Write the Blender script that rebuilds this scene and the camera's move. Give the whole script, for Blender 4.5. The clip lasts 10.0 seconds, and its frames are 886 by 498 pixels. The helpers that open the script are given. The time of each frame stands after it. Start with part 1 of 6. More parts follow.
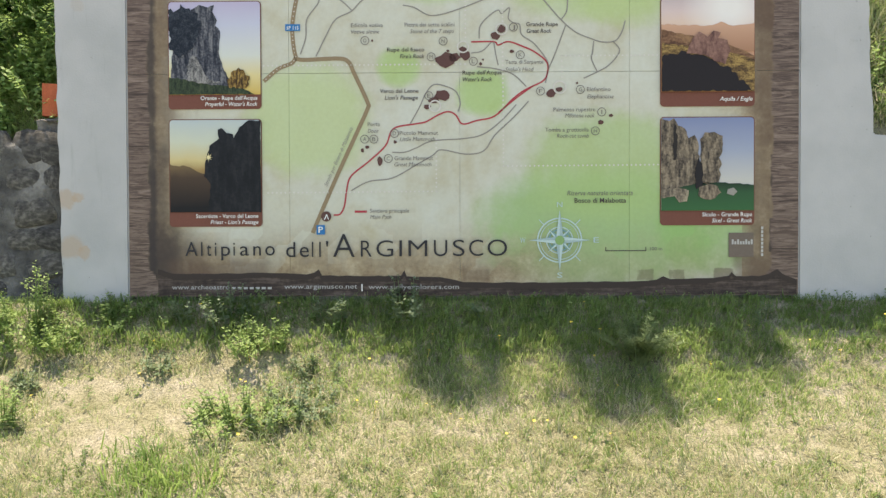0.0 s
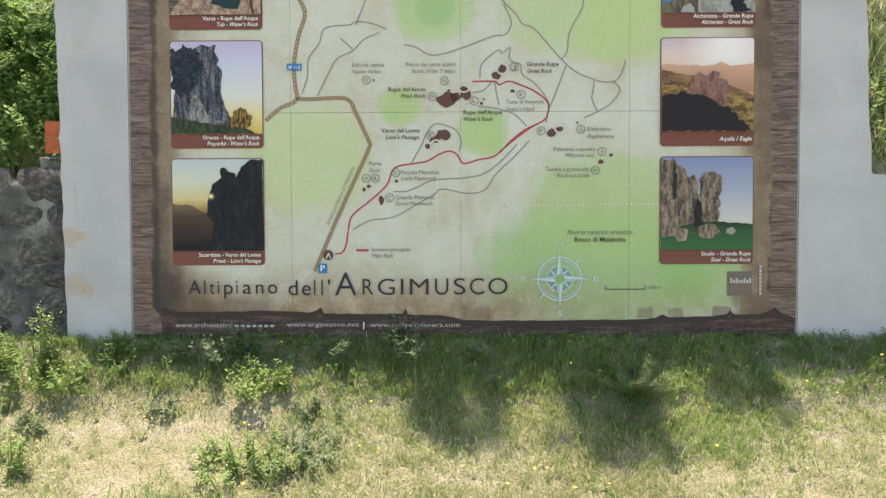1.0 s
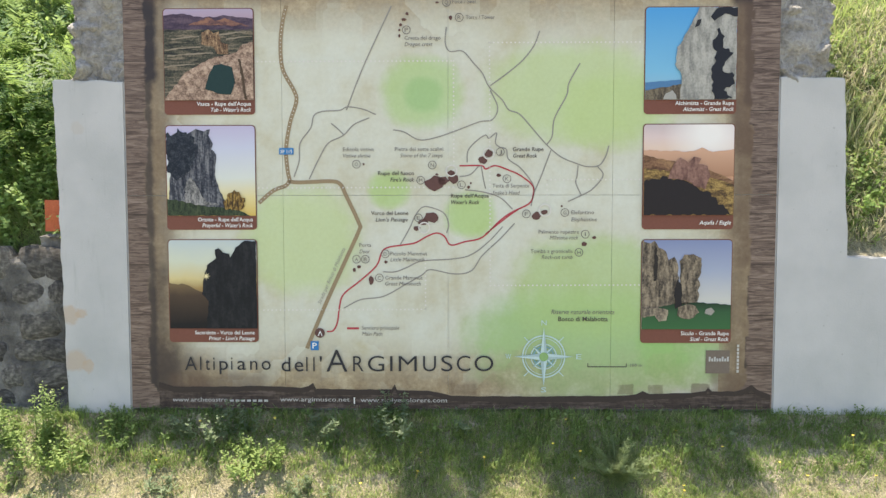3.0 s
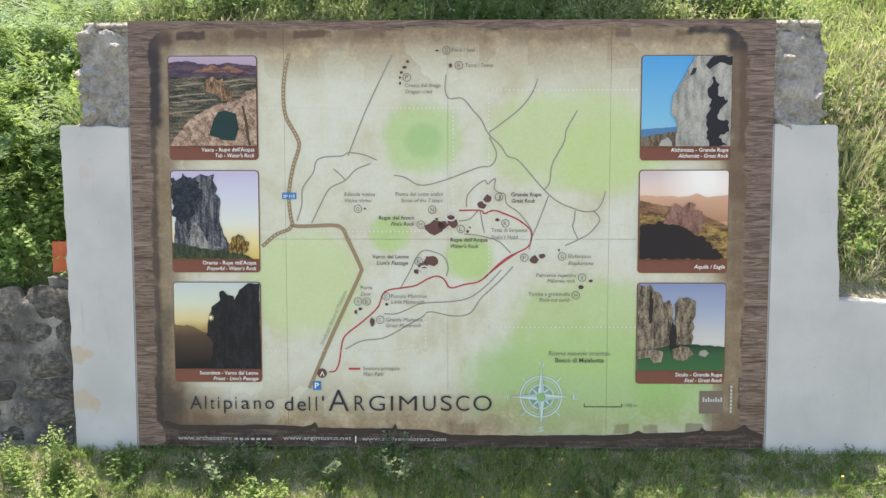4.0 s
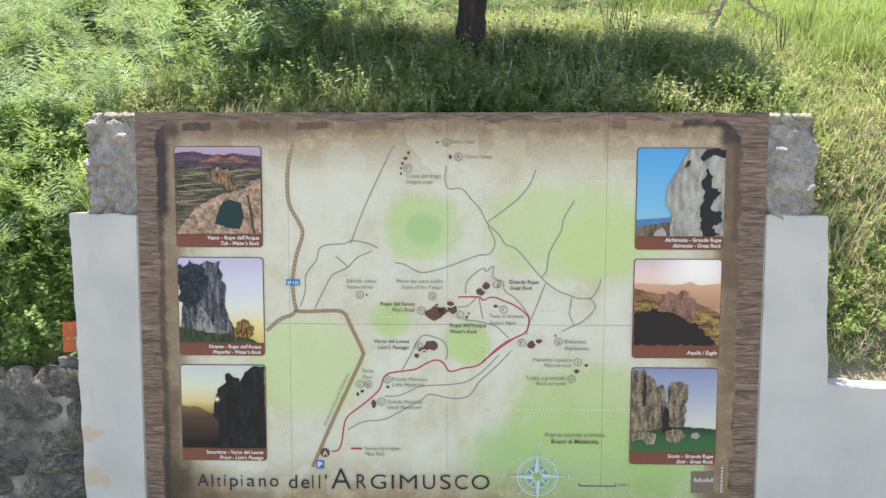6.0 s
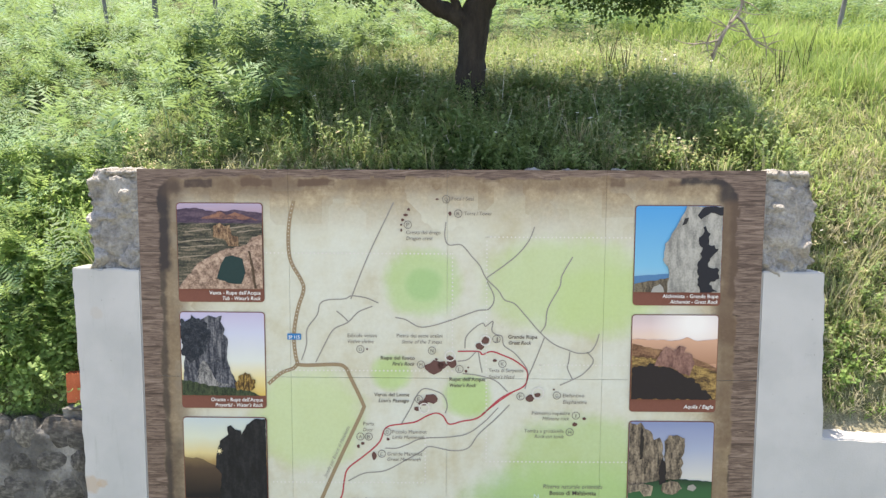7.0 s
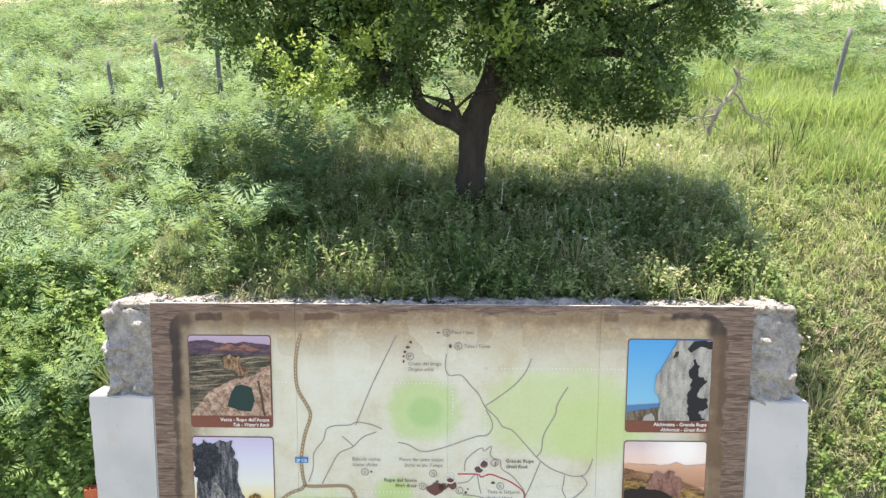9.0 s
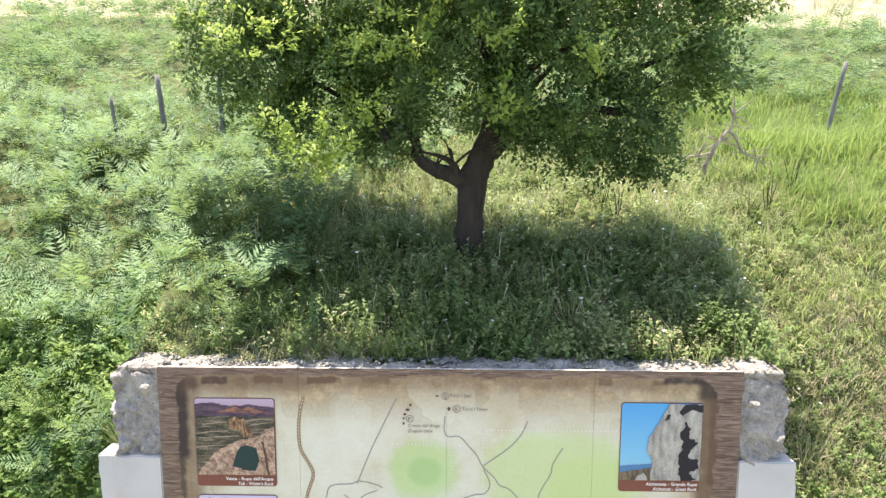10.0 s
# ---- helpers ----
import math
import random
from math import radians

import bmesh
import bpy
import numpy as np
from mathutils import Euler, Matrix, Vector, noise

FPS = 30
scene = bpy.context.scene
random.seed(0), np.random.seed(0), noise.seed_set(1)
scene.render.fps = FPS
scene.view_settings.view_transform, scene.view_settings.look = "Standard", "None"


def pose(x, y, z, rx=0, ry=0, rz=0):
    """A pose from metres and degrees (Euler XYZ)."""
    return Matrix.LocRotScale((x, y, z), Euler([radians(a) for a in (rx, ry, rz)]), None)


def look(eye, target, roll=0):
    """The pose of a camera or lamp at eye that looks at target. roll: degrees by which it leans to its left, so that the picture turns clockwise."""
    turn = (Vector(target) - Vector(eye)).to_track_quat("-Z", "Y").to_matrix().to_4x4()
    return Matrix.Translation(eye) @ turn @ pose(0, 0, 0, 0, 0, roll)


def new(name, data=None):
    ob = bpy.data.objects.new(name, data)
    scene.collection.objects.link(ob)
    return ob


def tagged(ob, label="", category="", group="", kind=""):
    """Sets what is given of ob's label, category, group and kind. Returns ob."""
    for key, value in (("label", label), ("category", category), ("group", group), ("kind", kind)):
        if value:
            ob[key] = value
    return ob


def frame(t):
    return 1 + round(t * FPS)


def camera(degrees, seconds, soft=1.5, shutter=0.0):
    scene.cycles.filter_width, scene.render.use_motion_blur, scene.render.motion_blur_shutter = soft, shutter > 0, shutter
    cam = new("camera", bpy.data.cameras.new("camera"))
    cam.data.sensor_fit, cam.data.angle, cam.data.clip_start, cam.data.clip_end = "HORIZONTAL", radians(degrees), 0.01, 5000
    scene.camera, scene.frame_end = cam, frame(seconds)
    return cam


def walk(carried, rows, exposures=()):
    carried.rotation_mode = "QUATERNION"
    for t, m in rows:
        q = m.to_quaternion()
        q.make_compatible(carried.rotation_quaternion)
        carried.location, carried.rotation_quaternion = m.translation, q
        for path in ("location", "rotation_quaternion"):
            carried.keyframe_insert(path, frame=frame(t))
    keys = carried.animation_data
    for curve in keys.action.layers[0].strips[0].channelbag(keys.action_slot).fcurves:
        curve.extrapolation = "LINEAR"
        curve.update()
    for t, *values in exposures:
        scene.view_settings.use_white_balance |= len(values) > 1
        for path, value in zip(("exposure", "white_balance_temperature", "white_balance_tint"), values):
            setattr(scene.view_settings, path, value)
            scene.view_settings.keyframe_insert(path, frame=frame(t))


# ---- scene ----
# The retaining wall leans back by BATTER degrees; WALL carries the wall's own upright frame into the world.
BATTER = 8.0
WALL = pose(0, 0, 0, -BATTER)
cam = camera(66.0, 10.0, soft=1.4)
PATH = [
    (0, (-0.092, -6.121, 0.517), (-0.117, -4.122, 0.486), -0.2),
    (0.5, (-0.117, -6.137, 0.72), (-0.139, -4.138, 0.676), -0.2),
    (1, (-0.106, -6.16, 0.951), (-0.129, -4.161, 0.892), -0.2),
    (1.5, (-0.067, -6.186, 1.175), (-0.091, -4.188, 1.103), -0.1),
    (2, (-0.028, -6.236, 1.387), (-0.053, -4.238, 1.305), -0.1),
    (2.5, (0.006, -6.278, 1.601), (-0.021, -4.281, 1.508), -0.1),
    (4, (0.037, -6.422, 2.306), (0.007, -4.426, 2.182), 0.0),
    (4.5, (0.049, -6.474, 2.514), (0.018, -4.478, 2.388), 0.1),
    (5, (0.074, -6.501, 2.769), (0.038, -4.507, 2.625), 0.1),
    (5.5, (0.05, -6.519, 3.012), (0.016, -4.525, 2.859), 0.1),
    (7, (0.048, -6.536, 3.868), (0.016, -4.545, 3.686), 0.2),
    (7.5, (0.01, -6.552, 4.257), (-0.022, -4.562, 4.062), 0.2),
    (8, (0.006, -6.556, 4.645), (-0.026, -4.568, 4.434), 0.2),
    (8.5, (0.044, -6.593, 5.031), (0.01, -4.607, 4.802), 0.2),
    (9, (0.042, -6.642, 5.41), (0.009, -4.657, 5.164), 0.2),
    (9.5, (0.017, -6.692, 5.801), (-0.014, -4.709, 5.539), 0.2),
    (10, (0.054, -6.722, 6.217), (0.021, -4.741, 5.938), 0.2),
]
walk(cam, [(t, WALL @ look(eye, target, roll)) for t, eye, target, roll in PATH], exposures=[(0.0, 1.22, 8150.0, 12.5), (2.5, 1.32, 8000.0, 13.0), (4.5, 1.45, 7850.0, 14.5), (7.5, 1.50, 7800.0, 16.0), (10.0, 1.62, 7750.0, 16.5)])

# ---- light ----
SUN_UP, SUN_TURN = 76.0, -30.0
world = bpy.data.worlds.new("sky")
scene.world = world
world.use_nodes = True
sky = world.node_tree.nodes.new("ShaderNodeTexSky")
sky.sky_type, sky.sun_disc = "NISHITA", False
sky.sun_elevation, sky.sun_rotation = radians(SUN_UP), radians(SUN_TURN)
back = world.node_tree.nodes["Background"]
back.inputs["Strength"].default_value = 0.15
world.node_tree.links.new(sky.outputs[0], back.inputs["Color"])
sun = new("sun", bpy.data.lights.new("sun", "SUN"))
sun.data.energy, sun.data.angle, sun.data.color = 4.3, radians(0.55), (1.0, 0.95, 0.86)
sun.matrix_world = look((60 * math.cos(radians(SUN_UP)) * math.sin(radians(SUN_TURN)), 60 * math.cos(radians(SUN_UP)) * math.cos(radians(SUN_TURN)), 60 * math.sin(radians(SUN_UP))), (0, 0, 0))

# ---- materials ----
def material(name, rough=0.8):
    m = bpy.data.materials.new(name)
    m.use_nodes = True
    m.node_tree.nodes["Principled BSDF"].inputs["Roughness"].default_value = rough
    return m


def node(m, kind, **values):
    n = m.node_tree.nodes.new(kind)
    for key, value in values.items():
        if key in n.inputs.keys():
            n.inputs[key].default_value = value
        else:
            setattr(n, key, value)
    return n


def join(m, a, b):
    m.node_tree.links.new(a, b)


def bsdf(m):
    return m.node_tree.nodes["Principled BSDF"]


def ramp(m, fac, stops):
    r = node(m, "ShaderNodeValToRGB")
    e = r.color_ramp.elements
    while len(e) < len(stops):
        e.new(0.5)
    for el, (at, c) in zip(e, stops):
        el.position = at
        el.color = (*c, 1) if len(c) == 3 else c
    join(m, fac, r.inputs[0])
    return r.outputs[0]


def noise_of(m, scale, detail=4.0, rough=0.55, stretch=None, dist=0.0):
    co = node(m, "ShaderNodeTexCoord").outputs["Object"]
    if stretch:
        mp = node(m, "ShaderNodeMapping")
        mp.inputs["Scale"].default_value = stretch
        join(m, co, mp.inputs[0])
        co = mp.outputs[0]
    n = node(m, "ShaderNodeTexNoise", Scale=scale, Detail=detail, Roughness=rough, Distortion=dist)
    join(m, co, n.inputs["Vector"])
    return n.outputs["Fac"]


def mix(m, fac, a, b, kind="MIX"):
    x = node(m, "ShaderNodeMix", data_type="RGBA", blend_type=kind)
    for sock, v in ((x.inputs[0], fac), (x.inputs[6], a), (x.inputs[7], b)):
        if hasattr(v, "is_linked"):
            join(m, v, sock)
        else:
            sock.default_value = v if isinstance(v, (int, float)) else (*v, 1)[:4]
    return x.outputs[2]


def sums(m, op, a, b=0.0, c=0.0):
    x = node(m, "ShaderNodeMath", operation=op)
    for sock, v in zip(x.inputs, (a, b, c)):
        if hasattr(v, "is_linked"):
            join(m, v, sock)
        else:
            sock.default_value = v
    return x.outputs[0]


def bump(m, height, strength=0.4, distance=0.02):
    b = node(m, "ShaderNodeBump", Strength=strength, Distance=distance)
    join(m, height, b.inputs["Height"])
    join(m, b.outputs[0], bsdf(m).inputs["Normal"])


def surface(name, stops, scale, rough=0.85, fine=40.0, relief=0.3, depth=0.01, stretch=None, spread=0.35):
    """Colour from a coarse noise, broken up by a fine one, with relief from both."""
    m = material(name, rough)
    coarse, grain = noise_of(m, scale, 6, 0.6, stretch), noise_of(m, fine, 4, 0.6, stretch)
    col = ramp(m, coarse, stops)
    col = mix(m, spread, col, ramp(m, grain, [(0.3, (0.25, 0.25, 0.25)), (0.7, (1, 1, 1))]), "MULTIPLY")
    join(m, col, bsdf(m).inputs["Base Color"])
    bump(m, sums(m, "ADD", coarse, grain), relief, depth)
    return m


def foliage(name, dark, light, dry=None, dry_share=0.0, rough=0.6, patch=0.7, glow=0.35, vary=0.5, clump=0.0):
    """Leaves: colour varies from leaf to leaf and from patch to patch; some light comes through."""
    m = material(name, rough)
    nt = m.node_tree
    isl = node(m, "ShaderNodeNewGeometry").outputs["Random Per Island"]
    big = noise_of(m, patch, 3)
    f = sums(m, "ADD", sums(m, "MULTIPLY", isl, vary), sums(m, "MULTIPLY", sums(m, "SUBTRACT", big, 0.3), 1.1))
    if clump:
        f = sums(m, "ADD", f, sums(m, "MULTIPLY", sums(m, "SUBTRACT", noise_of(m, patch * 4.0, 2), 0.5), clump))
    col = ramp(m, f, [(0.05, dark), (0.95, light)])
    if dry:
        r2 = sums(m, "FRACT", sums(m, "MULTIPLY", isl, 37.7))
        pick = sums(m, "LESS_THAN", sums(m, "ADD", sums(m, "MULTIPLY", r2, 0.6), sums(m, "MULTIPLY", noise_of(m, 1.1, 3), 0.8)), dry_share + 0.2)
        col = mix(m, pick, col, dry)
    b = bsdf(m)
    join(m, col, b.inputs["Base Color"])
    tr = node(m, "ShaderNodeBsdfTranslucent")
    join(m, mix(m, 0.5, col, (0.36, 0.48, 0.16)), tr.inputs[0])
    ms = node(m, "ShaderNodeMixShader")
    ms.inputs[0].default_value = glow
    join(m, b.outputs[0], ms.inputs[1])
    join(m, tr.outputs[0], ms.inputs[2])
    join(m, ms.outputs[0], nt.nodes["Material Output"].inputs["Surface"])
    return m


BRACKEN = foliage("bracken green", (0.045, 0.125, 0.048), (0.29, 0.47, 0.265), (0.36, 0.38, 0.20), 0.06, glow=0.42, vary=0.25, clump=1.4)
WEED = foliage("weed green", (0.08, 0.165, 0.05), (0.36, 0.47, 0.20), (0.47, 0.42, 0.27), 0.24, glow=0.45, vary=0.3, clump=1.0)
GRASS = foliage("meadow grass", (0.12, 0.205, 0.06), (0.37, 0.47, 0.20), (0.52, 0.48, 0.33), 0.27, glow=0.52, clump=0.7)
BRAMBLE = foliage("bramble green", (0.14, 0.27, 0.07), (0.45, 0.64, 0.26), (0.5, 0.48, 0.22), 0.06, glow=0.58, vary=0.3, clump=1.0)
LUSH = foliage("lush tall grass", (0.14, 0.25, 0.06), (0.37, 0.50, 0.17), (0.48, 0.46, 0.28), 0.22, glow=0.45, clump=0.5)
STRAW = foliage("dry straw", (0.39, 0.36, 0.24), (0.62, 0.575, 0.44), (0.26, 0.34, 0.14), 0.34, glow=0.38, clump=0.5)
BANK_STRAW = foliage("pale dry bank grass", (0.42, 0.38, 0.26), (0.66, 0.61, 0.46), (0.30, 0.38, 0.16), 0.30, glow=0.45, clump=0.6)
# darker green that puts the shade at the board's foot into the leaf colour
SHADE_TONED_GRASS = foliage("grass toned down for shade", (0.06, 0.135, 0.03), (0.22, 0.335, 0.11), (0.32, 0.29, 0.16), 0.12, glow=0.42, clump=0.6)
BUSH_GREEN = foliage("feathery bush green", (0.09, 0.15, 0.06), (0.30, 0.37, 0.19), glow=0.42)
FENNEL = foliage("pale feathery green", (0.15, 0.21, 0.10), (0.42, 0.48, 0.29), glow=0.45)
OAK = foliage("oak leaf", (0.033, 0.09, 0.028), (0.17, 0.325, 0.10), (0.28, 0.43, 0.13), 0.08, rough=0.6, patch=1.3, glow=0.42, vary=0.18, clump=0.9)
# young sprays; the same pale tone paints sunlight on the crown's west side
YOUNG_SUNLIT = foliage("young and sunlit oak leaf", (0.20, 0.32, 0.06), (0.42, 0.57, 0.14), rough=0.5, patch=1.4, glow=0.50, vary=0.3)
BARK = surface("oak bark", [(0.3, (0.014, 0.012, 0.011)), (0.7, (0.05, 0.043, 0.037))], 9, 0.95, 45, 0.9, 0.03, (1, 1, 0.3))
DEADWOOD = surface("dead wood", [(0.3, (0.20, 0.17, 0.15)), (0.7, (0.44, 0.40, 0.36))], 12, 0.9, 60, 0.5, 0.01, (1, 1, 0.3))
POST = surface("weathered post wood", [(0.3, (0.12, 0.125, 0.125)), (0.7, (0.27, 0.275, 0.275))], 9, 0.9, 70, 0.5, 0.01, (1, 1, 0.15))
CONCRETE = surface("rough concrete", [(0.25, (0.22, 0.215, 0.205)), (0.42, (0.37, 0.365, 0.35)), (0.58, (0.48, 0.475, 0.455)), (0.75, (0.60, 0.595, 0.57))], 7, 0.95, 34, 1.0, 0.05, spread=0.5)
RUBBLE = surface("old rubble stone", [(0.3, (0.05, 0.05, 0.05)), (0.5, (0.13, 0.128, 0.122)), (0.66, (0.26, 0.255, 0.24))], 3.5, 0.95, 30, 0.9, 0.03)
MORTAR = surface("old mortar", [(0.3, (0.05, 0.05, 0.05)), (0.5, (0.14, 0.14, 0.135)), (0.66, (0.30, 0.30, 0.285))], 3.2, 0.97, 35, 0.9, 0.03)
stone_in = bsdf(RUBBLE).inputs["Base Color"].links[0].from_socket
join(RUBBLE, mix(RUBBLE, 1.0, stone_in, ramp(RUBBLE, node(RUBBLE, "ShaderNodeObjectInfo").outputs["Random"], [(0.0, (0.7, 0.7, 0.71)), (0.6, (1.1, 1.09, 1.06)), (1.0, (1.7, 1.68, 1.6))]), "MULTIPLY"), bsdf(RUBBLE).inputs["Base Color"])
CLAY = surface("fired clay", [(0.3, (0.42, 0.09, 0.035)), (0.7, (0.60, 0.16, 0.07))], 9, 0.8, 60, 0.2, 0.004)

# ---- helpers for building ----
def part(name, bm, mat, parent=None, label="", smooth=False):
    """Links a bmesh as one mesh object under a thing or part."""
    me = bpy.data.meshes.new(name)
    bm.normal_update()
    bm.to_mesh(me)
    bm.free()
    return linked(name, me, mat, parent, label, smooth)


def linked(name, me, mat, parent=None, label="", smooth=False):
    if not me.materials:
        me.materials.append(mat)
    if smooth:
        me.shade_smooth()
    ob = new(name, me)
    ob.parent = parent
    if label:
        tagged(ob, label)
    return ob


def mesh_of(name, co, faces):
    """A mesh from arrays: co (n, 3), faces (m, 3 or 4)."""
    me = bpy.data.meshes.new(name)
    co, faces = np.asarray(co, np.float32), np.asarray(faces, np.int32)
    me.vertices.add(len(co))
    me.vertices.foreach_set("co", co.ravel())
    me.loops.add(faces.size)
    me.loops.foreach_set("vertex_index", faces.ravel())
    me.polygons.add(len(faces))
    me.polygons.foreach_set("loop_start", np.arange(len(faces), dtype=np.int32) * faces.shape[1])
    me.update(calc_edges=True)
    return me


def empty(name, m=Matrix()):
    ob = new(name)
    ob.empty_display_size = 0.2
    ob.matrix_basis = m
    return ob


def box(bm, x0, x1, y0, y1, z0, z1):
    r = bmesh.ops.create_cube(bm, size=1)
    for v in r["verts"]:
        v.co = Vector(((x0, x1)[v.co.x > 0], (y0, y1)[v.co.y > 0], (z0, z1)[v.co.z > 0]))
    return r["verts"]


def smooth_step(a, b, x):
    t = np.clip((x - a) / (b - a), 0, 1)
    return t * t * (3 - 2 * t)


def waves(x, y, seed=0.0):
    """Cheap smooth unevenness, about -1 to 1."""
    return (np.sin(1.7 * x + 0.9 * y + seed) + np.sin(-1.1 * x + 2.3 * y + 1.3 * seed) + 0.6 * np.sin(3.7 * x + 3.1 * y + 2 * seed) + 0.5 * np.sin(5.9 * x - 4.3 * y + seed)) / 3.1


# ---- ground: one sheet, stepped inside the walls ----
FRONT_Y, FRONT_Z = (-400, -60, -12, -4, -2.1, -1.0, -0.62, -0.05, 0.3), (-20, -9, -3.2, -1.35, -0.87, -0.62, -0.47, -0.05, -0.02)
MID_Y, MID_Z = (0.3, 0.8, 1.1, 2.6, 3.6, 4.6, 6.3, 18, 60, 400), (-0.02, 3.84, 3.9, 4.58, 4.84, 5.02, 5.16, 8.2, 17.0, 45)
EAST_Y, EAST_Z = (0.22, 0.4, 0.6, 0.82, 1.1, 1.62, 2.1, 2.7, 3.2, 3.6, 4.6, 6.3, 18, 60, 400), (-0.05, 1.34, 1.42, 1.85, 2.12, 2.58, 3.08, 3.64, 4.0, 4.3, 4.75, 5.16, 8.2, 17.0, 45)
SIDE_Y, SIDE_Z = (0.22, 0.4, 0.6, 0.82, 1.1, 2.0, 3.6, 4.6, 6.3, 18, 60, 400), (-0.05, 1.34, 1.42, 2.1, 2.55, 3.45, 4.3, 4.75, 5.16, 8.2, 17.0, 45)


def ground_z(x, y):
    x, y = np.asarray(x, float), np.asarray(y, float)
    front = np.interp(y, FRONT_Y, FRONT_Z)
    side = smooth_step(3.52, 3.75, np.abs(x))
    rear = np.interp(y, MID_Y, MID_Z) * (1 - side) + np.where(x > 0, np.interp(y, EAST_Y, EAST_Z), np.interp(y, SIDE_Y, SIDE_Z)) * side
    behind = np.clip((y - 1.2) / 3, 0, 1)
    rear = rear - 0.015 * np.clip(x, -20, 20) * behind + 0.10 * waves(x * 0.8, y * 0.8, 2.0) * behind
    z = np.where(y > 0.26, rear, front)
    return z + 0.025 * waves(2.2 * x, 2.2 * y) * (y < -0.1)


def spaced(lo, hi, step, far, grow=1.35):
    a = list(np.arange(lo, hi + step / 2, step))
    d, v = step, a[-1]
    while v < far:
        d *= grow
        v += d
        a.append(v)
    d, v = step, a[0]
    while v > -far:
        d *= grow
        v -= d
        a.insert(0, v)
    return np.array(a)


gx, gy = spaced(-9, 9, 0.12, 380), spaced(-4, 10, 0.09, 380)
gy = np.unique(np.concatenate((gy, [0.22, 0.26, 0.3, 0.4, 0.8])))
GX, GY = np.meshgrid(gx, gy)
n = len(gx)
idx = np.arange(GX.size).reshape(GX.shape)
quads = np.stack((idx[:-1, :-1], idx[:-1, 1:], idx[1:, 1:], idx[1:, :-1]), -1).reshape(-1, 4)
SOIL = material("dry meadow soil", 0.97)
soil_big, soil_mid, soil_fine = noise_of(SOIL, 0.55, 5), noise_of(SOIL, 4.5, 6, 0.65), noise_of(SOIL, 60, 5, 0.7)
soil_col = ramp(SOIL, sums(SOIL, "ADD", sums(SOIL, "MULTIPLY", soil_big, 0.5), sums(SOIL, "MULTIPLY", soil_mid, 0.5)), [(0.36, (0.20, 0.20, 0.10)), (0.48, (0.33, 0.31, 0.205)), (0.62, (0.46, 0.415, 0.34))])
soil_at = node(SOIL, "ShaderNodeSeparateXYZ")
join(SOIL, node(SOIL, "ShaderNodeTexCoord").outputs["Object"], soil_at.inputs[0])
litter = node(SOIL, "ShaderNodeMapRange")
for sock, v in zip(litter.inputs[1:5], (0.3, 0.9, 0.0, 1.0)):
    sock.default_value = v
join(SOIL, sums(SOIL, "SUBTRACT", soil_at.outputs[1], sums(SOIL, "MULTIPLY", sums(SOIL, "GREATER_THAN", soil_at.outputs[1], 17.5), 60.0)), litter.inputs[0])
soil_col = mix(SOIL, litter.outputs[0], soil_col, ramp(SOIL, soil_mid, [(0.36, (0.045, 0.075, 0.025)), (0.52, (0.12, 0.15, 0.06)), (0.66, (0.17, 0.20, 0.085))]))
join(SOIL, mix(SOIL, 0.8, soil_col, ramp(SOIL, soil_fine, [(0.36, (0.25, 0.25, 0.2)), (0.58, (1, 1, 1))]), "MULTIPLY"), bsdf(SOIL).inputs["Base Color"])
bump(SOIL, sums(SOIL, "ADD", soil_mid, soil_fine), 0.8, 0.03)
ground = linked("ground", mesh_of("ground", np.stack((GX, GY, ground_z(GX, GY)), -1).reshape(-1, 3), quads), SOIL, smooth=True)
tagged(ground, "sloping dry meadow soil with thin grass", "ground", kind="structure")


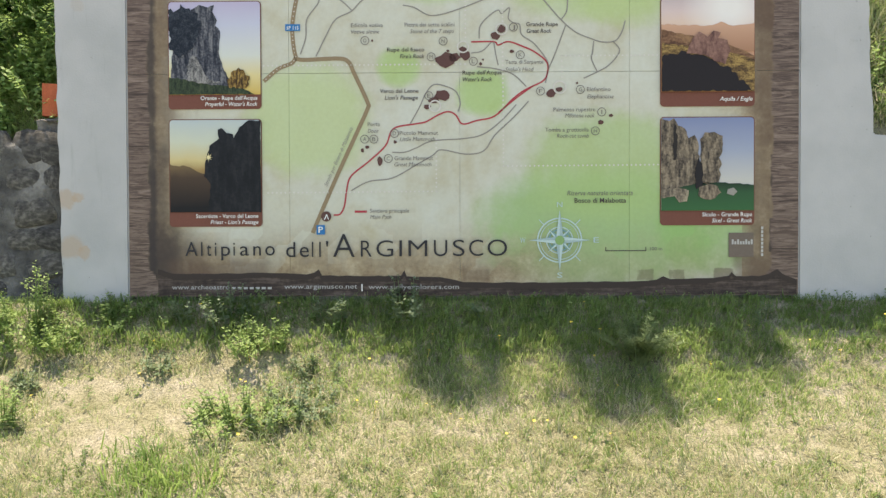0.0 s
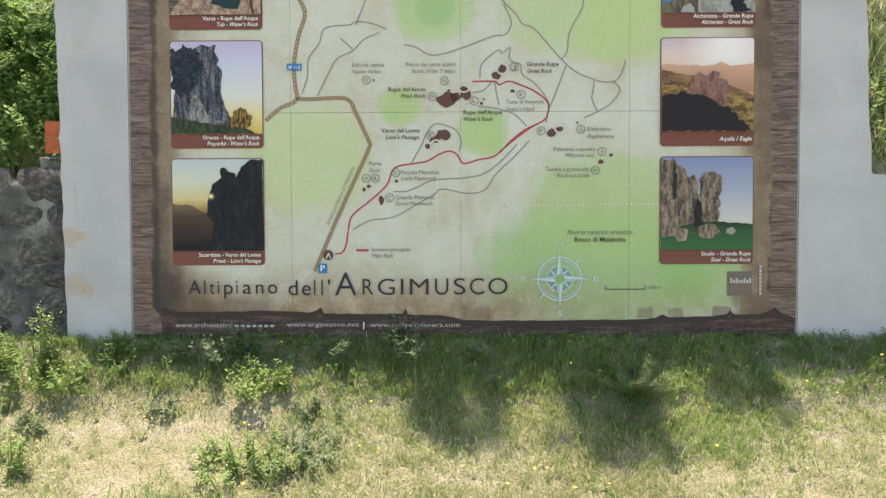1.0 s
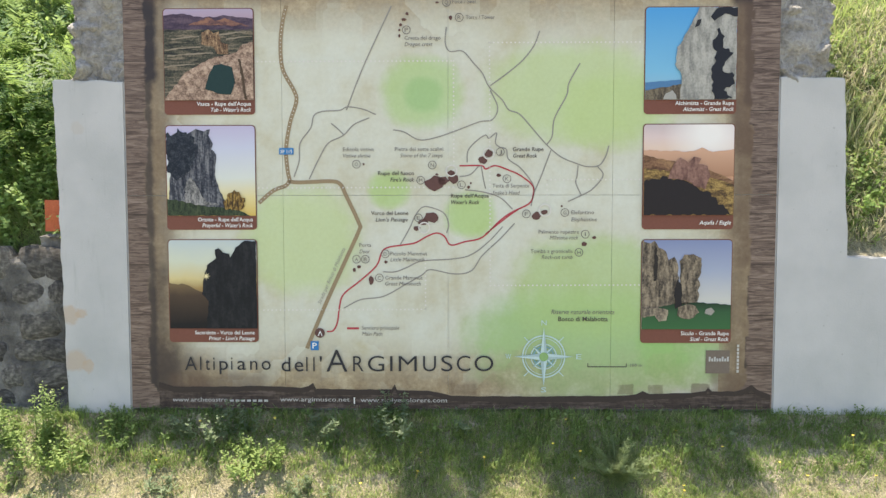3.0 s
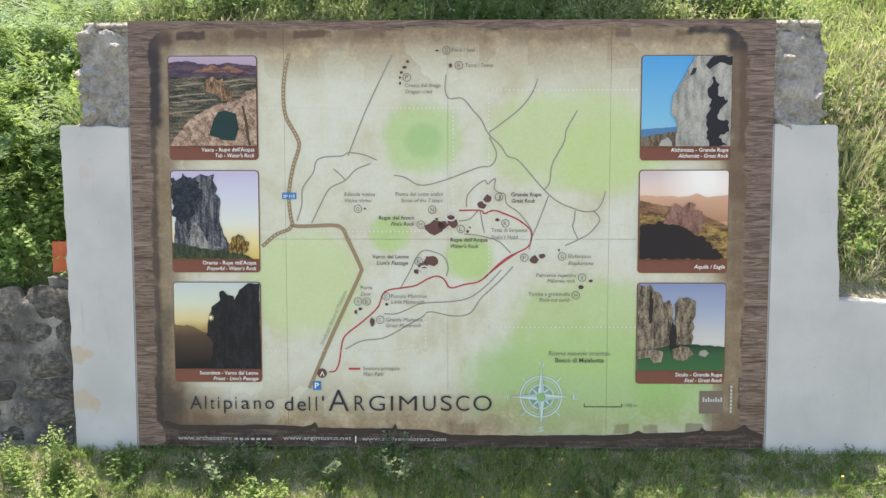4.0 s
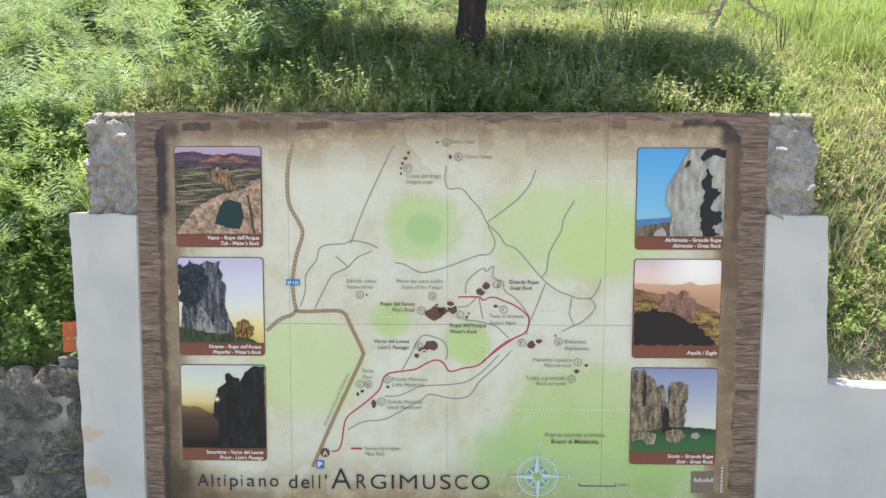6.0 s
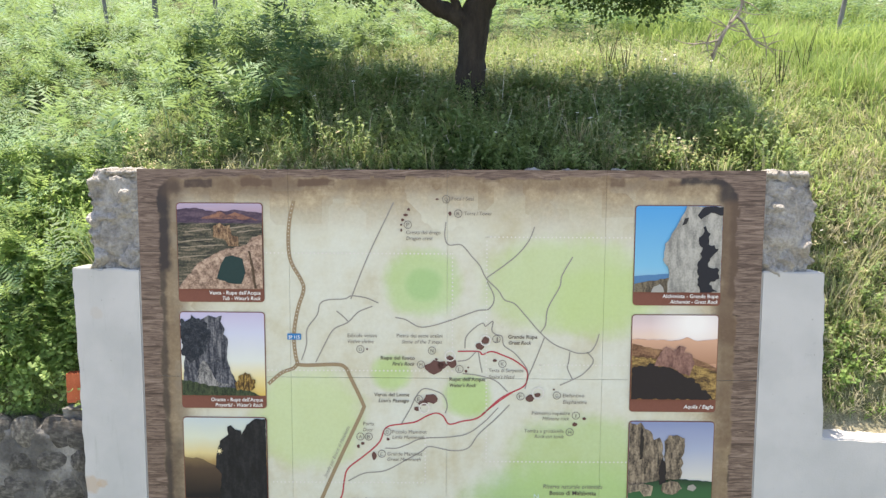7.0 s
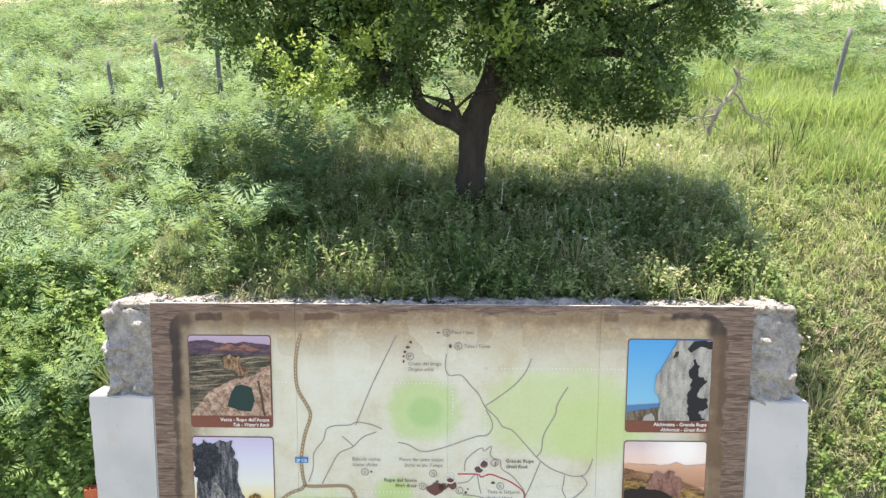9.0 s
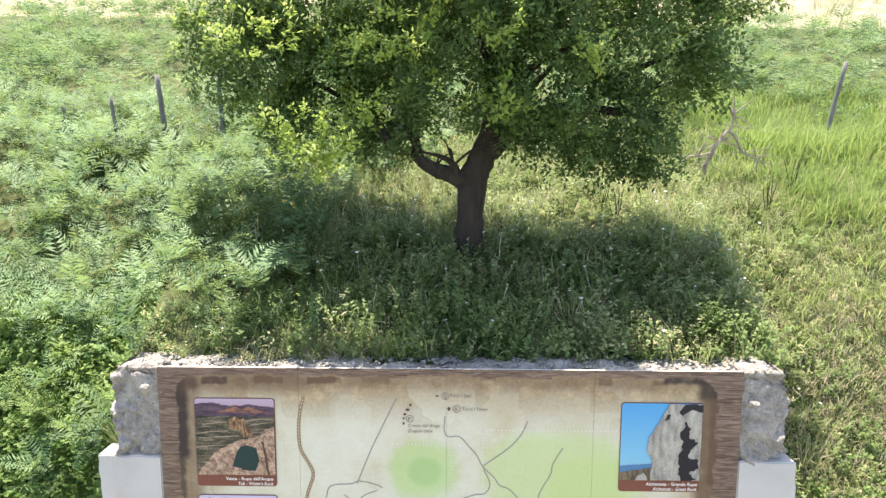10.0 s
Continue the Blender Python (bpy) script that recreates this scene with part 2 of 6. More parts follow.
# ---- walls ----
def plaster():
    """White wall paint, greyed and scuffed, with a few brown damp stains on the west pier."""
    m = material("white plaster", 0.8)
    big, fine, spots = noise_of(m, 1.4, 6), noise_of(m, 60, 4), noise_of(m, 7, 4, 0.7)
    col = ramp(m, big, [(0.3, (0.385, 0.40, 0.405)), (0.6, (0.47, 0.48, 0.485))])
    col = mix(m, ramp(m, spots, [(0.64, (0, 0, 0)), (0.74, (0.5, 0.5, 0.5))]), col, (0.33, 0.34, 0.34))
    sep = node(m, "ShaderNodeSeparateXYZ")
    join(m, node(m, "ShaderNodeTexCoord").outputs["Object"], sep.inputs[0])
    for cx, cz, r in ((-3.56, 0.88, 0.10), (-3.47, 0.90, 0.06), (-3.52, 0.45, 0.12), (-3.42, 0.40, 0.07), (-3.45, 2.62, 0.07)):
        d = sums(m, "SQRT", sums(m, "ADD", sums(m, "POWER", sums(m, "SUBTRACT", sep.outputs[0], cx), 2.0), sums(m, "POWER", sums(m, "SUBTRACT", sep.outputs[2], cz), 2.0)))
        d = sums(m, "ADD", d, sums(m, "MULTIPLY", sums(m, "SUBTRACT", spots, 0.5), 0.14))
        k = node(m, "ShaderNodeMapRange")
        for sock, v in zip(k.inputs[1:5], (r * 0.7, r, 0.65 if cz < 2 else 0.2, 0.0)):
            sock.default_value = v
        join(m, d, k.inputs[0])
        col = mix(m, k.outputs[0], col, (0.44, 0.34, 0.25))
    runs = noise_of(m, 9, 5, 0.7, (1.0, 1.0, 0.12))
    col = mix(m, ramp(m, runs, [(0.58, (0, 0, 0)), (0.72, (0.45, 0.45, 0.45))]), col, (0.30, 0.315, 0.31))
    chips = noise_of(m, 21, 3, 0.6, (1.0, 1.0, 0.7))
    col = mix(m, ramp(m, chips, [(0.70, (0, 0, 0)), (0.74, (0.7, 0.7, 0.7))]), col, (0.20, 0.20, 0.19))
    join(m, col, bsdf(m).inputs["Base Color"])
    bump(m, sums(m, "ADD", spots, fine), 0.25, 0.008)
    return m


PLASTER = plaster()


def rough_block(name, x0, x1, y0, y1, z0, z1, step, amp, mat, keep_front=0.0, seed=0.0, lump=1.0, top_round=0.06):
    """A block of broken concrete or masonry: a box whose faces are pushed in and out."""
    bm = bmesh.new()
    box(bm, x0, x1, y0, y1, z0, z1)
    cuts = lambda d: max(1, int(round(d / step)))
    for axis, d in ((0, x1 - x0), (1, y1 - y0), (2, z1 - z0)):
        es = [e for e in bm.edges if abs((e.verts[0].co - e.verts[1].co)[axis]) > 0.5 * d]
        if cuts(d) > 1:
            bmesh.ops.subdivide_edges(bm, edges=es, cuts=cuts(d) - 1, use_grid_fill=True)
    bm.normal_update()
    mid = Vector(((x0 + x1) / 2, (y0 + y1) / 2, 0))
    for v in bm.verts:
        p = v.co + Vector((seed, seed, seed))
        a = amp * (0.9 * noise.noise(p * 3.1 * lump) + 0.6 * noise.noise(p * 8.0 * lump) + 0.5 * noise.noise(p * 17.0))
        k = 0.15 if v.co.y < y0 + 1e-4 and keep_front else 1.0
        off = v.normal * a * k
        if v.co.z > z1 - 1e-4:
            edge = min(v.co.x - x0, x1 - v.co.x, v.co.y - y0)
            off.z -= top_round * math.exp(-max(edge, 0) / 0.05)
        v.co += off
    return part(name, bm, mat, smooth=True)


def wall_piece(ob, label):
    ob.matrix_basis = WALL
    return tagged(ob, label, "wall", kind="structure")


north = wall_piece(rough_block("wall_north", -3.42, 3.42, 0.06, 0.50, -0.6, 4.0, 0.05, 0.065, CONCRETE, seed=3.0), "broken rough concrete retaining wall, crumbling at the top")

for v in north.data.vertices:
    if (abs(v.co.x) < 2.99 or v.co.z < 3.05) and v.co.y < 0.06 and v.co.z < 4.01:
        v.co.y = 0.06


def stub(name, x0, x1, seed):
    """The bare broken end of the concrete wall, knobbly where the render has fallen off."""
    ob = rough_block(name, x0, x1, 0.05, 0.52, 2.9, 4.05, 0.02, 0.0, CONCRETE, seed=seed, top_round=0.07)
    me = ob.data
    for v, nrm in zip(me.vertices, [w.normal.copy() for w in me.vertices]):
        p = v.co + Vector((seed, 0, seed))
        knob = max(0.0, noise.noise(p * 8.0)) ** 1.4 * 0.15 + max(0.0, noise.noise(p * 19.0 + Vector((5, 5, 5)))) * 0.065 + noise.noise(p * 3.0) * 0.045
        v.co += nrm * (knob - 0.03) * (0.45 if v.co.z > 3.93 else 1.0)
        if v.co.z > 3.78:
            v.co.x -= math.copysign(0.10, v.co.x) * ((v.co.z - 3.78) / 0.27) ** 2 * max(0.0, (abs(v.co.x) - 3.1) / 0.4)
        if v.co.y < 0.3 and abs(v.co.x) < 3.002:
            v.co.x = math.copysign(3.002, v.co.x)
    return wall_piece(ob, "knobbly broken concrete wall end above the plaster")


stub("wall_stub_west", -3.50, -3.002, 4.0)
stub("wall_stub_east", 3.002, 3.49, 17.0)


def plaster_wall(name, shape, depth, label):
    """An upright plastered slab from its outline in x and z, with softened edges."""
    rnd, outline = random.Random(len(label)), []
    for (xa, za), (xb, zb) in zip(shape, shape[1:] + shape[:1]):
        k = max(1, int(math.hypot(xb - xa, zb - za) / 0.09)) if max(za, zb) > 0.5 else 1
        board_side = abs(xa) < 3.01 and abs(xb) < 3.01
        for i in range(k):
            jog = 0.0 if board_side or not i else rnd.uniform(-0.009, 0.009)
            outline.append((xa + (xb - xa) * i / k + jog * (abs(xb - xa) < abs(zb - za)), za + (zb - za) * i / k + jog * (abs(xb - xa) >= abs(zb - za))))
    bm = bmesh.new()
    f = bm.faces.new([bm.verts.new((x, 0.0, z)) for x, z in outline])
    r = bmesh.ops.extrude_face_region(bm, geom=[f])
    for v in r["geom"]:
        if isinstance(v, bmesh.types.BMVert):
            v.co.y += depth
    bmesh.ops.recalc_face_normals(bm, faces=bm.faces[:])
    bmesh.ops.bevel(bm, geom=[e for e in bm.edges], offset=0.012, segments=2, affect="EDGES")
    return wall_piece(part(name, bm, PLASTER), label)


plaster_wall("wall_west", [(-3.60, -0.6), (-3.004, -0.6), (-3.004, 3.05), (-3.675, 3.07)], 0.30, "white plastered pier with brown stains beside the map board")
plaster_wall("wall_east", [(3.004, -0.6), (9.0, -0.6), (9.0, 1.30), (4.3, 1.40), (3.665, 1.43), (3.60, 3.06), (3.004, 3.07)], 0.30, "white plastered pier stepping down to a low wall")
wall_piece(rough_block("wall_old", -9.0, -3.62, 0.10, 0.45, -0.6, 1.45, 0.11, 0.05, MORTAR, seed=9.0), "old dark rubble masonry wall with crumbling mortar")

# ---- map board: eight printed sheets in the wall's own frame ----
def ink(name, colour, rough=0.5):
    m = material(name, rough)
    bsdf(m).inputs["Specular IOR Level"].default_value = 0.2
    g = noise_of(m, 55, 3)
    join(m, mix(m, 0.22, colour, ramp(m, g, [(0.3, (0.55, 0.55, 0.55)), (0.7, (1, 1, 1))]), "MULTIPLY"), bsdf(m).inputs["Base Color"])
    return m


INK, SOFT_INK, DOT_INK = ink("dark print", (0.085, 0.07, 0.066)), ink("grey brown print", (0.18, 0.165, 0.155)), ink("pinkish dot print", (0.66, 0.645, 0.61))
PALE_INK = ink("white print", (0.80, 0.82, 0.80))
ROAD_BROWN, ROAD_GREY, TRAIL_RED = ink("brown road print", (0.30, 0.225, 0.14)), ink("grey track print", (0.29, 0.28, 0.26)), ink("red trail print", (0.46, 0.06, 0.08))
ROCK_INK, SIGN_BLUE, CAPTION = ink("brown rock print", (0.125, 0.062, 0.056)), ink("blue sign print", (0.02, 0.19, 0.46)), ink("brown caption print", (0.195, 0.075, 0.055))
FAINT_INK = ink("faded white print", (0.5, 0.5, 0.48))
COMPASS_INK, COMPASS_DARK, TITLE_INK = ink("pale blue print", (0.50, 0.66, 0.66)), ink("teal print", (0.20, 0.38, 0.37)), ink("title print", (0.035, 0.036, 0.042))


def board_print():
    """Parchment with green soft woods, scorched edges and a timber-look border."""
    m = material("printed map sheet", 0.5)
    bsdf(m).inputs["Specular IOR Level"].default_value = 0.3
    sep = node(m, "ShaderNodeSeparateXYZ")
    join(m, node(m, "ShaderNodeTexCoord").outputs["Object"], sep.inputs[0])
    x, z = sep.outputs[0], sep.outputs[2]
    fine, mid, big = noise_of(m, 28, 5, 0.65), noise_of(m, 5.5, 5, 0.6), noise_of(m, 1.3, 4)
    block = node(m, "ShaderNodeTexVoronoi", distance="CHEBYCHEV", Scale=3.2)
    join(m, node(m, "ShaderNodeTexCoord").outputs["Object"], block.inputs["Vector"])
    tile = block.outputs["Color"]
    tile_v = node(m, "ShaderNodeSeparateColor")
    join(m, tile, tile_v.inputs[0])
    # parchment
    col = ramp(m, sums(m, "ADD", sums(m, "MULTIPLY", big, 0.6), sums(m, "MULTIPLY", mid, 0.4)), [(0.35, (0.49, 0.46, 0.33)), (0.48, (0.565, 0.57, 0.475)), (0.62, (0.60, 0.625, 0.555))])
    for cx, cz, rx, rz, tone, share in ((-0.26, 2.94, 0.42, 0.37, (0.40, 0.56, 0.25), 0.80), (-0.24, 2.92, 0.20, 0.18, (0.27, 0.48, 0.20), 0.60), (1.15, 2.93, 0.92, 0.52, (0.46, 0.58, 0.29), 0.78), (1.5, 2.75, 0.6, 0.4, (0.44, 0.58, 0.24), 0.6), (-1.38, 1.58, 0.62, 0.56, (0.49, 0.60, 0.31), 0.80),
                                        (-0.56, 2.05, 0.22, 0.2, (0.38, 0.56, 0.20), 0.75), (0.19, 1.82, 0.26, 0.24, (0.38, 0.56, 0.20), 0.80), (1.25, 0.60, 1.25, 0.62, (0.31, 0.49, 0.20), 0.88), (1.3, 1.15, 0.8, 0.55, (0.38, 0.54, 0.22), 0.7), (2.2, 0.55, 0.5, 0.4, (0.25, 0.5, 0.14), 0.6)):
        dx, dz = sums(m, "DIVIDE", sums(m, "SUBTRACT", x, cx), rx), sums(m, "DIVIDE", sums(m, "SUBTRACT", z, cz), rz)
        r = sums(m, "ADD", sums(m, "POWER", sums(m, "ABSOLUTE", dx), 2.4), sums(m, "POWER", sums(m, "ABSOLUTE", dz), 2.4))
        r = sums(m, "ADD", r, sums(m, "MULTIPLY", sums(m, "SUBTRACT", mid, 0.5), 0.7))
        k = node(m, "ShaderNodeMapRange", interpolation_type="SMOOTHSTEP")
        for sock, v in zip(k.inputs[1:5], (0.25, 1.1, share, 0.0)):
            sock.default_value = v
        join(m, r, k.inputs[0])
        col = mix(m, k.outputs[0], col, tone)
    # distance to the scorched outline of the parchment
    qx, qz = sums(m, "SUBTRACT", sums(m, "ABSOLUTE", sums(m, "ADD", x, 0.03)), 2.57), sums(m, "SUBTRACT", sums(m, "ABSOLUTE", sums(m, "SUBTRACT", z, 2.03)), 1.70)
    ox, oz = sums(m, "MAXIMUM", qx, 0.0), sums(m, "MAXIMUM", qz, 0.0)
    d = sums(m, "SUBTRACT", sums(m, "ADD", sums(m, "SQRT", sums(m, "ADD", sums(m, "MULTIPLY", ox, ox), sums(m, "MULTIPLY", oz, oz))), sums(m, "MINIMUM", sums(m, "MAXIMUM", qx, qz), 0.0)), 0.205)
    rag = sums(m, "ADD", d, sums(m, "ADD", sums(m, "MULTIPLY", sums(m, "SUBTRACT", mid, 0.5), 0.11), sums(m, "MULTIPLY", sums(m, "SUBTRACT", tile_v.outputs[0], 0.5), 0.035)))
    age = node(m, "ShaderNodeMapRange", interpolation_type="SMOOTHSTEP")
    for sock, v in zip(age.inputs[1:5], (-0.60, -0.02, 0.0, 1.0)):
        sock.default_value = v
    join(m, sums(m, "ADD", d, sums(m, "ADD", sums(m, "MULTIPLY", sums(m, "SUBTRACT", mid, 0.5), 0.55), sums(m, "MULTIPLY", sums(m, "SUBTRACT", tile_v.outputs[1], 0.5), 0.16))), age.inputs[0])
    fresh = node(m, "ShaderNodeMapRange", interpolation_type="SMOOTHSTEP")
    for sock, v in zip(fresh.inputs[1:5], (0.1, 1.2, 0.0, 0.6)):
        sock.default_value = v
    join(m, x, fresh.inputs[0])
    worn = sums(m, "MULTIPLY", age.outputs[0], sums(m, "SUBTRACT", 1.0, sums(m, "MULTIPLY", fresh.outputs[0], sums(m, "MULTIPLY", sums(m, "LESS_THAN", z, 1.0), sums(m, "LESS_THAN", x, 2.5)))))
    col = mix(m, worn, col, ramp(m, sums(m, "ADD", sums(m, "MULTIPLY", fine, 0.3), sums(m, "MULTIPLY", mid, 0.7)), [(0.34, (0.21, 0.14, 0.085)), (0.50, (0.33, 0.255, 0.16)), (0.66, (0.48, 0.40, 0.275))]))
    # scorched pads and bands along the edges: middle, half sizes, softness, strength, tone
    burnt, brown = (0.035, 0.028, 0.030), (0.115, 0.070, 0.048)
    for cx, cz, hx, hz, soft, share, shade in ((-2.70, 2.1, 0.05, 1.75, 0.16, 0.50, brown), (2.68, 2.0, 0.05, 1.8, 0.15, 0.50, brown), (0.0, 3.91, 2.6, 0.02, 0.13, 0.42, brown), (-2.55, 0.30, 0.16, 0.08, 0.30, 0.60, brown), (-2.775, 3.48, 0.040, 0.40, 0.07, 1.0, burnt), (-2.79, 1.70, 0.012, 1.55, 0.055, 0.80, burnt), (-2.70, 3.86, 0.07, 0.02, 0.09, 0.85, burnt), (-2.69, 0.34, 0.07, 0.16, 0.20, 0.75, burnt), (-2.72, 0.95, 0.03, 0.35, 0.09, 0.45, burnt),
                                               (-2.41, 3.892, 0.125, 0.028, 0.026, 1.0, burnt), (-1.85, 3.902, 0.135, 0.022, 0.024, 0.80, brown), (-1.27, 3.905, 0.165, 0.022, 0.028, 0.95, brown), (-0.74, 3.915, 0.12, 0.016, 0.05, 0.55, brown), (-2.1, 3.86, 0.6, 0.04, 0.14, 0.45, brown), (0.40, 3.93, 0.07, 0.010, 0.03, 0.5, brown),
                                               (1.60, 3.915, 0.055, 0.030, 0.025, 0.70, brown), (2.16, 3.905, 0.07, 0.012, 0.028, 0.62, brown), (2.42, 3.935, 0.20, 0.020, 0.05, 0.95, burnt), (2.67, 3.83, 0.055, 0.07, 0.09, 0.90, burnt), (2.735, 3.35, 0.020, 0.50, 0.06, 0.72, burnt), (2.69, 3.05, 0.045, 0.65, 0.09, 0.65, brown), (2.70, 2.0, 0.03, 0.6, 0.10, 0.45, brown),
                                               (2.775, 1.11, 0.014, 0.135, 0.018, 0.80, burnt), (2.772, 0.54, 0.020, 0.14, 0.016, 0.85, burnt), (1.635, 0.185, 0.066, 0.040, 0.012, 0.45, brown), (1.92, 0.19, 0.062, 0.036, 0.012, 0.45, brown), (2.34, 0.20, 0.080, 0.036, 0.012, 0.55, brown), (0.12, 0.19, 0.10, 0.03, 0.05, 0.45, brown), (-2.2, 0.25, 0.4, 0.03, 0.10, 0.5, brown), (2.60, 0.25, 0.12, 0.06, 0.10, 0.55, brown)):
        dx = sums(m, "MAXIMUM", sums(m, "SUBTRACT", sums(m, "ABSOLUTE", sums(m, "SUBTRACT", x, cx)), hx), 0.0)
        dz = sums(m, "MAXIMUM", sums(m, "SUBTRACT", sums(m, "ABSOLUTE", sums(m, "SUBTRACT", z, cz)), hz), 0.0)
        r = sums(m, "ADD", sums(m, "SQRT", sums(m, "ADD", sums(m, "MULTIPLY", dx, dx), sums(m, "MULTIPLY", dz, dz))), sums(m, "MULTIPLY", sums(m, "SUBTRACT", mid, 0.5), 0.06 + 0.5 * soft))
        k = node(m, "ShaderNodeMapRange", interpolation_type="SMOOTHSTEP")
        for sock, v in zip(k.inputs[1:5], (0.0, soft, share, 0.0)):
            sock.default_value = v
        join(m, r, k.inputs[0])
        col = mix(m, k.outputs[0], col, shade)
    # timber border, grain running across
    grain = noise_of(m, 4, 7, 0.66, (0.8, 1, 9), 1.6)
    plank = sums(m, "FRACT", sums(m, "ADD", sums(m, "DIVIDE", z, 0.47), 0.13))
    gap = sums(m, "LESS_THAN", plank, 0.022)
    wood = ramp(m, grain, [(0.3, (0.04, 0.026, 0.022)), (0.46, (0.125, 0.086, 0.070)), (0.6, (0.225, 0.165, 0.135)), (0.75, (0.32, 0.25, 0.21))])
    wood = mix(m, sums(m, "MULTIPLY", gap, 0.75), wood, (0.03, 0.02, 0.016))
    edge = node(m, "ShaderNodeMapRange", interpolation_type="SMOOTHSTEP")
    for sock, v in zip(edge.inputs[1:5], (0.0, 0.028, 0.0, 1.0)):
        sock.default_value = v
    join(m, rag, edge.inputs[0])
    col = mix(m, edge.outputs[0], col, wood)
    col = mix(m, 0.13, col, ramp(m, fine, [(0.3, (0.5, 0.5, 0.5)), (0.65, (1, 1, 1))]), "MULTIPLY")
    join(m, col, bsdf(m).inputs["Base Color"])
    return m


SHEET = board_print()
BACKING = surface("dull steel sheet", [(0.3, (0.58, 0.58, 0.54)), (0.7, (0.70, 0.70, 0.66))], 6, 0.6, 40, 0.1, 0.002)
board = empty("map_board", WALL)
tagged(board, "large printed hiking map board with scorched parchment and timber-look border", "map board")
bm = bmesh.new()
box(bm, -2.995, 2.995, 0.012, 0.049, 0.005, 4.025)
part("backing", bm, BACKING, board)
SEAMS_X, SEAMS_Z = (-3.0, -1.545, -0.015, 1.497, 3.0), (0.0, 2.0, 4.03)
for i in range(4):
    for j in range(2):
        bm = bmesh.new()
        box(bm, SEAMS_X[i] + 0.0012, SEAMS_X[i + 1] - 0.0012, 0.0, 0.010, SEAMS_Z[j] + 0.002, SEAMS_Z[j + 1] - 0.002)
        part("sheet", bm, SHEET, board)


def flat(name, rings, mat, parent, layer):
    """Flat print from closed outlines of (x, z); each later layer lies on the one before."""
    bm = bmesh.new()
    for ring_ in rings:
        bm.faces.new([bm.verts.new((x, -0.0035 * layer, z)) for x, z in ring_])
    for f in bm.faces:
        f.normal_update()
        if f.normal.y > 0:
            f.normal_flip()
    return part(name, bm, mat, parent)


def glide(points, per=6):
    """Catmull-Rom through the points."""
    p = [Vector(q) for q in points]
    p = [2 * p[0] - p[1], *p, 2 * p[-1] - p[-2]]
    out = []
    for a, b, c, d in zip(p, p[1:], p[2:], p[3:]):
        for i in range(per):
            t = i / per
            out.append(0.5 * (2 * b + (c - a) * t + (2 * a - 5 * b + 4 * c - d) * t * t + (3 * b - a - 3 * c + d) * t ** 3))
    return out + [p[-2]]


def ribbon(name, points, width, mat, parent=None, layer=1):
    line = glide(points)
    bm = bmesh.new()
    last = None
    for i, p in enumerate(line):
        t = (line[min(i + 1, len(line) - 1)] - line[max(i - 1, 0)]).normalized()
        s = Vector((-t.y, t.x)) * width / 2
        pair = [bm.verts.new((q.x, -0.0035 * layer, q.y)) for q in (p + s, p - s)]
        if last:
            bm.faces.new((last[0], last[1], pair[1], pair[0]))
        last = pair
    bmesh.ops.recalc_face_normals(bm, faces=bm.faces[:])
    ob = part(name, bm, mat, parent or board)
    if name == "main_road":
        walked = glide(points, 12)
        dots, run = [], 0.0
        for a, b in zip(walked, walked[1:]):
            run += (b - a).length
            if run > 0.03:
                run = 0.0
                dots.append(disc(b.x, b.y, 0.0045, 6))
        flat("road_dots", dots, PALE_INK, ob, layer + 1)["kind"] = "stuff"
    return ob


def disc(x, z, r, n=24, rz=None):
    return [(x + r * math.cos(2 * math.pi * i / n), z + (rz or r) * math.sin(2 * math.pi * i / n)) for i in range(n)]


def ring(x, z, r, w, mat, parent=None, layer=3, name="ring", n=28):
    a, b = disc(x, z, r + w / 2, n), disc(x, z, r - w / 2, n)
    return flat(name, [(a[i], a[(i + 1) % n], b[(i + 1) % n], b[i]) for i in range(n)], mat, parent or board, layer)


def dotted(a, b, pitch=0.0385):
    a, b = Vector(a), Vector(b)
    k = int((b - a).length / pitch)
    flat("dotted_line", [disc(*(a + (b - a) * i / k), 0.0085, 7) for i in range(k + 1)], DOT_INK, board, 1)["kind"] = "stuff"


def ragged(points, amp, step, seed):
    """An outline with its edges broken up."""
    rnd, out = random.Random(seed), []
    for a, b in zip(points, points[1:] + points[:1]):
        a, b = Vector(a), Vector(b)
        k = max(1, int((b - a).length / step))
        side = Vector((-(b - a).y, (b - a).x)).normalized()
        for i in range(k):
            p = a + (b - a) * i / k
            out.append(tuple(p + side * rnd.uniform(-amp, amp) * (1 if i else 0.3)))
    return out


def rock_mark(x, z, a, b, seed):
    rnd = random.Random(seed)
    pts = [(x + a * rnd.uniform(0.72, 1.12) * math.cos(t * 2 * math.pi / 11), z + b * rnd.uniform(0.72, 1.12) * math.sin(t * 2 * math.pi / 11)) for t in range(11)]
    flat("rock_mark", [pts], ROCK_INK, board, 2)


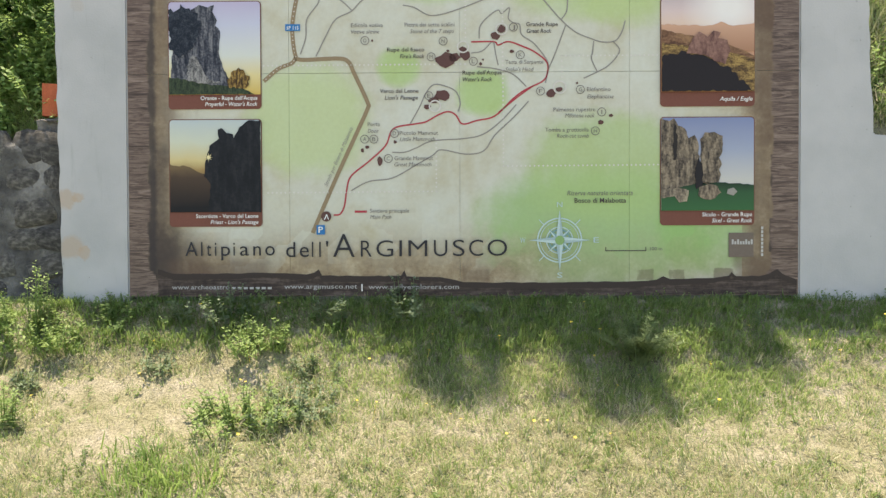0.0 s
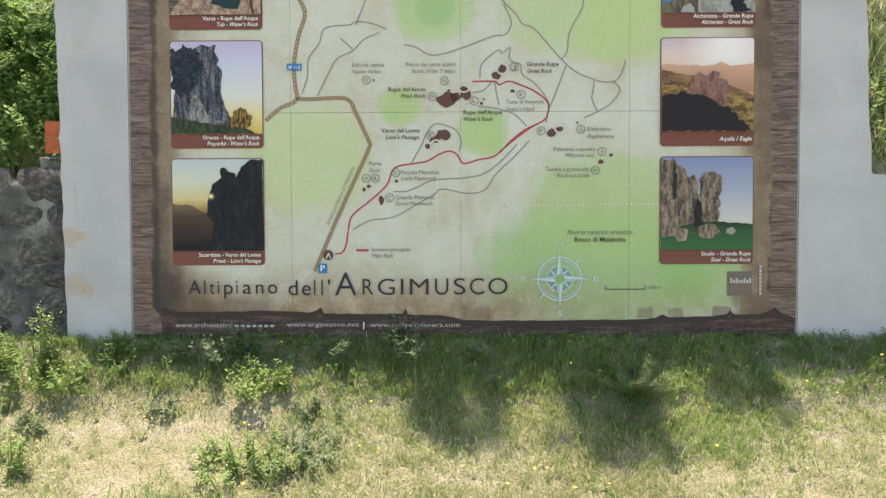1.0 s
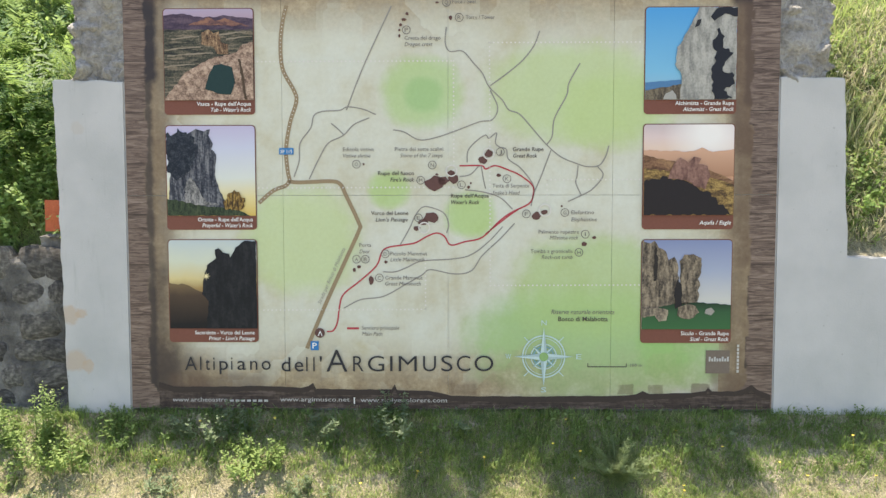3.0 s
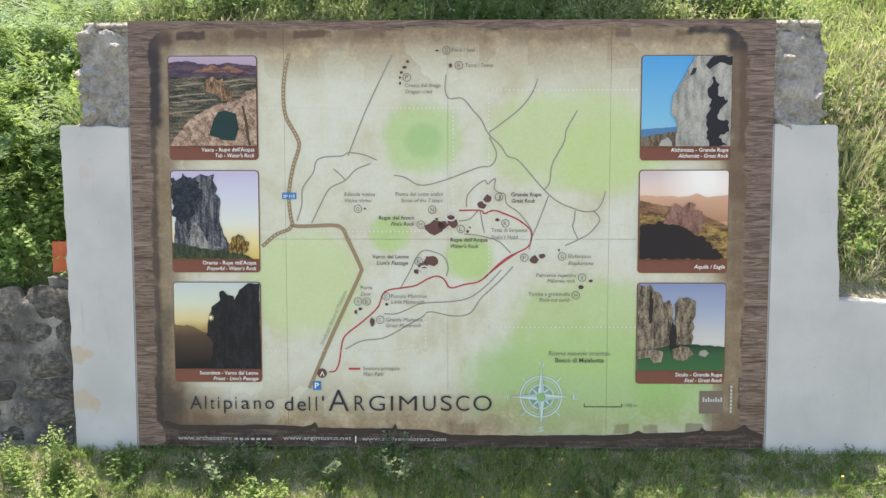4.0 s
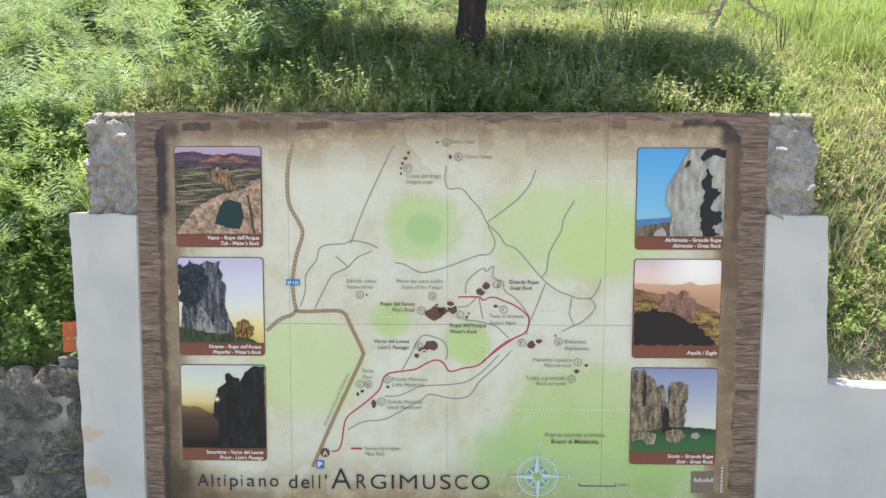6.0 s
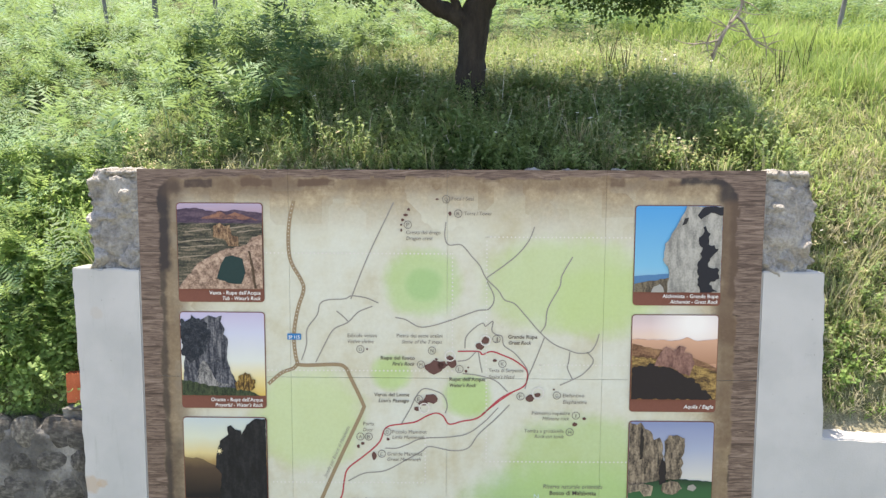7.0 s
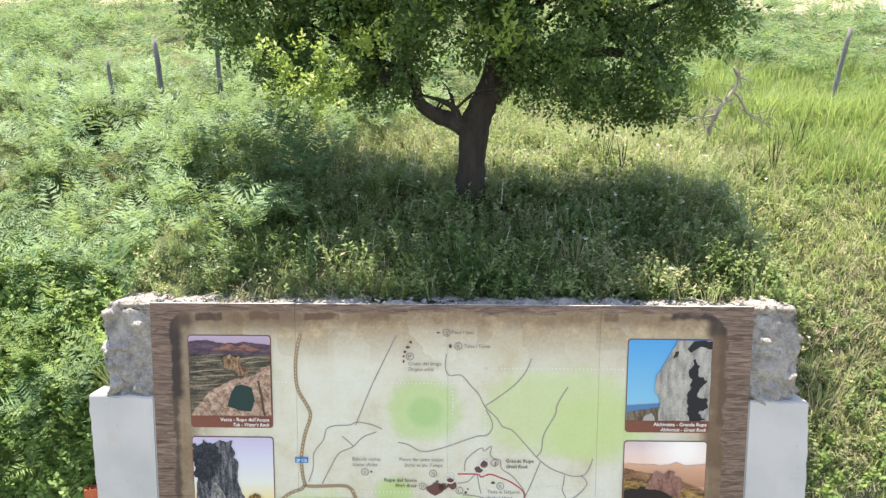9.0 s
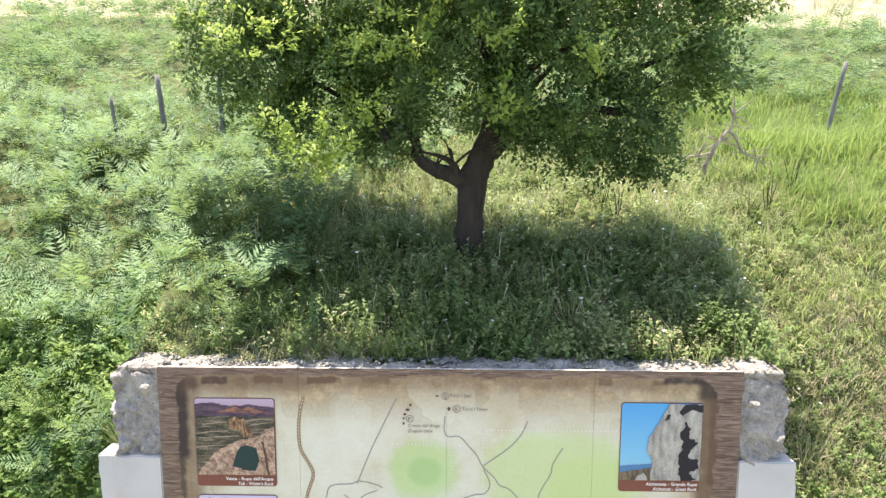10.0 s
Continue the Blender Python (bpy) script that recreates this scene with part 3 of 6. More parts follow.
def lettering(words, x0, x1, z, height, mat, parent, style="", layer=4, turn=None):
    """Words in the built-in font, set to a width from x0 to x1 on the line z; i italic, b bold."""
    cu = bpy.data.curves.new("lettering", "FONT")
    cu.body, cu.size, cu.resolution_u = words, 1.0, 2 if height < 0.1 else 5
    cu.shear = 0.22 if "i" in style else 0.0
    cu.offset = -0.007 if "B" in style else 0.010 if "b" in style else (-0.010 if "t" in style else 0.0)
    ob = bpy.data.objects.new("lettering", cu)
    me = bpy.data.meshes.new_from_object(ob)
    bpy.data.objects.remove(ob)
    co = np.zeros(len(me.vertices) * 3, np.float32)
    me.vertices.foreach_get("co", co)
    co = co.reshape(-1, 3)
    lo, hi = co[:, 0].min(), co[:, 0].max()
    u = (co[:, 0] - lo) / (hi - lo) * (x1 - x0)
    v = co[:, 1] / 0.70 * height
    if turn is None:
        px, pz = x0 + u, z + v
    else:
        ca, sa = math.cos(radians(turn)), math.sin(radians(turn))
        px, pz = x0 + u * ca - v * sa, z + u * sa + v * ca
    co = np.stack((px, np.full_like(px, -0.0035 * layer), pz), -1)
    me.vertices.foreach_set("co", co.astype(np.float32).ravel())
    me.update()
    ob = linked("lettering", me, mat, parent or board)
    if len(words) > 1:
        ob["kind"] = "stuff"
    return ob


def letter_disc(letter, x, z):
    r = ring(x, z, 0.036, 0.006, SOFT_INK, name="letter_ring", layer=3)
    w = 0.008 if letter == "I" else 0.030
    lettering(letter, x - w / 2, x + w / 2, z - 0.018, 0.036, SOFT_INK, r)


# ---- photographs ----
PHOTO_W, PHOTO_H = 0.838, 0.965


def tone(name, low, high, stops, band=0.0, stretch=None, scale=4.0):
    """A printed picture tone running up the board from low to high, broken by cloudy noise."""
    m = material(name, 0.5)
    bsdf(m).inputs["Specular IOR Level"].default_value = 0.2
    sep = node(m, "ShaderNodeSeparateXYZ")
    join(m, node(m, "ShaderNodeTexCoord").outputs["Object"], sep.inputs[0])
    f = sums(m, "DIVIDE", sums(m, "SUBTRACT", sep.outputs[2], low), high - low)
    if band:
        f = sums(m, "ADD", f, sums(m, "MULTIPLY", sums(m, "SUBTRACT", noise_of(m, scale, 5, 0.6, stretch), 0.5), band))
    join(m, ramp(m, f, stops), bsdf(m).inputs["Base Color"])
    return m


def stone_tone(name, dark, mid_, light, scale=9, stretch=(1.6, 1, 0.45)):
    m = material(name, 0.5)
    bsdf(m).inputs["Specular IOR Level"].default_value = 0.2
    f = sums(m, "ADD", sums(m, "MULTIPLY", noise_of(m, scale, 6, 0.68, stretch), 0.7), sums(m, "MULTIPLY", noise_of(m, scale * 4, 4, 0.6), 0.3))
    join(m, ramp(m, f, [(0.40, dark), (0.5, mid_), (0.60, light)]), bsdf(m).inputs["Base Color"])
    return m


def photo(x0, top, sky_stops, sky_band, lines, label):
    """A photograph with rounded corners and a brown caption band; returns it and a painter of shapes inside it."""
    def rounded(a, b, c, d, r, low=True):
        out = []
        for cx, cz, start, on in ((b - r, d - r, 0, True), (a + r, d - r, 90, True), (a + r, c + r, 180, low), (b - r, c + r, 270, low)):
            if not on:
                out.append((a if start == 180 else b, c))
                continue
            out += [(cx + r * math.cos(radians(start + 15 * i)), cz + r * math.sin(radians(start + 15 * i))) for i in range(7)]
        return out
    z0 = top - PHOTO_H
    cap = z0 + 0.135 * PHOTO_H
    ob = flat("photograph", [rounded(x0, x0 + PHOTO_W, z0, top, 0.035)], CAPTION, board, 2)
    tagged(ob, label)
    flat("sky", [rounded(x0 + 0.008, x0 + PHOTO_W - 0.008, cap, top - 0.008, 0.030, False)], tone("photo sky", cap, top, sky_stops, sky_band), ob, 3)

    def paint(name, uv, mat, layer=4, amp=0.006, step=0.03, seed=1):
        pts = ragged([(x0 + PHOTO_W * u, z0 + PHOTO_H * v) for u, v in uv], amp, step, seed)
        pts = [(min(max(x, x0 + 0.009), x0 + PHOTO_W - 0.009), min(max(z, cap), top - 0.009)) for x, z in pts]
        flat(name, [pts], mat, ob, layer)
    base = z0 + (0.078 if len(lines) == 2 else 0.045)
    for i, (words, w, style) in enumerate(lines):
        lettering(words, x0 + PHOTO_W - 0.03 - w, x0 + PHOTO_W - 0.03, base - 0.054 * i, 0.036, PALE_INK, ob, style, layer=9)
    return ob, paint, cap, top


L, R = -2.628, 1.772
# rock pool under mountains at dusk
ob, paint, lo, hi = photo(L, 3.708, [(0.0, (0.07, 0.075, 0.06)), (0.55, (0.085, 0.095, 0.07)), (0.78, (0.10, 0.085, 0.09)), (0.86, (0.42, 0.30, 0.36)), (1.0, (0.40, 0.34, 0.47))], 0.05, [("Vasca - Rupe dell'Acqua", 0.50, "b"), ("Tub - Water's Rock", 0.37, "bi")], "photograph of a rock pool below mountains")
paint("mountain", [(0, 0.80), (0, 0.93), (0.2, 0.95), (0.45, 0.91), (0.7, 0.93), (1, 0.90), (1, 0.80)], stone_tone("dusk mountain", (0.05, 0.035, 0.06), (0.08, 0.055, 0.085), (0.13, 0.09, 0.12), 14, (0.5, 1, 2)), 4)
paint("mountain", [(0.28, 0.84), (0.42, 0.885), (0.5, 0.915), (0.58, 0.88), (0.68, 0.905), (0.8, 0.87), (0.95, 0.83)], stone_tone("lit mountain", (0.10, 0.055, 0.06), (0.20, 0.10, 0.085), (0.30, 0.15, 0.10), 16, (0.8, 1, 2)), 5)
paint("field", [(0.0, 0.14), (0.0, 0.79), (0.4, 0.80), (1, 0.78), (1, 0.5)], stone_tone("dusk field", (0.02, 0.022, 0.022), (0.075, 0.075, 0.055), (0.24, 0.19, 0.14), 14, (0.4, 1, 3)), 5)
for i, (u, v, w) in enumerate(((0.02, 0.60, 0.4), (0.05, 0.545, 0.5), (0.0, 0.44, 0.35), (0.1, 0.70, 0.3), (0.62, 0.74, 0.3), (0.7, 0.70, 0.28))):
    paint("field_line", [(u, v), (u + w * 0.5, v + 0.018), (u + w, v + 0.03), (u + w, v + 0.038), (u + w * 0.5, v + 0.03), (u, v + 0.012)], ink("pale track print", (0.30, 0.25, 0.19)), 6, 0.004, 0.03, 70 + i)
paint("rock", [(0.42, 0.66), (0.43, 0.77), (0.5, 0.80), (0.56, 0.76), (0.62, 0.78), (0.64, 0.68), (0.72, 0.66), (0.72, 0.57), (0.6, 0.57), (0.55, 0.64)], stone_tone("lit stone", (0.04, 0.025, 0.02), (0.21, 0.125, 0.075), (0.44, 0.30, 0.18), 26), 6, seed=4)
paint("slab", [(0.0, 0.13), (0.1, 0.24), (0.25, 0.40), (0.5, 0.52), (0.8, 0.58), (0.88, 0.66), (1, 0.68), (1, 0.13)], stone_tone("pink stone slab", (0.14, 0.09, 0.07), (0.33, 0.225, 0.17), (0.53, 0.39, 0.30), 20, (1, 1, 1.2)), 6, seed=5)
paint("pool", [(0.46, 0.24), (0.50, 0.37), (0.56, 0.46), (0.64, 0.475), (0.76, 0.44), (0.79, 0.30), (0.74, 0.185), (0.6, 0.195)], ink("pool water", (0.016, 0.045, 0.045)), 7, 0.004, seed=6)
paint("groove", [(0.82, 0.52), (0.85, 0.52), (0.89, 0.36), (0.92, 0.14), (0.89, 0.14), (0.86, 0.36)], ink("groove shade", (0.09, 0.06, 0.04)), 7, seed=7)
# praying rock against a pale evening sky
ob, paint, lo, hi = photo(L, 2.648, [(0.0, (0.62, 0.44, 0.12)), (0.2, (0.70, 0.60, 0.30)), (0.42, (0.62, 0.66, 0.62)), (0.75, (0.52, 0.55, 0.68)), (1.0, (0.47, 0.43, 0.60))], 0.04, [("Orante - Rupe dell'Acqua", 0.51, "b"), ("Prayerful - Water's Rock", 0.47, "bi")], "photograph of a tall rock like a praying figure")
paint("rock", [(0.02, 0.2), (0.05, 0.55), (0.25, 0.92), (0.34, 0.965), (0.43, 0.94), (0.50, 0.96), (0.48, 0.90), (0.53, 0.82), (0.51, 0.77), (0.56, 0.72), (0.55, 0.50), (0.60, 0.36), (0.72, 0.2)], stone_tone("grey stone columns", (0.015, 0.02, 0.032), (0.06, 0.066, 0.085), (0.20, 0.205, 0.22), 13, (2.6, 1, 0.35)), 4, seed=11)
paint("tree_crown", [(0.02, 0.55), (0.0, 0.92), (0.10, 0.91), (0.14, 0.97), (0.2, 0.93), (0.30, 0.9), (0.36, 0.78), (0.33, 0.68), (0.26, 0.55), (0.12, 0.47)], stone_tone("dark leaves print", (0.008, 0.012, 0.02), (0.018, 0.025, 0.038), (0.05, 0.06, 0.075), 30, (1, 1, 1)), 5, 0.018, 0.025, 12)
paint("grass", [(0.0, 0.13), (0.0, 0.30), (0.25, 0.27), (0.5, 0.22), (0.8, 0.19), (0.93, 0.13)], stone_tone("dark grass print", (0.012, 0.022, 0.015), (0.035, 0.055, 0.03), (0.07, 0.09, 0.05), 22), 5, 0.01, seed=13)
paint("rock_foot", [(0.20, 0.27), (0.22, 0.42), (0.27, 0.50), (0.33, 0.45), (0.38, 0.36), (0.44, 0.27), (0.58, 0.24), (0.40, 0.235)], stone_tone("pale rock foot print", (0.06, 0.062, 0.068), (0.20, 0.20, 0.20), (0.36, 0.35, 0.34), 22, (1.6, 1, 0.8)), 6, 0.012, 0.025, 15)
paint("shrub", [(0.66, 0.19), (0.64, 0.27), (0.70, 0.35), (0.76, 0.38), (0.83, 0.34), (0.88, 0.27), (0.84, 0.19)], stone_tone("autumn shrub print", (0.03, 0.02, 0.012), (0.13, 0.075, 0.025), (0.42, 0.27, 0.08), 40), 6, 0.018, 0.02, 14)
# black rock before a low sun
ob, paint, lo, hi = photo(L, 1.594, [(0.0, (0.02, 0.018, 0.018)), (0.28, (0.07, 0.045, 0.03)), (0.45, (0.36, 0.24, 0.10)), (0.56, (0.62, 0.52, 0.26)), (0.75, (0.58, 0.62, 0.50)), (1.0, (0.46, 0.54, 0.56))], 0.10, [("Sacerdote - Varco del Leone", 0.56, "b"), ("Priest - Lion's Passage", 0.43, "bi")], "photograph of a black rock before a low sun")
paint("slope", [(0.0, 0.13), (0.0, 0.58), (0.15, 0.57), (0.3, 0.52), (0.46, 0.46), (0.46, 0.13)], tone("evening slope", 0.8, 1.25, [(0.0, (0.012, 0.012, 0.014)), (0.6, (0.075, 0.05, 0.035)), (1.0, (0.26, 0.18, 0.09))], 0.2), 4, 0.012, seed=21)
paint("rock", [(0.42, 0.13), (0.45, 0.40), (0.38, 0.47), (0.40, 0.62), (0.44, 0.75), (0.54, 0.82), (0.53, 0.90), (0.57, 0.915), (0.62, 0.87), (0.69, 0.86), (0.70, 0.82), (0.76, 0.92), (0.86, 0.985), (0.99, 0.985), (0.99, 0.13)], stone_tone("black rock print", (0.008, 0.010, 0.013), (0.012, 0.014, 0.018), (0.022, 0.024, 0.028), 10), 5, 0.006, seed=22)
star = [(L + PHOTO_W * 0.43 + r * math.cos(math.pi * i / 8), 1.594 - PHOTO_H * 0.355 + r * math.sin(math.pi * i / 8)) for i in range(16) for r in ((0.040 if i % 2 == 0 else 0.012),)]
flat("sun_star", [star], ink("sun glint print", (0.85, 0.74, 0.42)), ob, 6)
# pale cliff under a blue sky
ob, paint, lo, hi = photo(R, 3.70, [(0.0, (0.28, 0.46, 0.56)), (0.3, (0.16, 0.45, 0.66)), (1.0, (0.05, 0.31, 0.64))], 0.03, [("Alchimista - Grande Rupe", 0.53, "b"), ("Alchemist - Great Rock", 0.46, "bi")], "photograph of a pale cliff under a blue sky")
paint("sea", [(0.0, 0.22), (0.0, 0.295), (0.4, 0.32), (0.4, 0.22)], ink("sea print", (0.07, 0.20, 0.38)), 4, 0.002)
paint("hill", [(0.0, 0.13), (0.0, 0.22), (0.2, 0.25), (0.42, 0.28), (0.42, 0.13)], stone_tone("brown hill print", (0.06, 0.05, 0.04), (0.15, 0.12, 0.085), (0.22, 0.19, 0.13), 18), 5)
paint("cliff", [(0.38, 0.13), (0.40, 0.36), (0.33, 0.46), (0.35, 0.62), (0.42, 0.72), (0.52, 0.88), (0.58, 0.99), (0.99, 0.99), (0.99, 0.13)], stone_tone("pale cliff print", (0.20, 0.20, 0.19), (0.31, 0.31, 0.285), (0.42, 0.41, 0.38), 12), 6, 0.008, seed=31)
paint("crevice", [(0.75, 0.13), (0.72, 0.35), (0.76, 0.55), (0.73, 0.68), (0.80, 0.80), (0.86, 0.72), (0.84, 0.62), (0.95, 0.57), (0.86, 0.48), (0.84, 0.40), (0.97, 0.36), (0.97, 0.28), (0.86, 0.22), (0.98, 0.13)], ink("crevice print", (0.018, 0.020, 0.028)), 7, 0.016, 0.025, 32)
paint("crevice", [(0.70, 0.90), (0.78, 0.985), (0.99, 0.985), (0.99, 0.90), (0.85, 0.93), (0.74, 0.86)], ink("crevice print", (0.02, 0.022, 0.03)), 7, 0.008, 0.03, 33)
paint("crevice", [(0.53, 0.80), (0.56, 0.87), (0.60, 0.88), (0.58, 0.82)], ink("crevice print", (0.03, 0.03, 0.035)), 7, 0.006, 0.03, 34)
paint("boulder", [(0.20, 0.13), (0.23, 0.19), (0.30, 0.22), (0.34, 0.18), (0.35, 0.13)], ink("boulder print", (0.36, 0.355, 0.33)), 7)
# eagle rock at sunrise
ob, paint, lo, hi = photo(R - 0.004, 2.648, [(0.0, (0.45, 0.22, 0.13)), (0.55, (0.62, 0.36, 0.24)), (0.72, (0.72, 0.55, 0.45)), (0.86, (0.66, 0.53, 0.52)), (1.0, (0.52, 0.44, 0.46))], 0.08, [("Aquila / Eagle", 0.29, "bi")], "photograph of an eagle-shaped rock at sunrise")
GLOW = bpy.data.objects[[c.name for c in ob.children if c.name.startswith("sky")][0]].data.materials[0]
glow_at = node(GLOW, "ShaderNodeVectorMath", operation="DISTANCE")
glow_at.inputs[1].default_value = (R + 0.60, -0.01, 2.56)
join(GLOW, node(GLOW, "ShaderNodeTexCoord").outputs["Object"], glow_at.inputs[0])
glow_in = bsdf(GLOW).inputs["Base Color"].links[0].from_socket
join(GLOW, mix(GLOW, ramp(GLOW, glow_at.outputs["Value"], [(0.08, (1, 1, 1)), (0.42, (0, 0, 0))]), glow_in, (0.80, 0.78, 0.76)), bsdf(GLOW).inputs["Base Color"])
paint("far_ridge", [(0.0, 0.5), (0.0, 0.755), (0.3, 0.74), (0.55, 0.74), (0.64, 0.775), (0.76, 0.735), (1, 0.76), (1, 0.5)], tone("hazy ridge", 2.1, 2.42, [(0.0, (0.34, 0.17, 0.10)), (1.0, (0.60, 0.36, 0.25))], 0.1), 5)
paint("near_ridge", [(0.0, 0.4), (0.0, 0.705), (0.3, 0.65), (0.6, 0.60), (0.85, 0.52), (1, 0.46), (1, 0.4)], stone_tone("brown ridge", (0.10, 0.05, 0.03), (0.21, 0.11, 0.065), (0.33, 0.19, 0.10), 12, (0.6, 1, 2)), 6)
paint("grass", [(0.0, 0.13), (0.0, 0.58), (0.3, 0.55), (0.7, 0.50), (1, 0.42), (1, 0.13)], stone_tone("lit grass print", (0.05, 0.03, 0.02), (0.20, 0.125, 0.05), (0.42, 0.28, 0.10), 20, (0.8, 1, 1.8)), 7, seed=42)
paint("shade", [(0.0, 0.13), (0.0, 0.45), (0.25, 0.50), (0.45, 0.46), (0.7, 0.36), (0.92, 0.18), (0.96, 0.13)], ink("shaded ground print", (0.022, 0.018, 0.020)), 8, 0.02, seed=43)
paint("eagle_rock", [(0.27, 0.48), (0.33, 0.62), (0.40, 0.68), (0.46, 0.655), (0.49, 0.63), (0.55, 0.685), (0.63, 0.67), (0.60, 0.62), (0.70, 0.60), (0.73, 0.50), (0.68, 0.38), (0.60, 0.40), (0.45, 0.47)], stone_tone("rosy rock print", (0.10, 0.05, 0.045), (0.21, 0.11, 0.09), (0.31, 0.175, 0.14), 9), 9, 0.006, seed=44)
# face-shaped rocks over green grass
ob, paint, lo, hi = photo(R - 0.004, 1.592, [(0.0, (0.60, 0.55, 0.42)), (0.3, (0.56, 0.56, 0.52)), (0.65, (0.33, 0.38, 0.50)), (1.0, (0.20, 0.25, 0.42))], 0.03, [("Siculo - Grande Rupe", 0.44, "b"), ("Sicel - Great Rock", 0.355, "bi")], "photograph of face-shaped rocks over green grass")
FACE = stone_tone("brown rock faces", (0.04, 0.034, 0.03), (0.15, 0.12, 0.09), (0.31, 0.25, 0.18), 12, (2.0, 1, 0.6))
paint("rock", [(0.0, 0.25), (0.0, 0.985), (0.1, 0.96), (0.14, 0.985), (0.19, 0.92), (0.26, 0.89), (0.3, 0.80), (0.36, 0.83), (0.40, 0.76), (0.41, 0.60), (0.46, 0.40), (0.36, 0.30), (0.2, 0.25)], FACE, 4, 0.008, seed=51)
paint("rock", [(0.42, 0.36), (0.43, 0.70), (0.42, 0.79), (0.47, 0.855), (0.57, 0.86), (0.66, 0.82), (0.655, 0.68), (0.62, 0.62), (0.65, 0.56), (0.62, 0.51), (0.64, 0.47), (0.62, 0.40)], FACE, 5, 0.006, seed=52)
paint("crevice", [(0.38, 0.33), (0.37, 0.50), (0.41, 0.63), (0.45, 0.50), (0.45, 0.36)], ink("crevice print", (0.022, 0.02, 0.022)), 6, 0.01, seed=53)
paint("crevice", [(0.135, 0.60), (0.14, 0.9), (0.165, 0.93), (0.18, 0.75), (0.16, 0.6)], ink("crevice print", (0.03, 0.026, 0.025)), 6, 0.008, seed=54)
paint("grass", [(0.0, 0.13), (0.0, 0.27), (0.25, 0.36), (0.5, 0.40), (0.8, 0.385), (1, 0.37), (1, 0.13)], tone("green meadow print", 0.76, 1.02, [(0.0, (0.035, 0.13, 0.05)), (0.6, (0.03, 0.10, 0.045)), (1.0, (0.015, 0.03, 0.02))], 0.2), 5, 0.006, seed=55)
paint("boulder", [(0.40, 0.27), (0.41, 0.35), (0.5, 0.375), (0.6, 0.36), (0.64, 0.30), (0.58, 0.25), (0.48, 0.235)], FACE, 7, 0.008, seed=56)
paint("boulder", [(0.0, 0.25), (0.02, 0.33), (0.2, 0.34), (0.3, 0.32), (0.28, 0.22), (0.2, 0.21), (0.15, 0.27)], stone_tone("pale boulders print", (0.10, 0.085, 0.07), (0.27, 0.22, 0.16), (0.40, 0.34, 0.25), 12), 7, 0.008, seed=57)
paint("boulder", [(0.70, 0.29), (0.71, 0.33), (0.77, 0.345), (0.81, 0.31), (0.77, 0.27)], ink("boulder print", (0.32, 0.31, 0.28)), 7, 0.004, seed=58)

# ---- map content ----
# roads, tracks and the trail
ribbon("main_road", [(-1.49, 3.73), (-1.53, 3.57), (-1.55, 3.36), (-1.53, 3.15), (-1.43, 2.96), (-1.41, 2.86), (-1.47, 2.67), (-1.51, 2.43), (-1.50, 2.24), (-1.48, 2.14)], 0.036, ROAD_BROWN)
ribbon("main_road", [(-1.48, 2.14), (-1.52, 2.09), (-1.64, 2.04), (-1.77, 1.93)], 0.036, ROAD_BROWN)
ribbon("local_road", [(-1.49, 2.13), (-1.39, 2.12), (-1.10, 2.13), (-1.01, 2.10), (-0.96, 2.00), (-0.84, 1.74), (-0.84, 1.68), (-0.94, 1.46), (-1.14, 1.03), (-1.34, 0.57)], 0.036, ROAD_BROWN)
ribbon("track", [(-0.53, 3.72), (-0.78, 3.20), (-0.93, 2.83), (-0.95, 2.78)], 0.011, ROAD_GREY)
ribbon("track", [(-1.44, 2.17), (-1.39, 2.32), (-1.38, 2.48), (-1.28, 2.62), (-1.25, 2.73), (-1.17, 2.77), (-1.01, 2.78), (-0.94, 2.81), (-0.80, 2.79), (-0.68, 2.74)], 0.011, ROAD_GREY)
ribbon("track", [(-1.30, 2.15), (-1.20, 2.35), (-1.12, 2.48), (-0.98, 2.55), (-0.88, 2.65), (-0.74, 2.71)], 0.011, ROAD_GREY)
ribbon("track", [(-1.09, 2.66), (-1.03, 2.61), (-0.98, 2.56)], 0.011, ROAD_GREY)
ribbon("track", [(-0.52, 2.60), (-0.42, 2.58), (-0.29, 2.51), (-0.16, 2.52), (0.03, 2.58), (0.27, 2.67), (0.39, 2.69), (0.44, 2.80), (0.37, 2.96)], 0.011, ROAD_GREY)
ribbon("track", [(-0.03, 3.53), (-0.04, 3.39), (0.00, 3.31), (0.12, 3.31), (0.22, 3.20), (0.30, 3.11), (0.36, 2.99), (0.48, 2.87), (0.54, 2.78), (0.64, 2.74), (0.75, 2.62), (0.89, 2.46), (1.02, 2.35), (1.16, 2.29), (1.26, 2.26), (1.37, 2.27), (1.43, 2.35), (1.46, 2.45)], 0.011, ROAD_GREY)
ribbon("track", [(0.36, 2.99), (0.54, 3.12), (0.67, 3.23), (0.77, 3.36), (0.82, 3.49)], 0.011, ROAD_GREY)
ribbon("track", [(1.19, 3.20), (1.09, 3.02), (1.07, 2.91), (0.96, 2.70), (0.94, 2.54), (0.89, 2.46)], 0.011, ROAD_GREY)
ribbon("track", [(0.93, 2.41), (0.84, 2.17), (0.78, 2.03)], 0.011, ROAD_GREY)
ribbon("track", [(1.18, 2.27), (1.17, 2.17), (1.16, 2.11), (1.21, 2.00)], 0.011, ROAD_GREY)
ribbon("track", [(1.35, 2.27), (1.41, 2.18), (1.32, 2.06), (1.22, 2.00), (1.09, 1.94)], 0.011, ROAD_GREY)
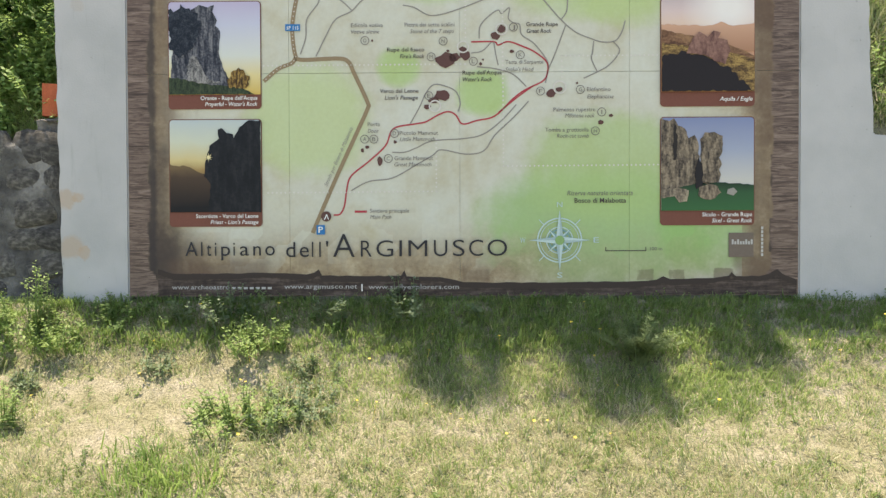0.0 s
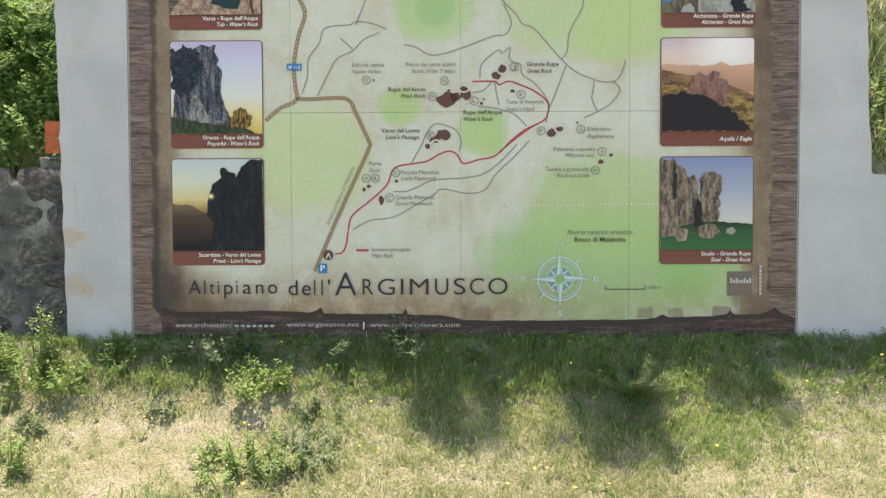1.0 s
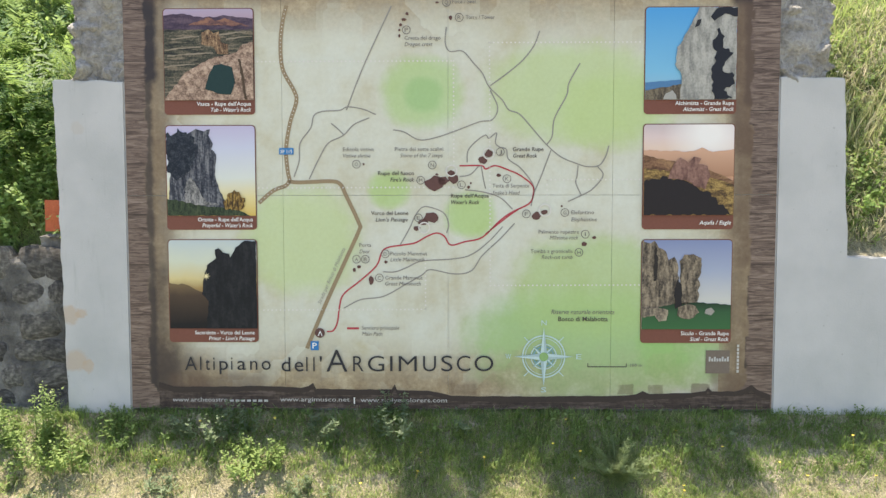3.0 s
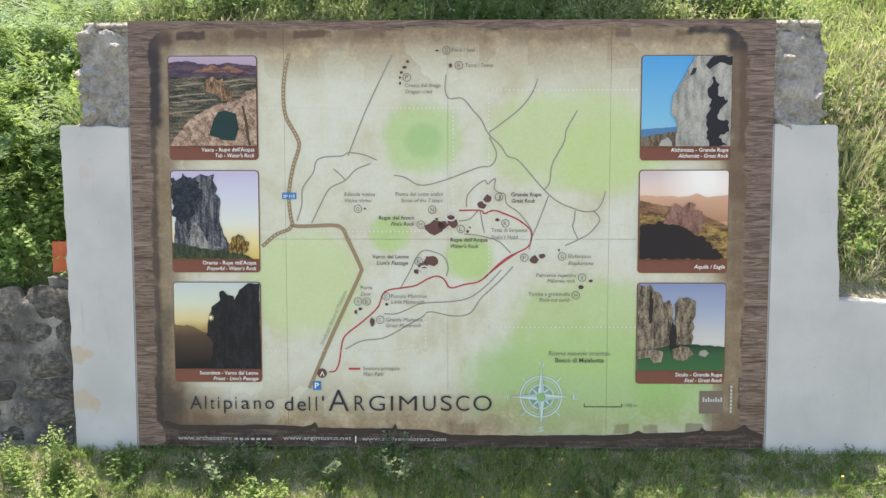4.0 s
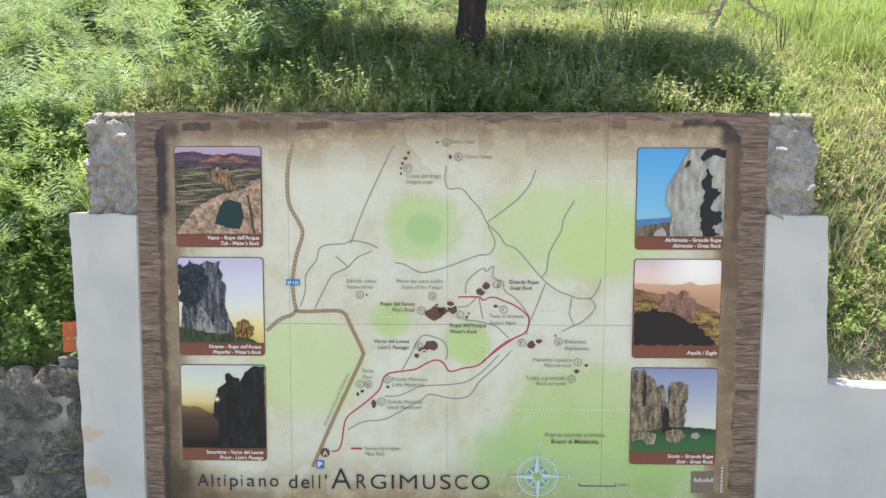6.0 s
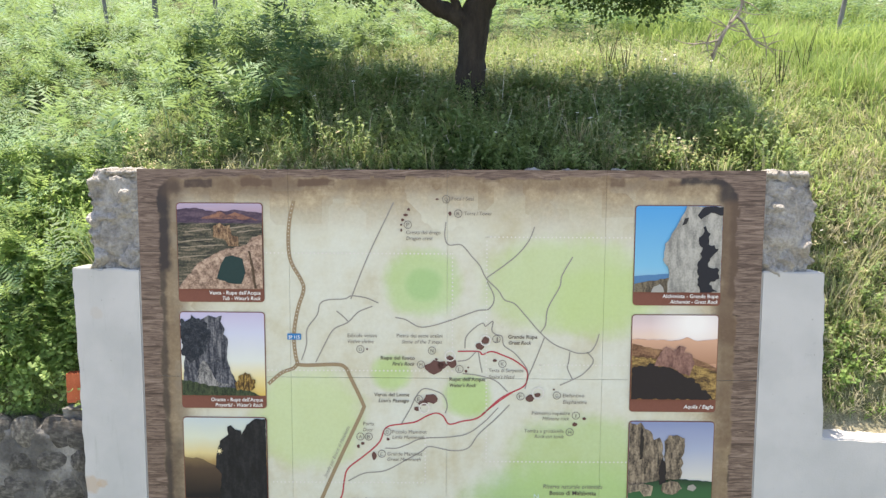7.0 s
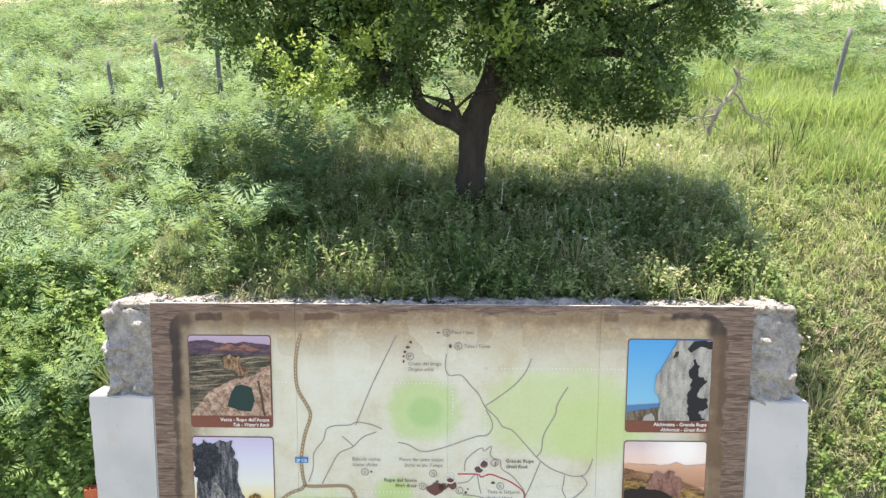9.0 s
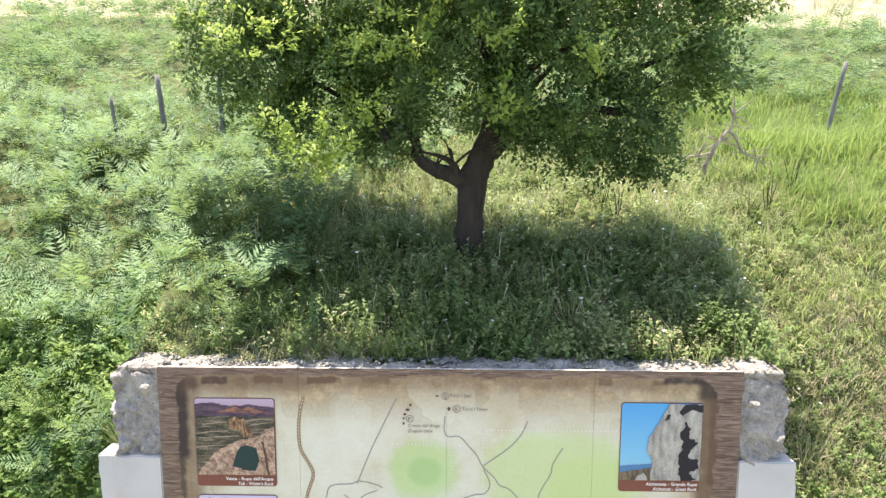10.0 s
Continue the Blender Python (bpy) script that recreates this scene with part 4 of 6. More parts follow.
ribbon("track", [(0.16, 2.30), (0.17, 2.41), (0.25, 2.50), (0.33, 2.55), (0.36, 2.52), (0.43, 2.57), (0.42, 2.48), (0.46, 2.44), (0.52, 2.42), (0.54, 2.33), (0.65, 2.25), (0.76, 2.11), (0.78, 2.03)], 0.011, ROAD_GREY)
ribbon("track", [(0.29, 2.27), (0.31, 2.15), (0.33, 2.06)], 0.011, ROAD_GREY)
ribbon("track", [(0.14, 2.05), (0.30, 2.03), (0.46, 1.98), (0.58, 1.87)], 0.011, ROAD_GREY)
ribbon("track", [(-0.46, 1.54), (-0.37, 1.70), (-0.32, 1.81), (-0.25, 1.89), (-0.15, 1.88), (-0.05, 1.83), (-0.01, 1.73), (-0.03, 1.65)], 0.011, ROAD_GREY)
ribbon("track", [(-0.62, 1.29), (-0.51, 1.29), (-0.40, 1.33), (-0.26, 1.39), (0.03, 1.41), (0.20, 1.45), (0.36, 1.57), (0.49, 1.71)], 0.011, ROAD_GREY)
ribbon("track", [(-0.99, 0.95), (-0.83, 1.03), (-0.62, 1.06), (-0.40, 1.18), (-0.26, 1.26), (-0.18, 1.31), (0.04, 1.27), (0.20, 1.30), (0.30, 1.44), (0.47, 1.60), (0.60, 1.74)], 0.011, ROAD_GREY)
ribbon("track", [(0.78, 2.03), (0.76, 1.95), (0.75, 1.90)], 0.011, ROAD_GREY)
ribbon("track", [(0.09, 2.17), (0.19, 2.19), (0.27, 2.27)], 0.011, ROAD_GREY)
ribbon("trail", [(-1.15, 0.73), (-1.09, 0.74), (-1.05, 0.82), (-1.03, 0.96), (-0.99, 1.08), (-0.83, 1.21), (-0.68, 1.35), (-0.61, 1.50), (-0.43, 1.54), (-0.32, 1.56), (-0.21, 1.62), (-0.12, 1.65), (-0.05, 1.62), (0.01, 1.54), (0.14, 1.57), (0.30, 1.61), (0.46, 1.76), (0.57, 1.84), (0.73, 1.92), (0.77, 2.00), (0.76, 2.09), (0.65, 2.18), (0.54, 2.23), (0.42, 2.27), (0.33, 2.24), (0.29, 2.27), (0.09, 2.27)], 0.0138, TRAIL_RED)
ribbon("trail", [(0.33, 1.64), (0.52, 1.79), (0.65, 1.88)], 0.011, TRAIL_RED)
ribbon("legend_line", [(-0.96, 0.76), (-0.90, 0.76), (-0.85, 0.76)], 0.02, TRAIL_RED)
# dotted sheet outlines
dotted((-1.763, 3.224), (0.014, 3.224))
dotted((0.035, 3.224), (0.038, 2.073))
dotted((-1.77, 2.069), (0.033, 2.073))
dotted((0.364, 3.387), (0.376, 1.162))
dotted((0.364, 3.387), (1.731, 3.386))
dotted((0.376, 1.162), (1.752, 1.168))
dotted((0.895, 2.14), (1.744, 2.142))
dotted((0.895, 2.14), (0.897, 1.952))
dotted((-1.738, 0.931), (-0.226, 0.939))
dotted((-0.226, 1.405), (-0.226, 0.939))
# rocks
rock_mark(-0.129, 2.111, 0.103, 0.070, 1)
rock_mark(-0.059, 2.132, 0.054, 0.043, 2)
rock_mark(0.038, 2.154, 0.049, 0.049, 3)
rock_mark(0.016, 2.197, 0.043, 0.032, 4)
rock_mark(0.305, 2.321, 0.043, 0.038, 5)
rock_mark(0.451, 2.182, 0.022, 0.016, 6)
rock_mark(0.172, 2.074, 0.016, 0.016, 7)
rock_mark(0.194, 2.111, 0.011, 0.011, 8)
rock_mark(-0.172, 1.797, 0.076, 0.054, 9)
rock_mark(-0.247, 1.753, 0.049, 0.032, 10)
rock_mark(-0.307, 1.694, 0.038, 0.022, 11)
rock_mark(-0.731, 1.211, 0.027, 0.043, 12)
rock_mark(-0.888, 1.309, 0.016, 0.022, 13)
rock_mark(-0.844, 1.337, 0.022, 0.016, 14)
rock_mark(-0.594, 1.382, 0.016, 0.016, 15)
rock_mark(0.802, 1.811, 0.049, 0.038, 16)
rock_mark(0.872, 1.844, 0.032, 0.022, 17)
rock_mark(1.032, 1.898, 0.011, 0.011, 18)
rock_mark(1.331, 1.607, 0.022, 0.016, 19)
rock_mark(1.24, 1.547, 0.027, 0.022, 20)
rock_mark(-0.389, 3.649, 0.016, 0.016, 21)
rock_mark(-0.416, 3.597, 0.022, 0.016, 22)
rock_mark(-0.448, 3.55, 0.016, 0.016, 23)
rock_mark(-0.459, 3.503, 0.011, 0.011, 24)
rock_mark(-0.459, 3.45, 0.011, 0.016, 25)
rock_mark(-0.114, 3.748, 0.016, 0.011, 26)
rock_mark(0.008, 3.612, 0.016, 0.022, 27)
rock_mark(-0.795, 2.287, 0.011, 0.011, 28)
rock_mark(0.359, 2.38, 0.038, 0.038, 29)
rock_mark(-0.118, 2.191, 0.016, 0.011, 30)
ring(0.016, 2.224, 0.049, 0.012, DOT_INK)
ring(0.877, 1.86, 0.054, 0.012, DOT_INK)
ring(-0.236, 1.699, 0.049, 0.012, DOT_INK)
ring(0.359, 2.38, 0.049, 0.012, DOT_INK)
# lettered discs
letter_disc("O", -0.86, 2.286)
letter_disc("N", -0.161, 2.277)
letter_disc("M", -0.268, 2.137)
letter_disc("L", 0.108, 2.095)
letter_disc("J", 0.465, 2.396)
letter_disc("K", 0.526, 2.15)
letter_disc("P", -0.395, 3.503)
letter_disc("Q", -0.029, 3.748)
letter_disc("R", 0.087, 3.612)
letter_disc("E", -0.29, 1.791)
letter_disc("A", -0.866, 1.408)
letter_disc("B", -0.784, 1.408)
letter_disc("D", -0.599, 1.458)
letter_disc("C", -0.655, 1.234)
letter_disc("F", 0.706, 1.827)
letter_disc("G", 1.06, 1.839)
letter_disc("I", 1.25, 1.639)
letter_disc("H", 1.193, 1.471)
# place names
lettering("Edicola votiva", -0.983, -0.698, 2.405, 0.036, SOFT_INK, board, "")
lettering("Votive shrine", -0.983, -0.73, 2.346, 0.036, SOFT_INK, board, "i")
lettering("Pietra dei sette scalini", -0.504, -0.059, 2.406, 0.036, SOFT_INK, board, "")
lettering("Stone of the 7 steps", -0.456, -0.064, 2.347, 0.036, SOFT_INK, board, "i")
lettering("Rupe del fuoco", -0.661, -0.328, 2.185, 0.036, INK, board, "b")
lettering("Fire's Rock", -0.548, -0.328, 2.126, 0.036, INK, board, "bi")
lettering("Rupe dell'Acqua", 0.011, 0.361, 1.977, 0.036, INK, board, "b")
lettering("Water's Rock", 0.012, 0.275, 1.917, 0.036, INK, board, "bi")
lettering("Grande Rupe", 0.578, 0.861, 2.402, 0.036, INK, board, "b")
lettering("Great Rock", 0.583, 0.803, 2.343, 0.036, INK, board, "bi")
lettering("Testa di Serpente", 0.393, 0.73, 2.069, 0.036, SOFT_INK, board, "")
lettering("Snake's Head", 0.393, 0.645, 2.004, 0.036, SOFT_INK, board, "i")
lettering("Cresta del drago", -0.411, -0.082, 3.413, 0.036, SOFT_INK, board, "")
lettering("Dragon crest", -0.411, -0.156, 3.356, 0.036, SOFT_INK, board, "i")
lettering("Foca / Seal", 0.024, 0.235, 3.737, 0.036, SOFT_INK, board, "")
lettering("Torre / Tower", 0.146, 0.41, 3.596, 0.036, SOFT_INK, board, "")
lettering("Varco del Leone", -0.728, -0.382, 1.818, 0.036, INK, board, "b")
lettering("Lion's Passage", -0.685, -0.387, 1.758, 0.036, INK, board, "bi")
lettering("Porta", -0.838, -0.729, 1.523, 0.036, SOFT_INK, board, "")
lettering("Door", -0.838, -0.74, 1.463, 0.036, SOFT_INK, board, "i")
lettering("Piccolo Mammut", -0.551, -0.209, 1.443, 0.036, SOFT_INK, board, "")
lettering("Little Mammoth", -0.551, -0.236, 1.388, 0.036, SOFT_INK, board, "i")
lettering("Grande Mammut", -0.6, -0.253, 1.218, 0.036, SOFT_INK, board, "")
lettering("Great Mammoth", -0.601, -0.269, 1.163, 0.036, SOFT_INK, board, "i")
lettering("Elefantino", 1.119, 1.328, 1.823, 0.036, SOFT_INK, board, "")
lettering("Elephantine", 1.119, 1.355, 1.758, 0.036, SOFT_INK, board, "i")
lettering("Palmento rupestre", 0.82, 1.191, 1.644, 0.036, SOFT_INK, board, "")
lettering("Millstone rock", 0.923, 1.186, 1.59, 0.036, SOFT_INK, board, "i")
lettering("Tomba a grotticella", 0.746, 1.134, 1.465, 0.036, SOFT_INK, board, "")
lettering("Rock-cut tomb", 0.849, 1.135, 1.41, 0.036, SOFT_INK, board, "i")
lettering("Sentiero principale", -0.821, -0.471, 0.749, 0.036, SOFT_INK, board, "")
lettering("Main Path", -0.821, -0.63, 0.693, 0.036, SOFT_INK, board, "i")
lettering("Riserva naturale orientata", 0.941, 1.525, 0.897, 0.043, SOFT_INK, board, "i")
lettering("Bosco di Malabotta", 1.007, 1.466, 0.831, 0.043, INK, board, "b")
lettering("100 m", 1.679, 1.788, 0.404, 0.030, SOFT_INK, board, "")
for words, z, height, style, spans in (("Altipiano", 0.372, 0.128, "", ((-2.487, -2.376), (-2.345, -2.332), (-2.294, -2.254), (-2.221, -2.207), (-2.163, -2.083), (-2.053, -2.039), (-1.994, -1.914), (-1.874, -1.805), (-1.765, -1.680))),
                                       ("dell'", 0.356, 0.138, "", ((-1.578, -1.494), (-1.455, -1.373), (-1.346, -1.333), (-1.279, -1.266), (-1.218, -1.199))),
                                       ("A", 0.351, 0.215, "B", ((-1.156, -0.960),)),
                                       ("RGIMUSCO", 0.354, 0.150, "B", ((-0.905, -0.808), (-0.766, -0.614), (-0.559, -0.536), (-0.478, -0.309), (-0.250, -0.130), (-0.080, 0.025), (0.065, 0.192), (0.230, 0.405)))):
    for letter, (xa, xb) in zip(words, spans):
        lettering(letter, xa, xb, z + 0.004 * (xa + 1.2), height, TITLE_INK, board, style).name = "letter"
lettering("www.argimusco.net", -1.596, -0.94, 0.07, 0.041, FAINT_INK, board, "")
lettering("www.sicilyexplorers.com", -0.836, -0.028, 0.065, 0.041, FAINT_INK, board, "")
lettering("|", -0.902, -0.891, 0.062, 0.049, PALE_INK, board, "")
lettering("SP 115", -1.56, -1.452, 2.387, 0.032, PALE_INK, board, "b")
lettering("P", -1.285, -1.244, 0.573, 0.054, PALE_INK, board, "b")

# road along the reserve
lettering("Strada per Bosco di Malabotta", -1.205, -0.635, 0.985, 0.034, ROAD_GREY, board, "i", turn=65.5)
# road number, parking and trail head signs
flat("road_sign", [[(-1.573, 2.376), (-1.44, 2.376), (-1.44, 2.436), (-1.573, 2.436)]], SIGN_BLUE, board, 3)
flat("parking_sign", [[(-1.303, 0.555), (-1.227, 0.555), (-1.227, 0.64), (-1.303, 0.64)]], SIGN_BLUE, board, 3)
trail_head = flat("trail_head_disc", [disc(-1.215, 0.718, 0.046)], ROCK_INK, board, 3)
flat("trail_head_mark", [[(-1.236, 0.690), (-1.226, 0.690), (-1.205, 0.735), (-1.213, 0.738)], [(-1.198, 0.69), (-1.19, 0.69), (-1.205, 0.73), (-1.21, 0.725)]], PALE_INK, trail_head, 4)
# scale bar
flat("scale_bar", [[(1.283, 0.398), (1.647, 0.398), (1.647, 0.406), (1.283, 0.406)], [(1.283, 0.406), (1.290, 0.406), (1.290, 0.436), (1.283, 0.436)], [(1.640, 0.406), (1.647, 0.406), (1.647, 0.436), (1.640, 0.436)]], INK, board, 2)
# printer's mark and imprint as plain bars
mark = flat("printer_mark", [[(2.379, 0.342), (2.60, 0.342), (2.60, 0.559), (2.379, 0.559)]], ink("taupe print", (0.18, 0.145, 0.12)), board, 2)
flat("mark_bar", [[(2.405 + 0.024 * i, 0.455), (2.405 + 0.024 * i + 0.017, 0.455), (2.405 + 0.024 * i + 0.017, 0.483 + (0.016 if i in (0, 2, 5, 7) else 0)), (2.405 + 0.024 * i, 0.483 + (0.016 if i in (0, 2, 5, 7) else 0))] for i in range(8)], FAINT_INK, mark, 3)
flat("imprint_bar", [[(2.664, 0.35 + 0.034 * i), (2.684, 0.35 + 0.034 * i), (2.684, 0.35 + 0.034 * i + 0.025), (2.664, 0.35 + 0.034 * i + 0.025)] for i in range(8)], FAINT_INK, board, 3)
# dark foot strip with addresses; the end of the first is overgrown and becomes bars
TORN = [(-2.74, 0.25), (-2.60, 0.205), (-2.05, 0.207), (-1.80, 0.213), (-1.40, 0.196), (-1.33, 0.212), (-1.286, 0.243), (-1.257, 0.187), (-0.88, 0.180), (-0.545, 0.183), (-0.516, 0.234), (-0.496, 0.177), (-0.20, 0.171), (0.02, 0.123), (0.59, 0.118), (1.57, 0.128), (1.74, 0.142), (1.80, 0.172), (1.86, 0.146), (2.25, 0.155), (2.38, 0.176), (2.406, 0.206), (2.446, 0.172), (2.65, 0.170), (2.74, 0.190), (2.81, 0.235), (2.86, 0.190), (2.985, 0.140)]
flat("foot_strip", [ragged(TORN + [(2.985, 0.010), (-2.74, 0.010)], 0.004, 0.07, 61)], stone_tone("charred timber print", (0.035, 0.026, 0.024), (0.065, 0.048, 0.042), (0.125, 0.095, 0.083), 5, (0.5, 1, 6)), board, 1)
flat("torn_edge", [ragged(TORN + [(x, z - 0.032 - 0.026 * abs(math.sin(2.3 * x + 0.7))) for x, z in TORN[::-1]], 0.005, 0.06, 63)], ink("scorched edge print", (0.050, 0.038, 0.034)), board, 2)
flat("address_bar", [[(-2.61 + 0.054 * i, 0.066), (-2.61 + 0.054 * i + 0.036, 0.066), (-2.61 + 0.054 * i + 0.036, 0.086), (-2.61 + 0.054 * i, 0.086)] for i in range(10, 17)], FAINT_INK, board, 4)
lettering("www.archeoastro", -2.61, -2.09, 0.066, 0.041, FAINT_INK, board)
# compass rose
CX, CZ = 0.875, 0.497
rose = ring(CX, CZ, 0.196, 0.012, COMPASS_INK, name="compass_rose", layer=2, n=40)
ring(CX, CZ, 0.172, 0.006, COMPASS_INK, rose, 2, n=40)
ring(CX, CZ, 0.118, 0.010, COMPASS_INK, rose, 2, n=36)
ring(CX, CZ, 0.095, 0.016, COMPASS_DARK, rose, 2, n=32)
for i in range(8):
    a = math.pi / 4 * i
    far, near_ = (0.275, 0.044) if i % 2 == 0 else (0.145, 0.032)
    tip = (CX + far * math.cos(a), CZ + far * math.sin(a))
    for s, mt in ((1, COMPASS_INK), (-1, COMPASS_DARK if i % 2 else ink("grey blue print", (0.36, 0.50, 0.51)))):
        flat("ray", [[(CX, CZ), (CX + near_ * math.cos(a + s * math.pi / 4), CZ + near_ * math.sin(a + s * math.pi / 4)), tip]], mt, rose, 3 if i % 2 else 4)
    if i % 2:
        u, w = Vector((math.cos(a), math.sin(a))), Vector((-math.sin(a), math.cos(a))) * 0.004
        p, q = Vector((CX, CZ)) + u * 0.2, Vector((CX, CZ)) + u * 0.26
        flat("tick", [[tuple(p - w), tuple(q - w), tuple(q + w), tuple(p + w)]], COMPASS_INK, rose, 3)
flat("compass_hub", [disc(CX, CZ, 0.042, 20)], ink("compass hub print", (0.25, 0.43, 0.17)), rose, 5)
for w, px, pz in (("N", 0, 0.295), ("E", 0.325, -0.022), ("S", 0, -0.335), ("W", -0.33, -0.022)):
    lettering(w, CX + px - 0.024, CX + px + 0.024, CZ + pz, 0.048, COMPASS_INK, rose)

# ---- plants: shared makers ----


def turned(n, lean, rng):
    """n random turns about z after a random lean of up to that many radians."""
    yaw, tip, about = rng.uniform(0, 2 * np.pi, n), lean * np.sqrt(rng.uniform(0, 1, n)), rng.uniform(0, 2 * np.pi, n)
    cy, sy, ct, st, ca, sa = np.cos(yaw), np.sin(yaw), np.cos(tip), np.sin(tip), np.cos(about), np.sin(about)
    Z = np.zeros((n, 3, 3))
    Z[:, 0, 0], Z[:, 0, 1], Z[:, 1, 0], Z[:, 1, 1], Z[:, 2, 2] = cy, -sy, sy, cy, 1
    T = np.zeros((n, 3, 3))
    u = np.stack((ca, sa, np.zeros(n)), -1)
    K = np.zeros((n, 3, 3))
    K[:, 0, 2], K[:, 1, 2], K[:, 2, 0], K[:, 2, 1] = u[:, 1], -u[:, 0], -u[:, 1], u[:, 0]
    T = np.eye(3)[None] + st[:, None, None] * K + (1 - ct)[:, None, None] * (K @ K)
    return T @ Z


def spread(name, kinds, places, sizes, lean, mat, seed, middles=None):
    """Many copies of plant shapes (co, triangles) joined into one mesh; with middles, leaves shade as part of the round mass about each middle."""
    rng = np.random.default_rng(seed)
    pick = rng.integers(0, len(kinds), len(places))
    cos, fs, base, away = [], [], 0, []
    for k, (co, tri) in enumerate(kinds):
        p, s = places[pick == k], sizes[pick == k]
        if not len(p):
            continue
        allco = np.einsum("nij,vj->nvi", turned(len(p), lean, rng), co) * s[:, None, None] + p[:, None, :]
        cos.append(allco.reshape(-1, 3))
        if middles is not None:
            mass, own = allco - middles[pick == k][:, None, :], allco - p[:, None, :]
            mass, own = (q / np.maximum(np.linalg.norm(q, axis=2), 1e-6)[:, :, None] for q in (mass, own))
            away.append((0.6 * mass + 0.7 * own).reshape(-1, 3))
        fs.append((tri[None] + (np.arange(len(p)) * len(co))[:, None, None] + base).reshape(-1, 3))
        base += allco.shape[0] * allco.shape[1]
    co, tri = np.concatenate(cos), np.concatenate(fs)
    if middles is None:
        return linked(name, mesh_of(name, co, tri), mat)
    away = np.concatenate(away)
    normal = np.cross(co[tri[:, 1]] - co[tri[:, 0]], co[tri[:, 2]] - co[tri[:, 0]])
    normal /= np.maximum(np.linalg.norm(normal, axis=1), 1e-9)[:, None]
    wrong = (normal * away[tri[:, 0]]).sum(1) < 0
    tri[wrong] = tri[wrong][:, ::-1]
    normal[wrong] *= -1
    soft = away.copy()
    for c in range(3):
        soft[tri[:, c]] = 0.6 * away[tri[:, c]] + 0.6 * normal
    soft /= np.maximum(np.linalg.norm(soft, axis=1), 1e-9)[:, None]
    ob = linked(name, mesh_of(name, co, tri), mat, smooth=True)
    ob.data.normals_split_custom_set_from_vertices(soft.tolist())
    return ob


class Shape:
    """Collects triangles."""
    def __init__(self):
        self.co, self.tri = [], []

    def fan(self, pts):
        b = len(self.co)
        self.co += [tuple(p) for p in pts]
        self.tri += [(b, b + i, b + i + 1) for i in range(1, len(pts) - 1)]

    def strip(self, left, right):
        b = len(self.co)
        for l, r in zip(left, right):
            self.co += [tuple(l), tuple(r)]
        for i in range(len(left) - 1):
            self.tri += [(b + 2 * i, b + 2 * i + 1, b + 2 * i + 3), (b + 2 * i, b + 2 * i + 3, b + 2 * i + 2)]

    def done(self):
        return np.array(self.co, np.float64), np.array(self.tri, np.int32)


def fern_shape(seed, blades=5, pairs=12, lobes=1, stalk=0.45, length=0.5):
    """A bracken plant: a stalk with arching triangular fronds of toothed leaflets."""
    rnd, sh = random.Random(seed), Shape()
    top = Vector((rnd.uniform(-0.05, 0.05), rnd.uniform(-0.05, 0.05), stalk))
    w = Vector((0.006, 0, 0))
    sh.strip([-w, top - w * 0.6], [w, top + w * 0.6])
    for b in range(blades):
        yaw = 2 * math.pi * b / blades + rnd.uniform(-0.4, 0.4)
        out, side = Vector((math.cos(yaw), math.sin(yaw), 0)), Vector((-math.sin(yaw), math.cos(yaw), 0))
        ln, rise = length * rnd.uniform(0.7, 1.2), rnd.uniform(1.1, 2.3)
        spine = lambda t: top + out * (ln * t) + Vector((0, 0, ln * (rise * t - 0.95 * t * t)))
        for i in range(pairs):
            t = 0.10 + 0.88 * (i + rnd.uniform(-0.2, 0.2)) / pairs
            p, ahead = spine(t), (spine(t + 0.05) - spine(t)).normalized()
            reach = 0.46 * ln * (1 - t) ** 0.85 + 0.02
            wide = ln * (0.07 if lobes > 1 else 0.038) * (1.25 - t) * rnd.uniform(0.8, 1.2)
            for s in (-1, 1):
                way = (side * s + ahead * 0.45 + Vector((0, 0, rnd.uniform(-0.3, 0.25)))).normalized()
                fwd = ahead * wide
                if lobes <= 1:
                    sh.fan([p, p + way * reach * 0.45 - fwd, p + way * reach, p + way * reach * 0.45 + fwd])
                    continue
                for j in range(lobes):
                    u, v = j / lobes, (j + 1.15) / lobes
                    k = 1.25 * (1 - 0.75 * u)
                    a, c = p + way * reach * u, p + way * reach * min(v, 1)
                    dip = Vector((0, 0, -0.012 * u))
                    sh.fan([a, a + (c - a) * 0.75 + fwd * k + dip, c])
                    sh.fan([a, c, a + (c - a) * 0.75 - fwd * k + dip])
    return sh.done()


def herb_shape(seed, leaves=30, height=0.35, leaf=0.055, slim=0.38, stems=4):
    """A leafy weed: a few stems set with pointed leaves."""
    rnd, sh = random.Random(seed), Shape()
    for s in range(stems):
        a = rnd.uniform(0, 2 * math.pi)
        tip = Vector((0.32 * height * math.cos(a), 0.32 * height * math.sin(a), height * rnd.uniform(0.65, 1.0)))
        w = Vector((0.003, 0, 0))
        sh.strip([-w, tip - w * 0.5], [w, tip + w * 0.5])
        for i in range(leaves // stems):
            t = rnd.uniform(0.15, 1.0)
            p = tip * t
            b = rnd.uniform(0, 2 * math.pi)
            way = Vector((math.cos(b), math.sin(b), rnd.uniform(-0.1, 0.75))).normalized()
            side = way.cross(Vector((0, 0, 1))).normalized() * leaf * slim * rnd.uniform(0.8, 1.2)
            ln = leaf * rnd.uniform(0.7, 1.5) * (1.25 - 0.5 * t)
            sh.fan([p, p + way * ln * 0.45 - side, p + way * ln, p + way * ln * 0.45 + side])
    return sh.done()


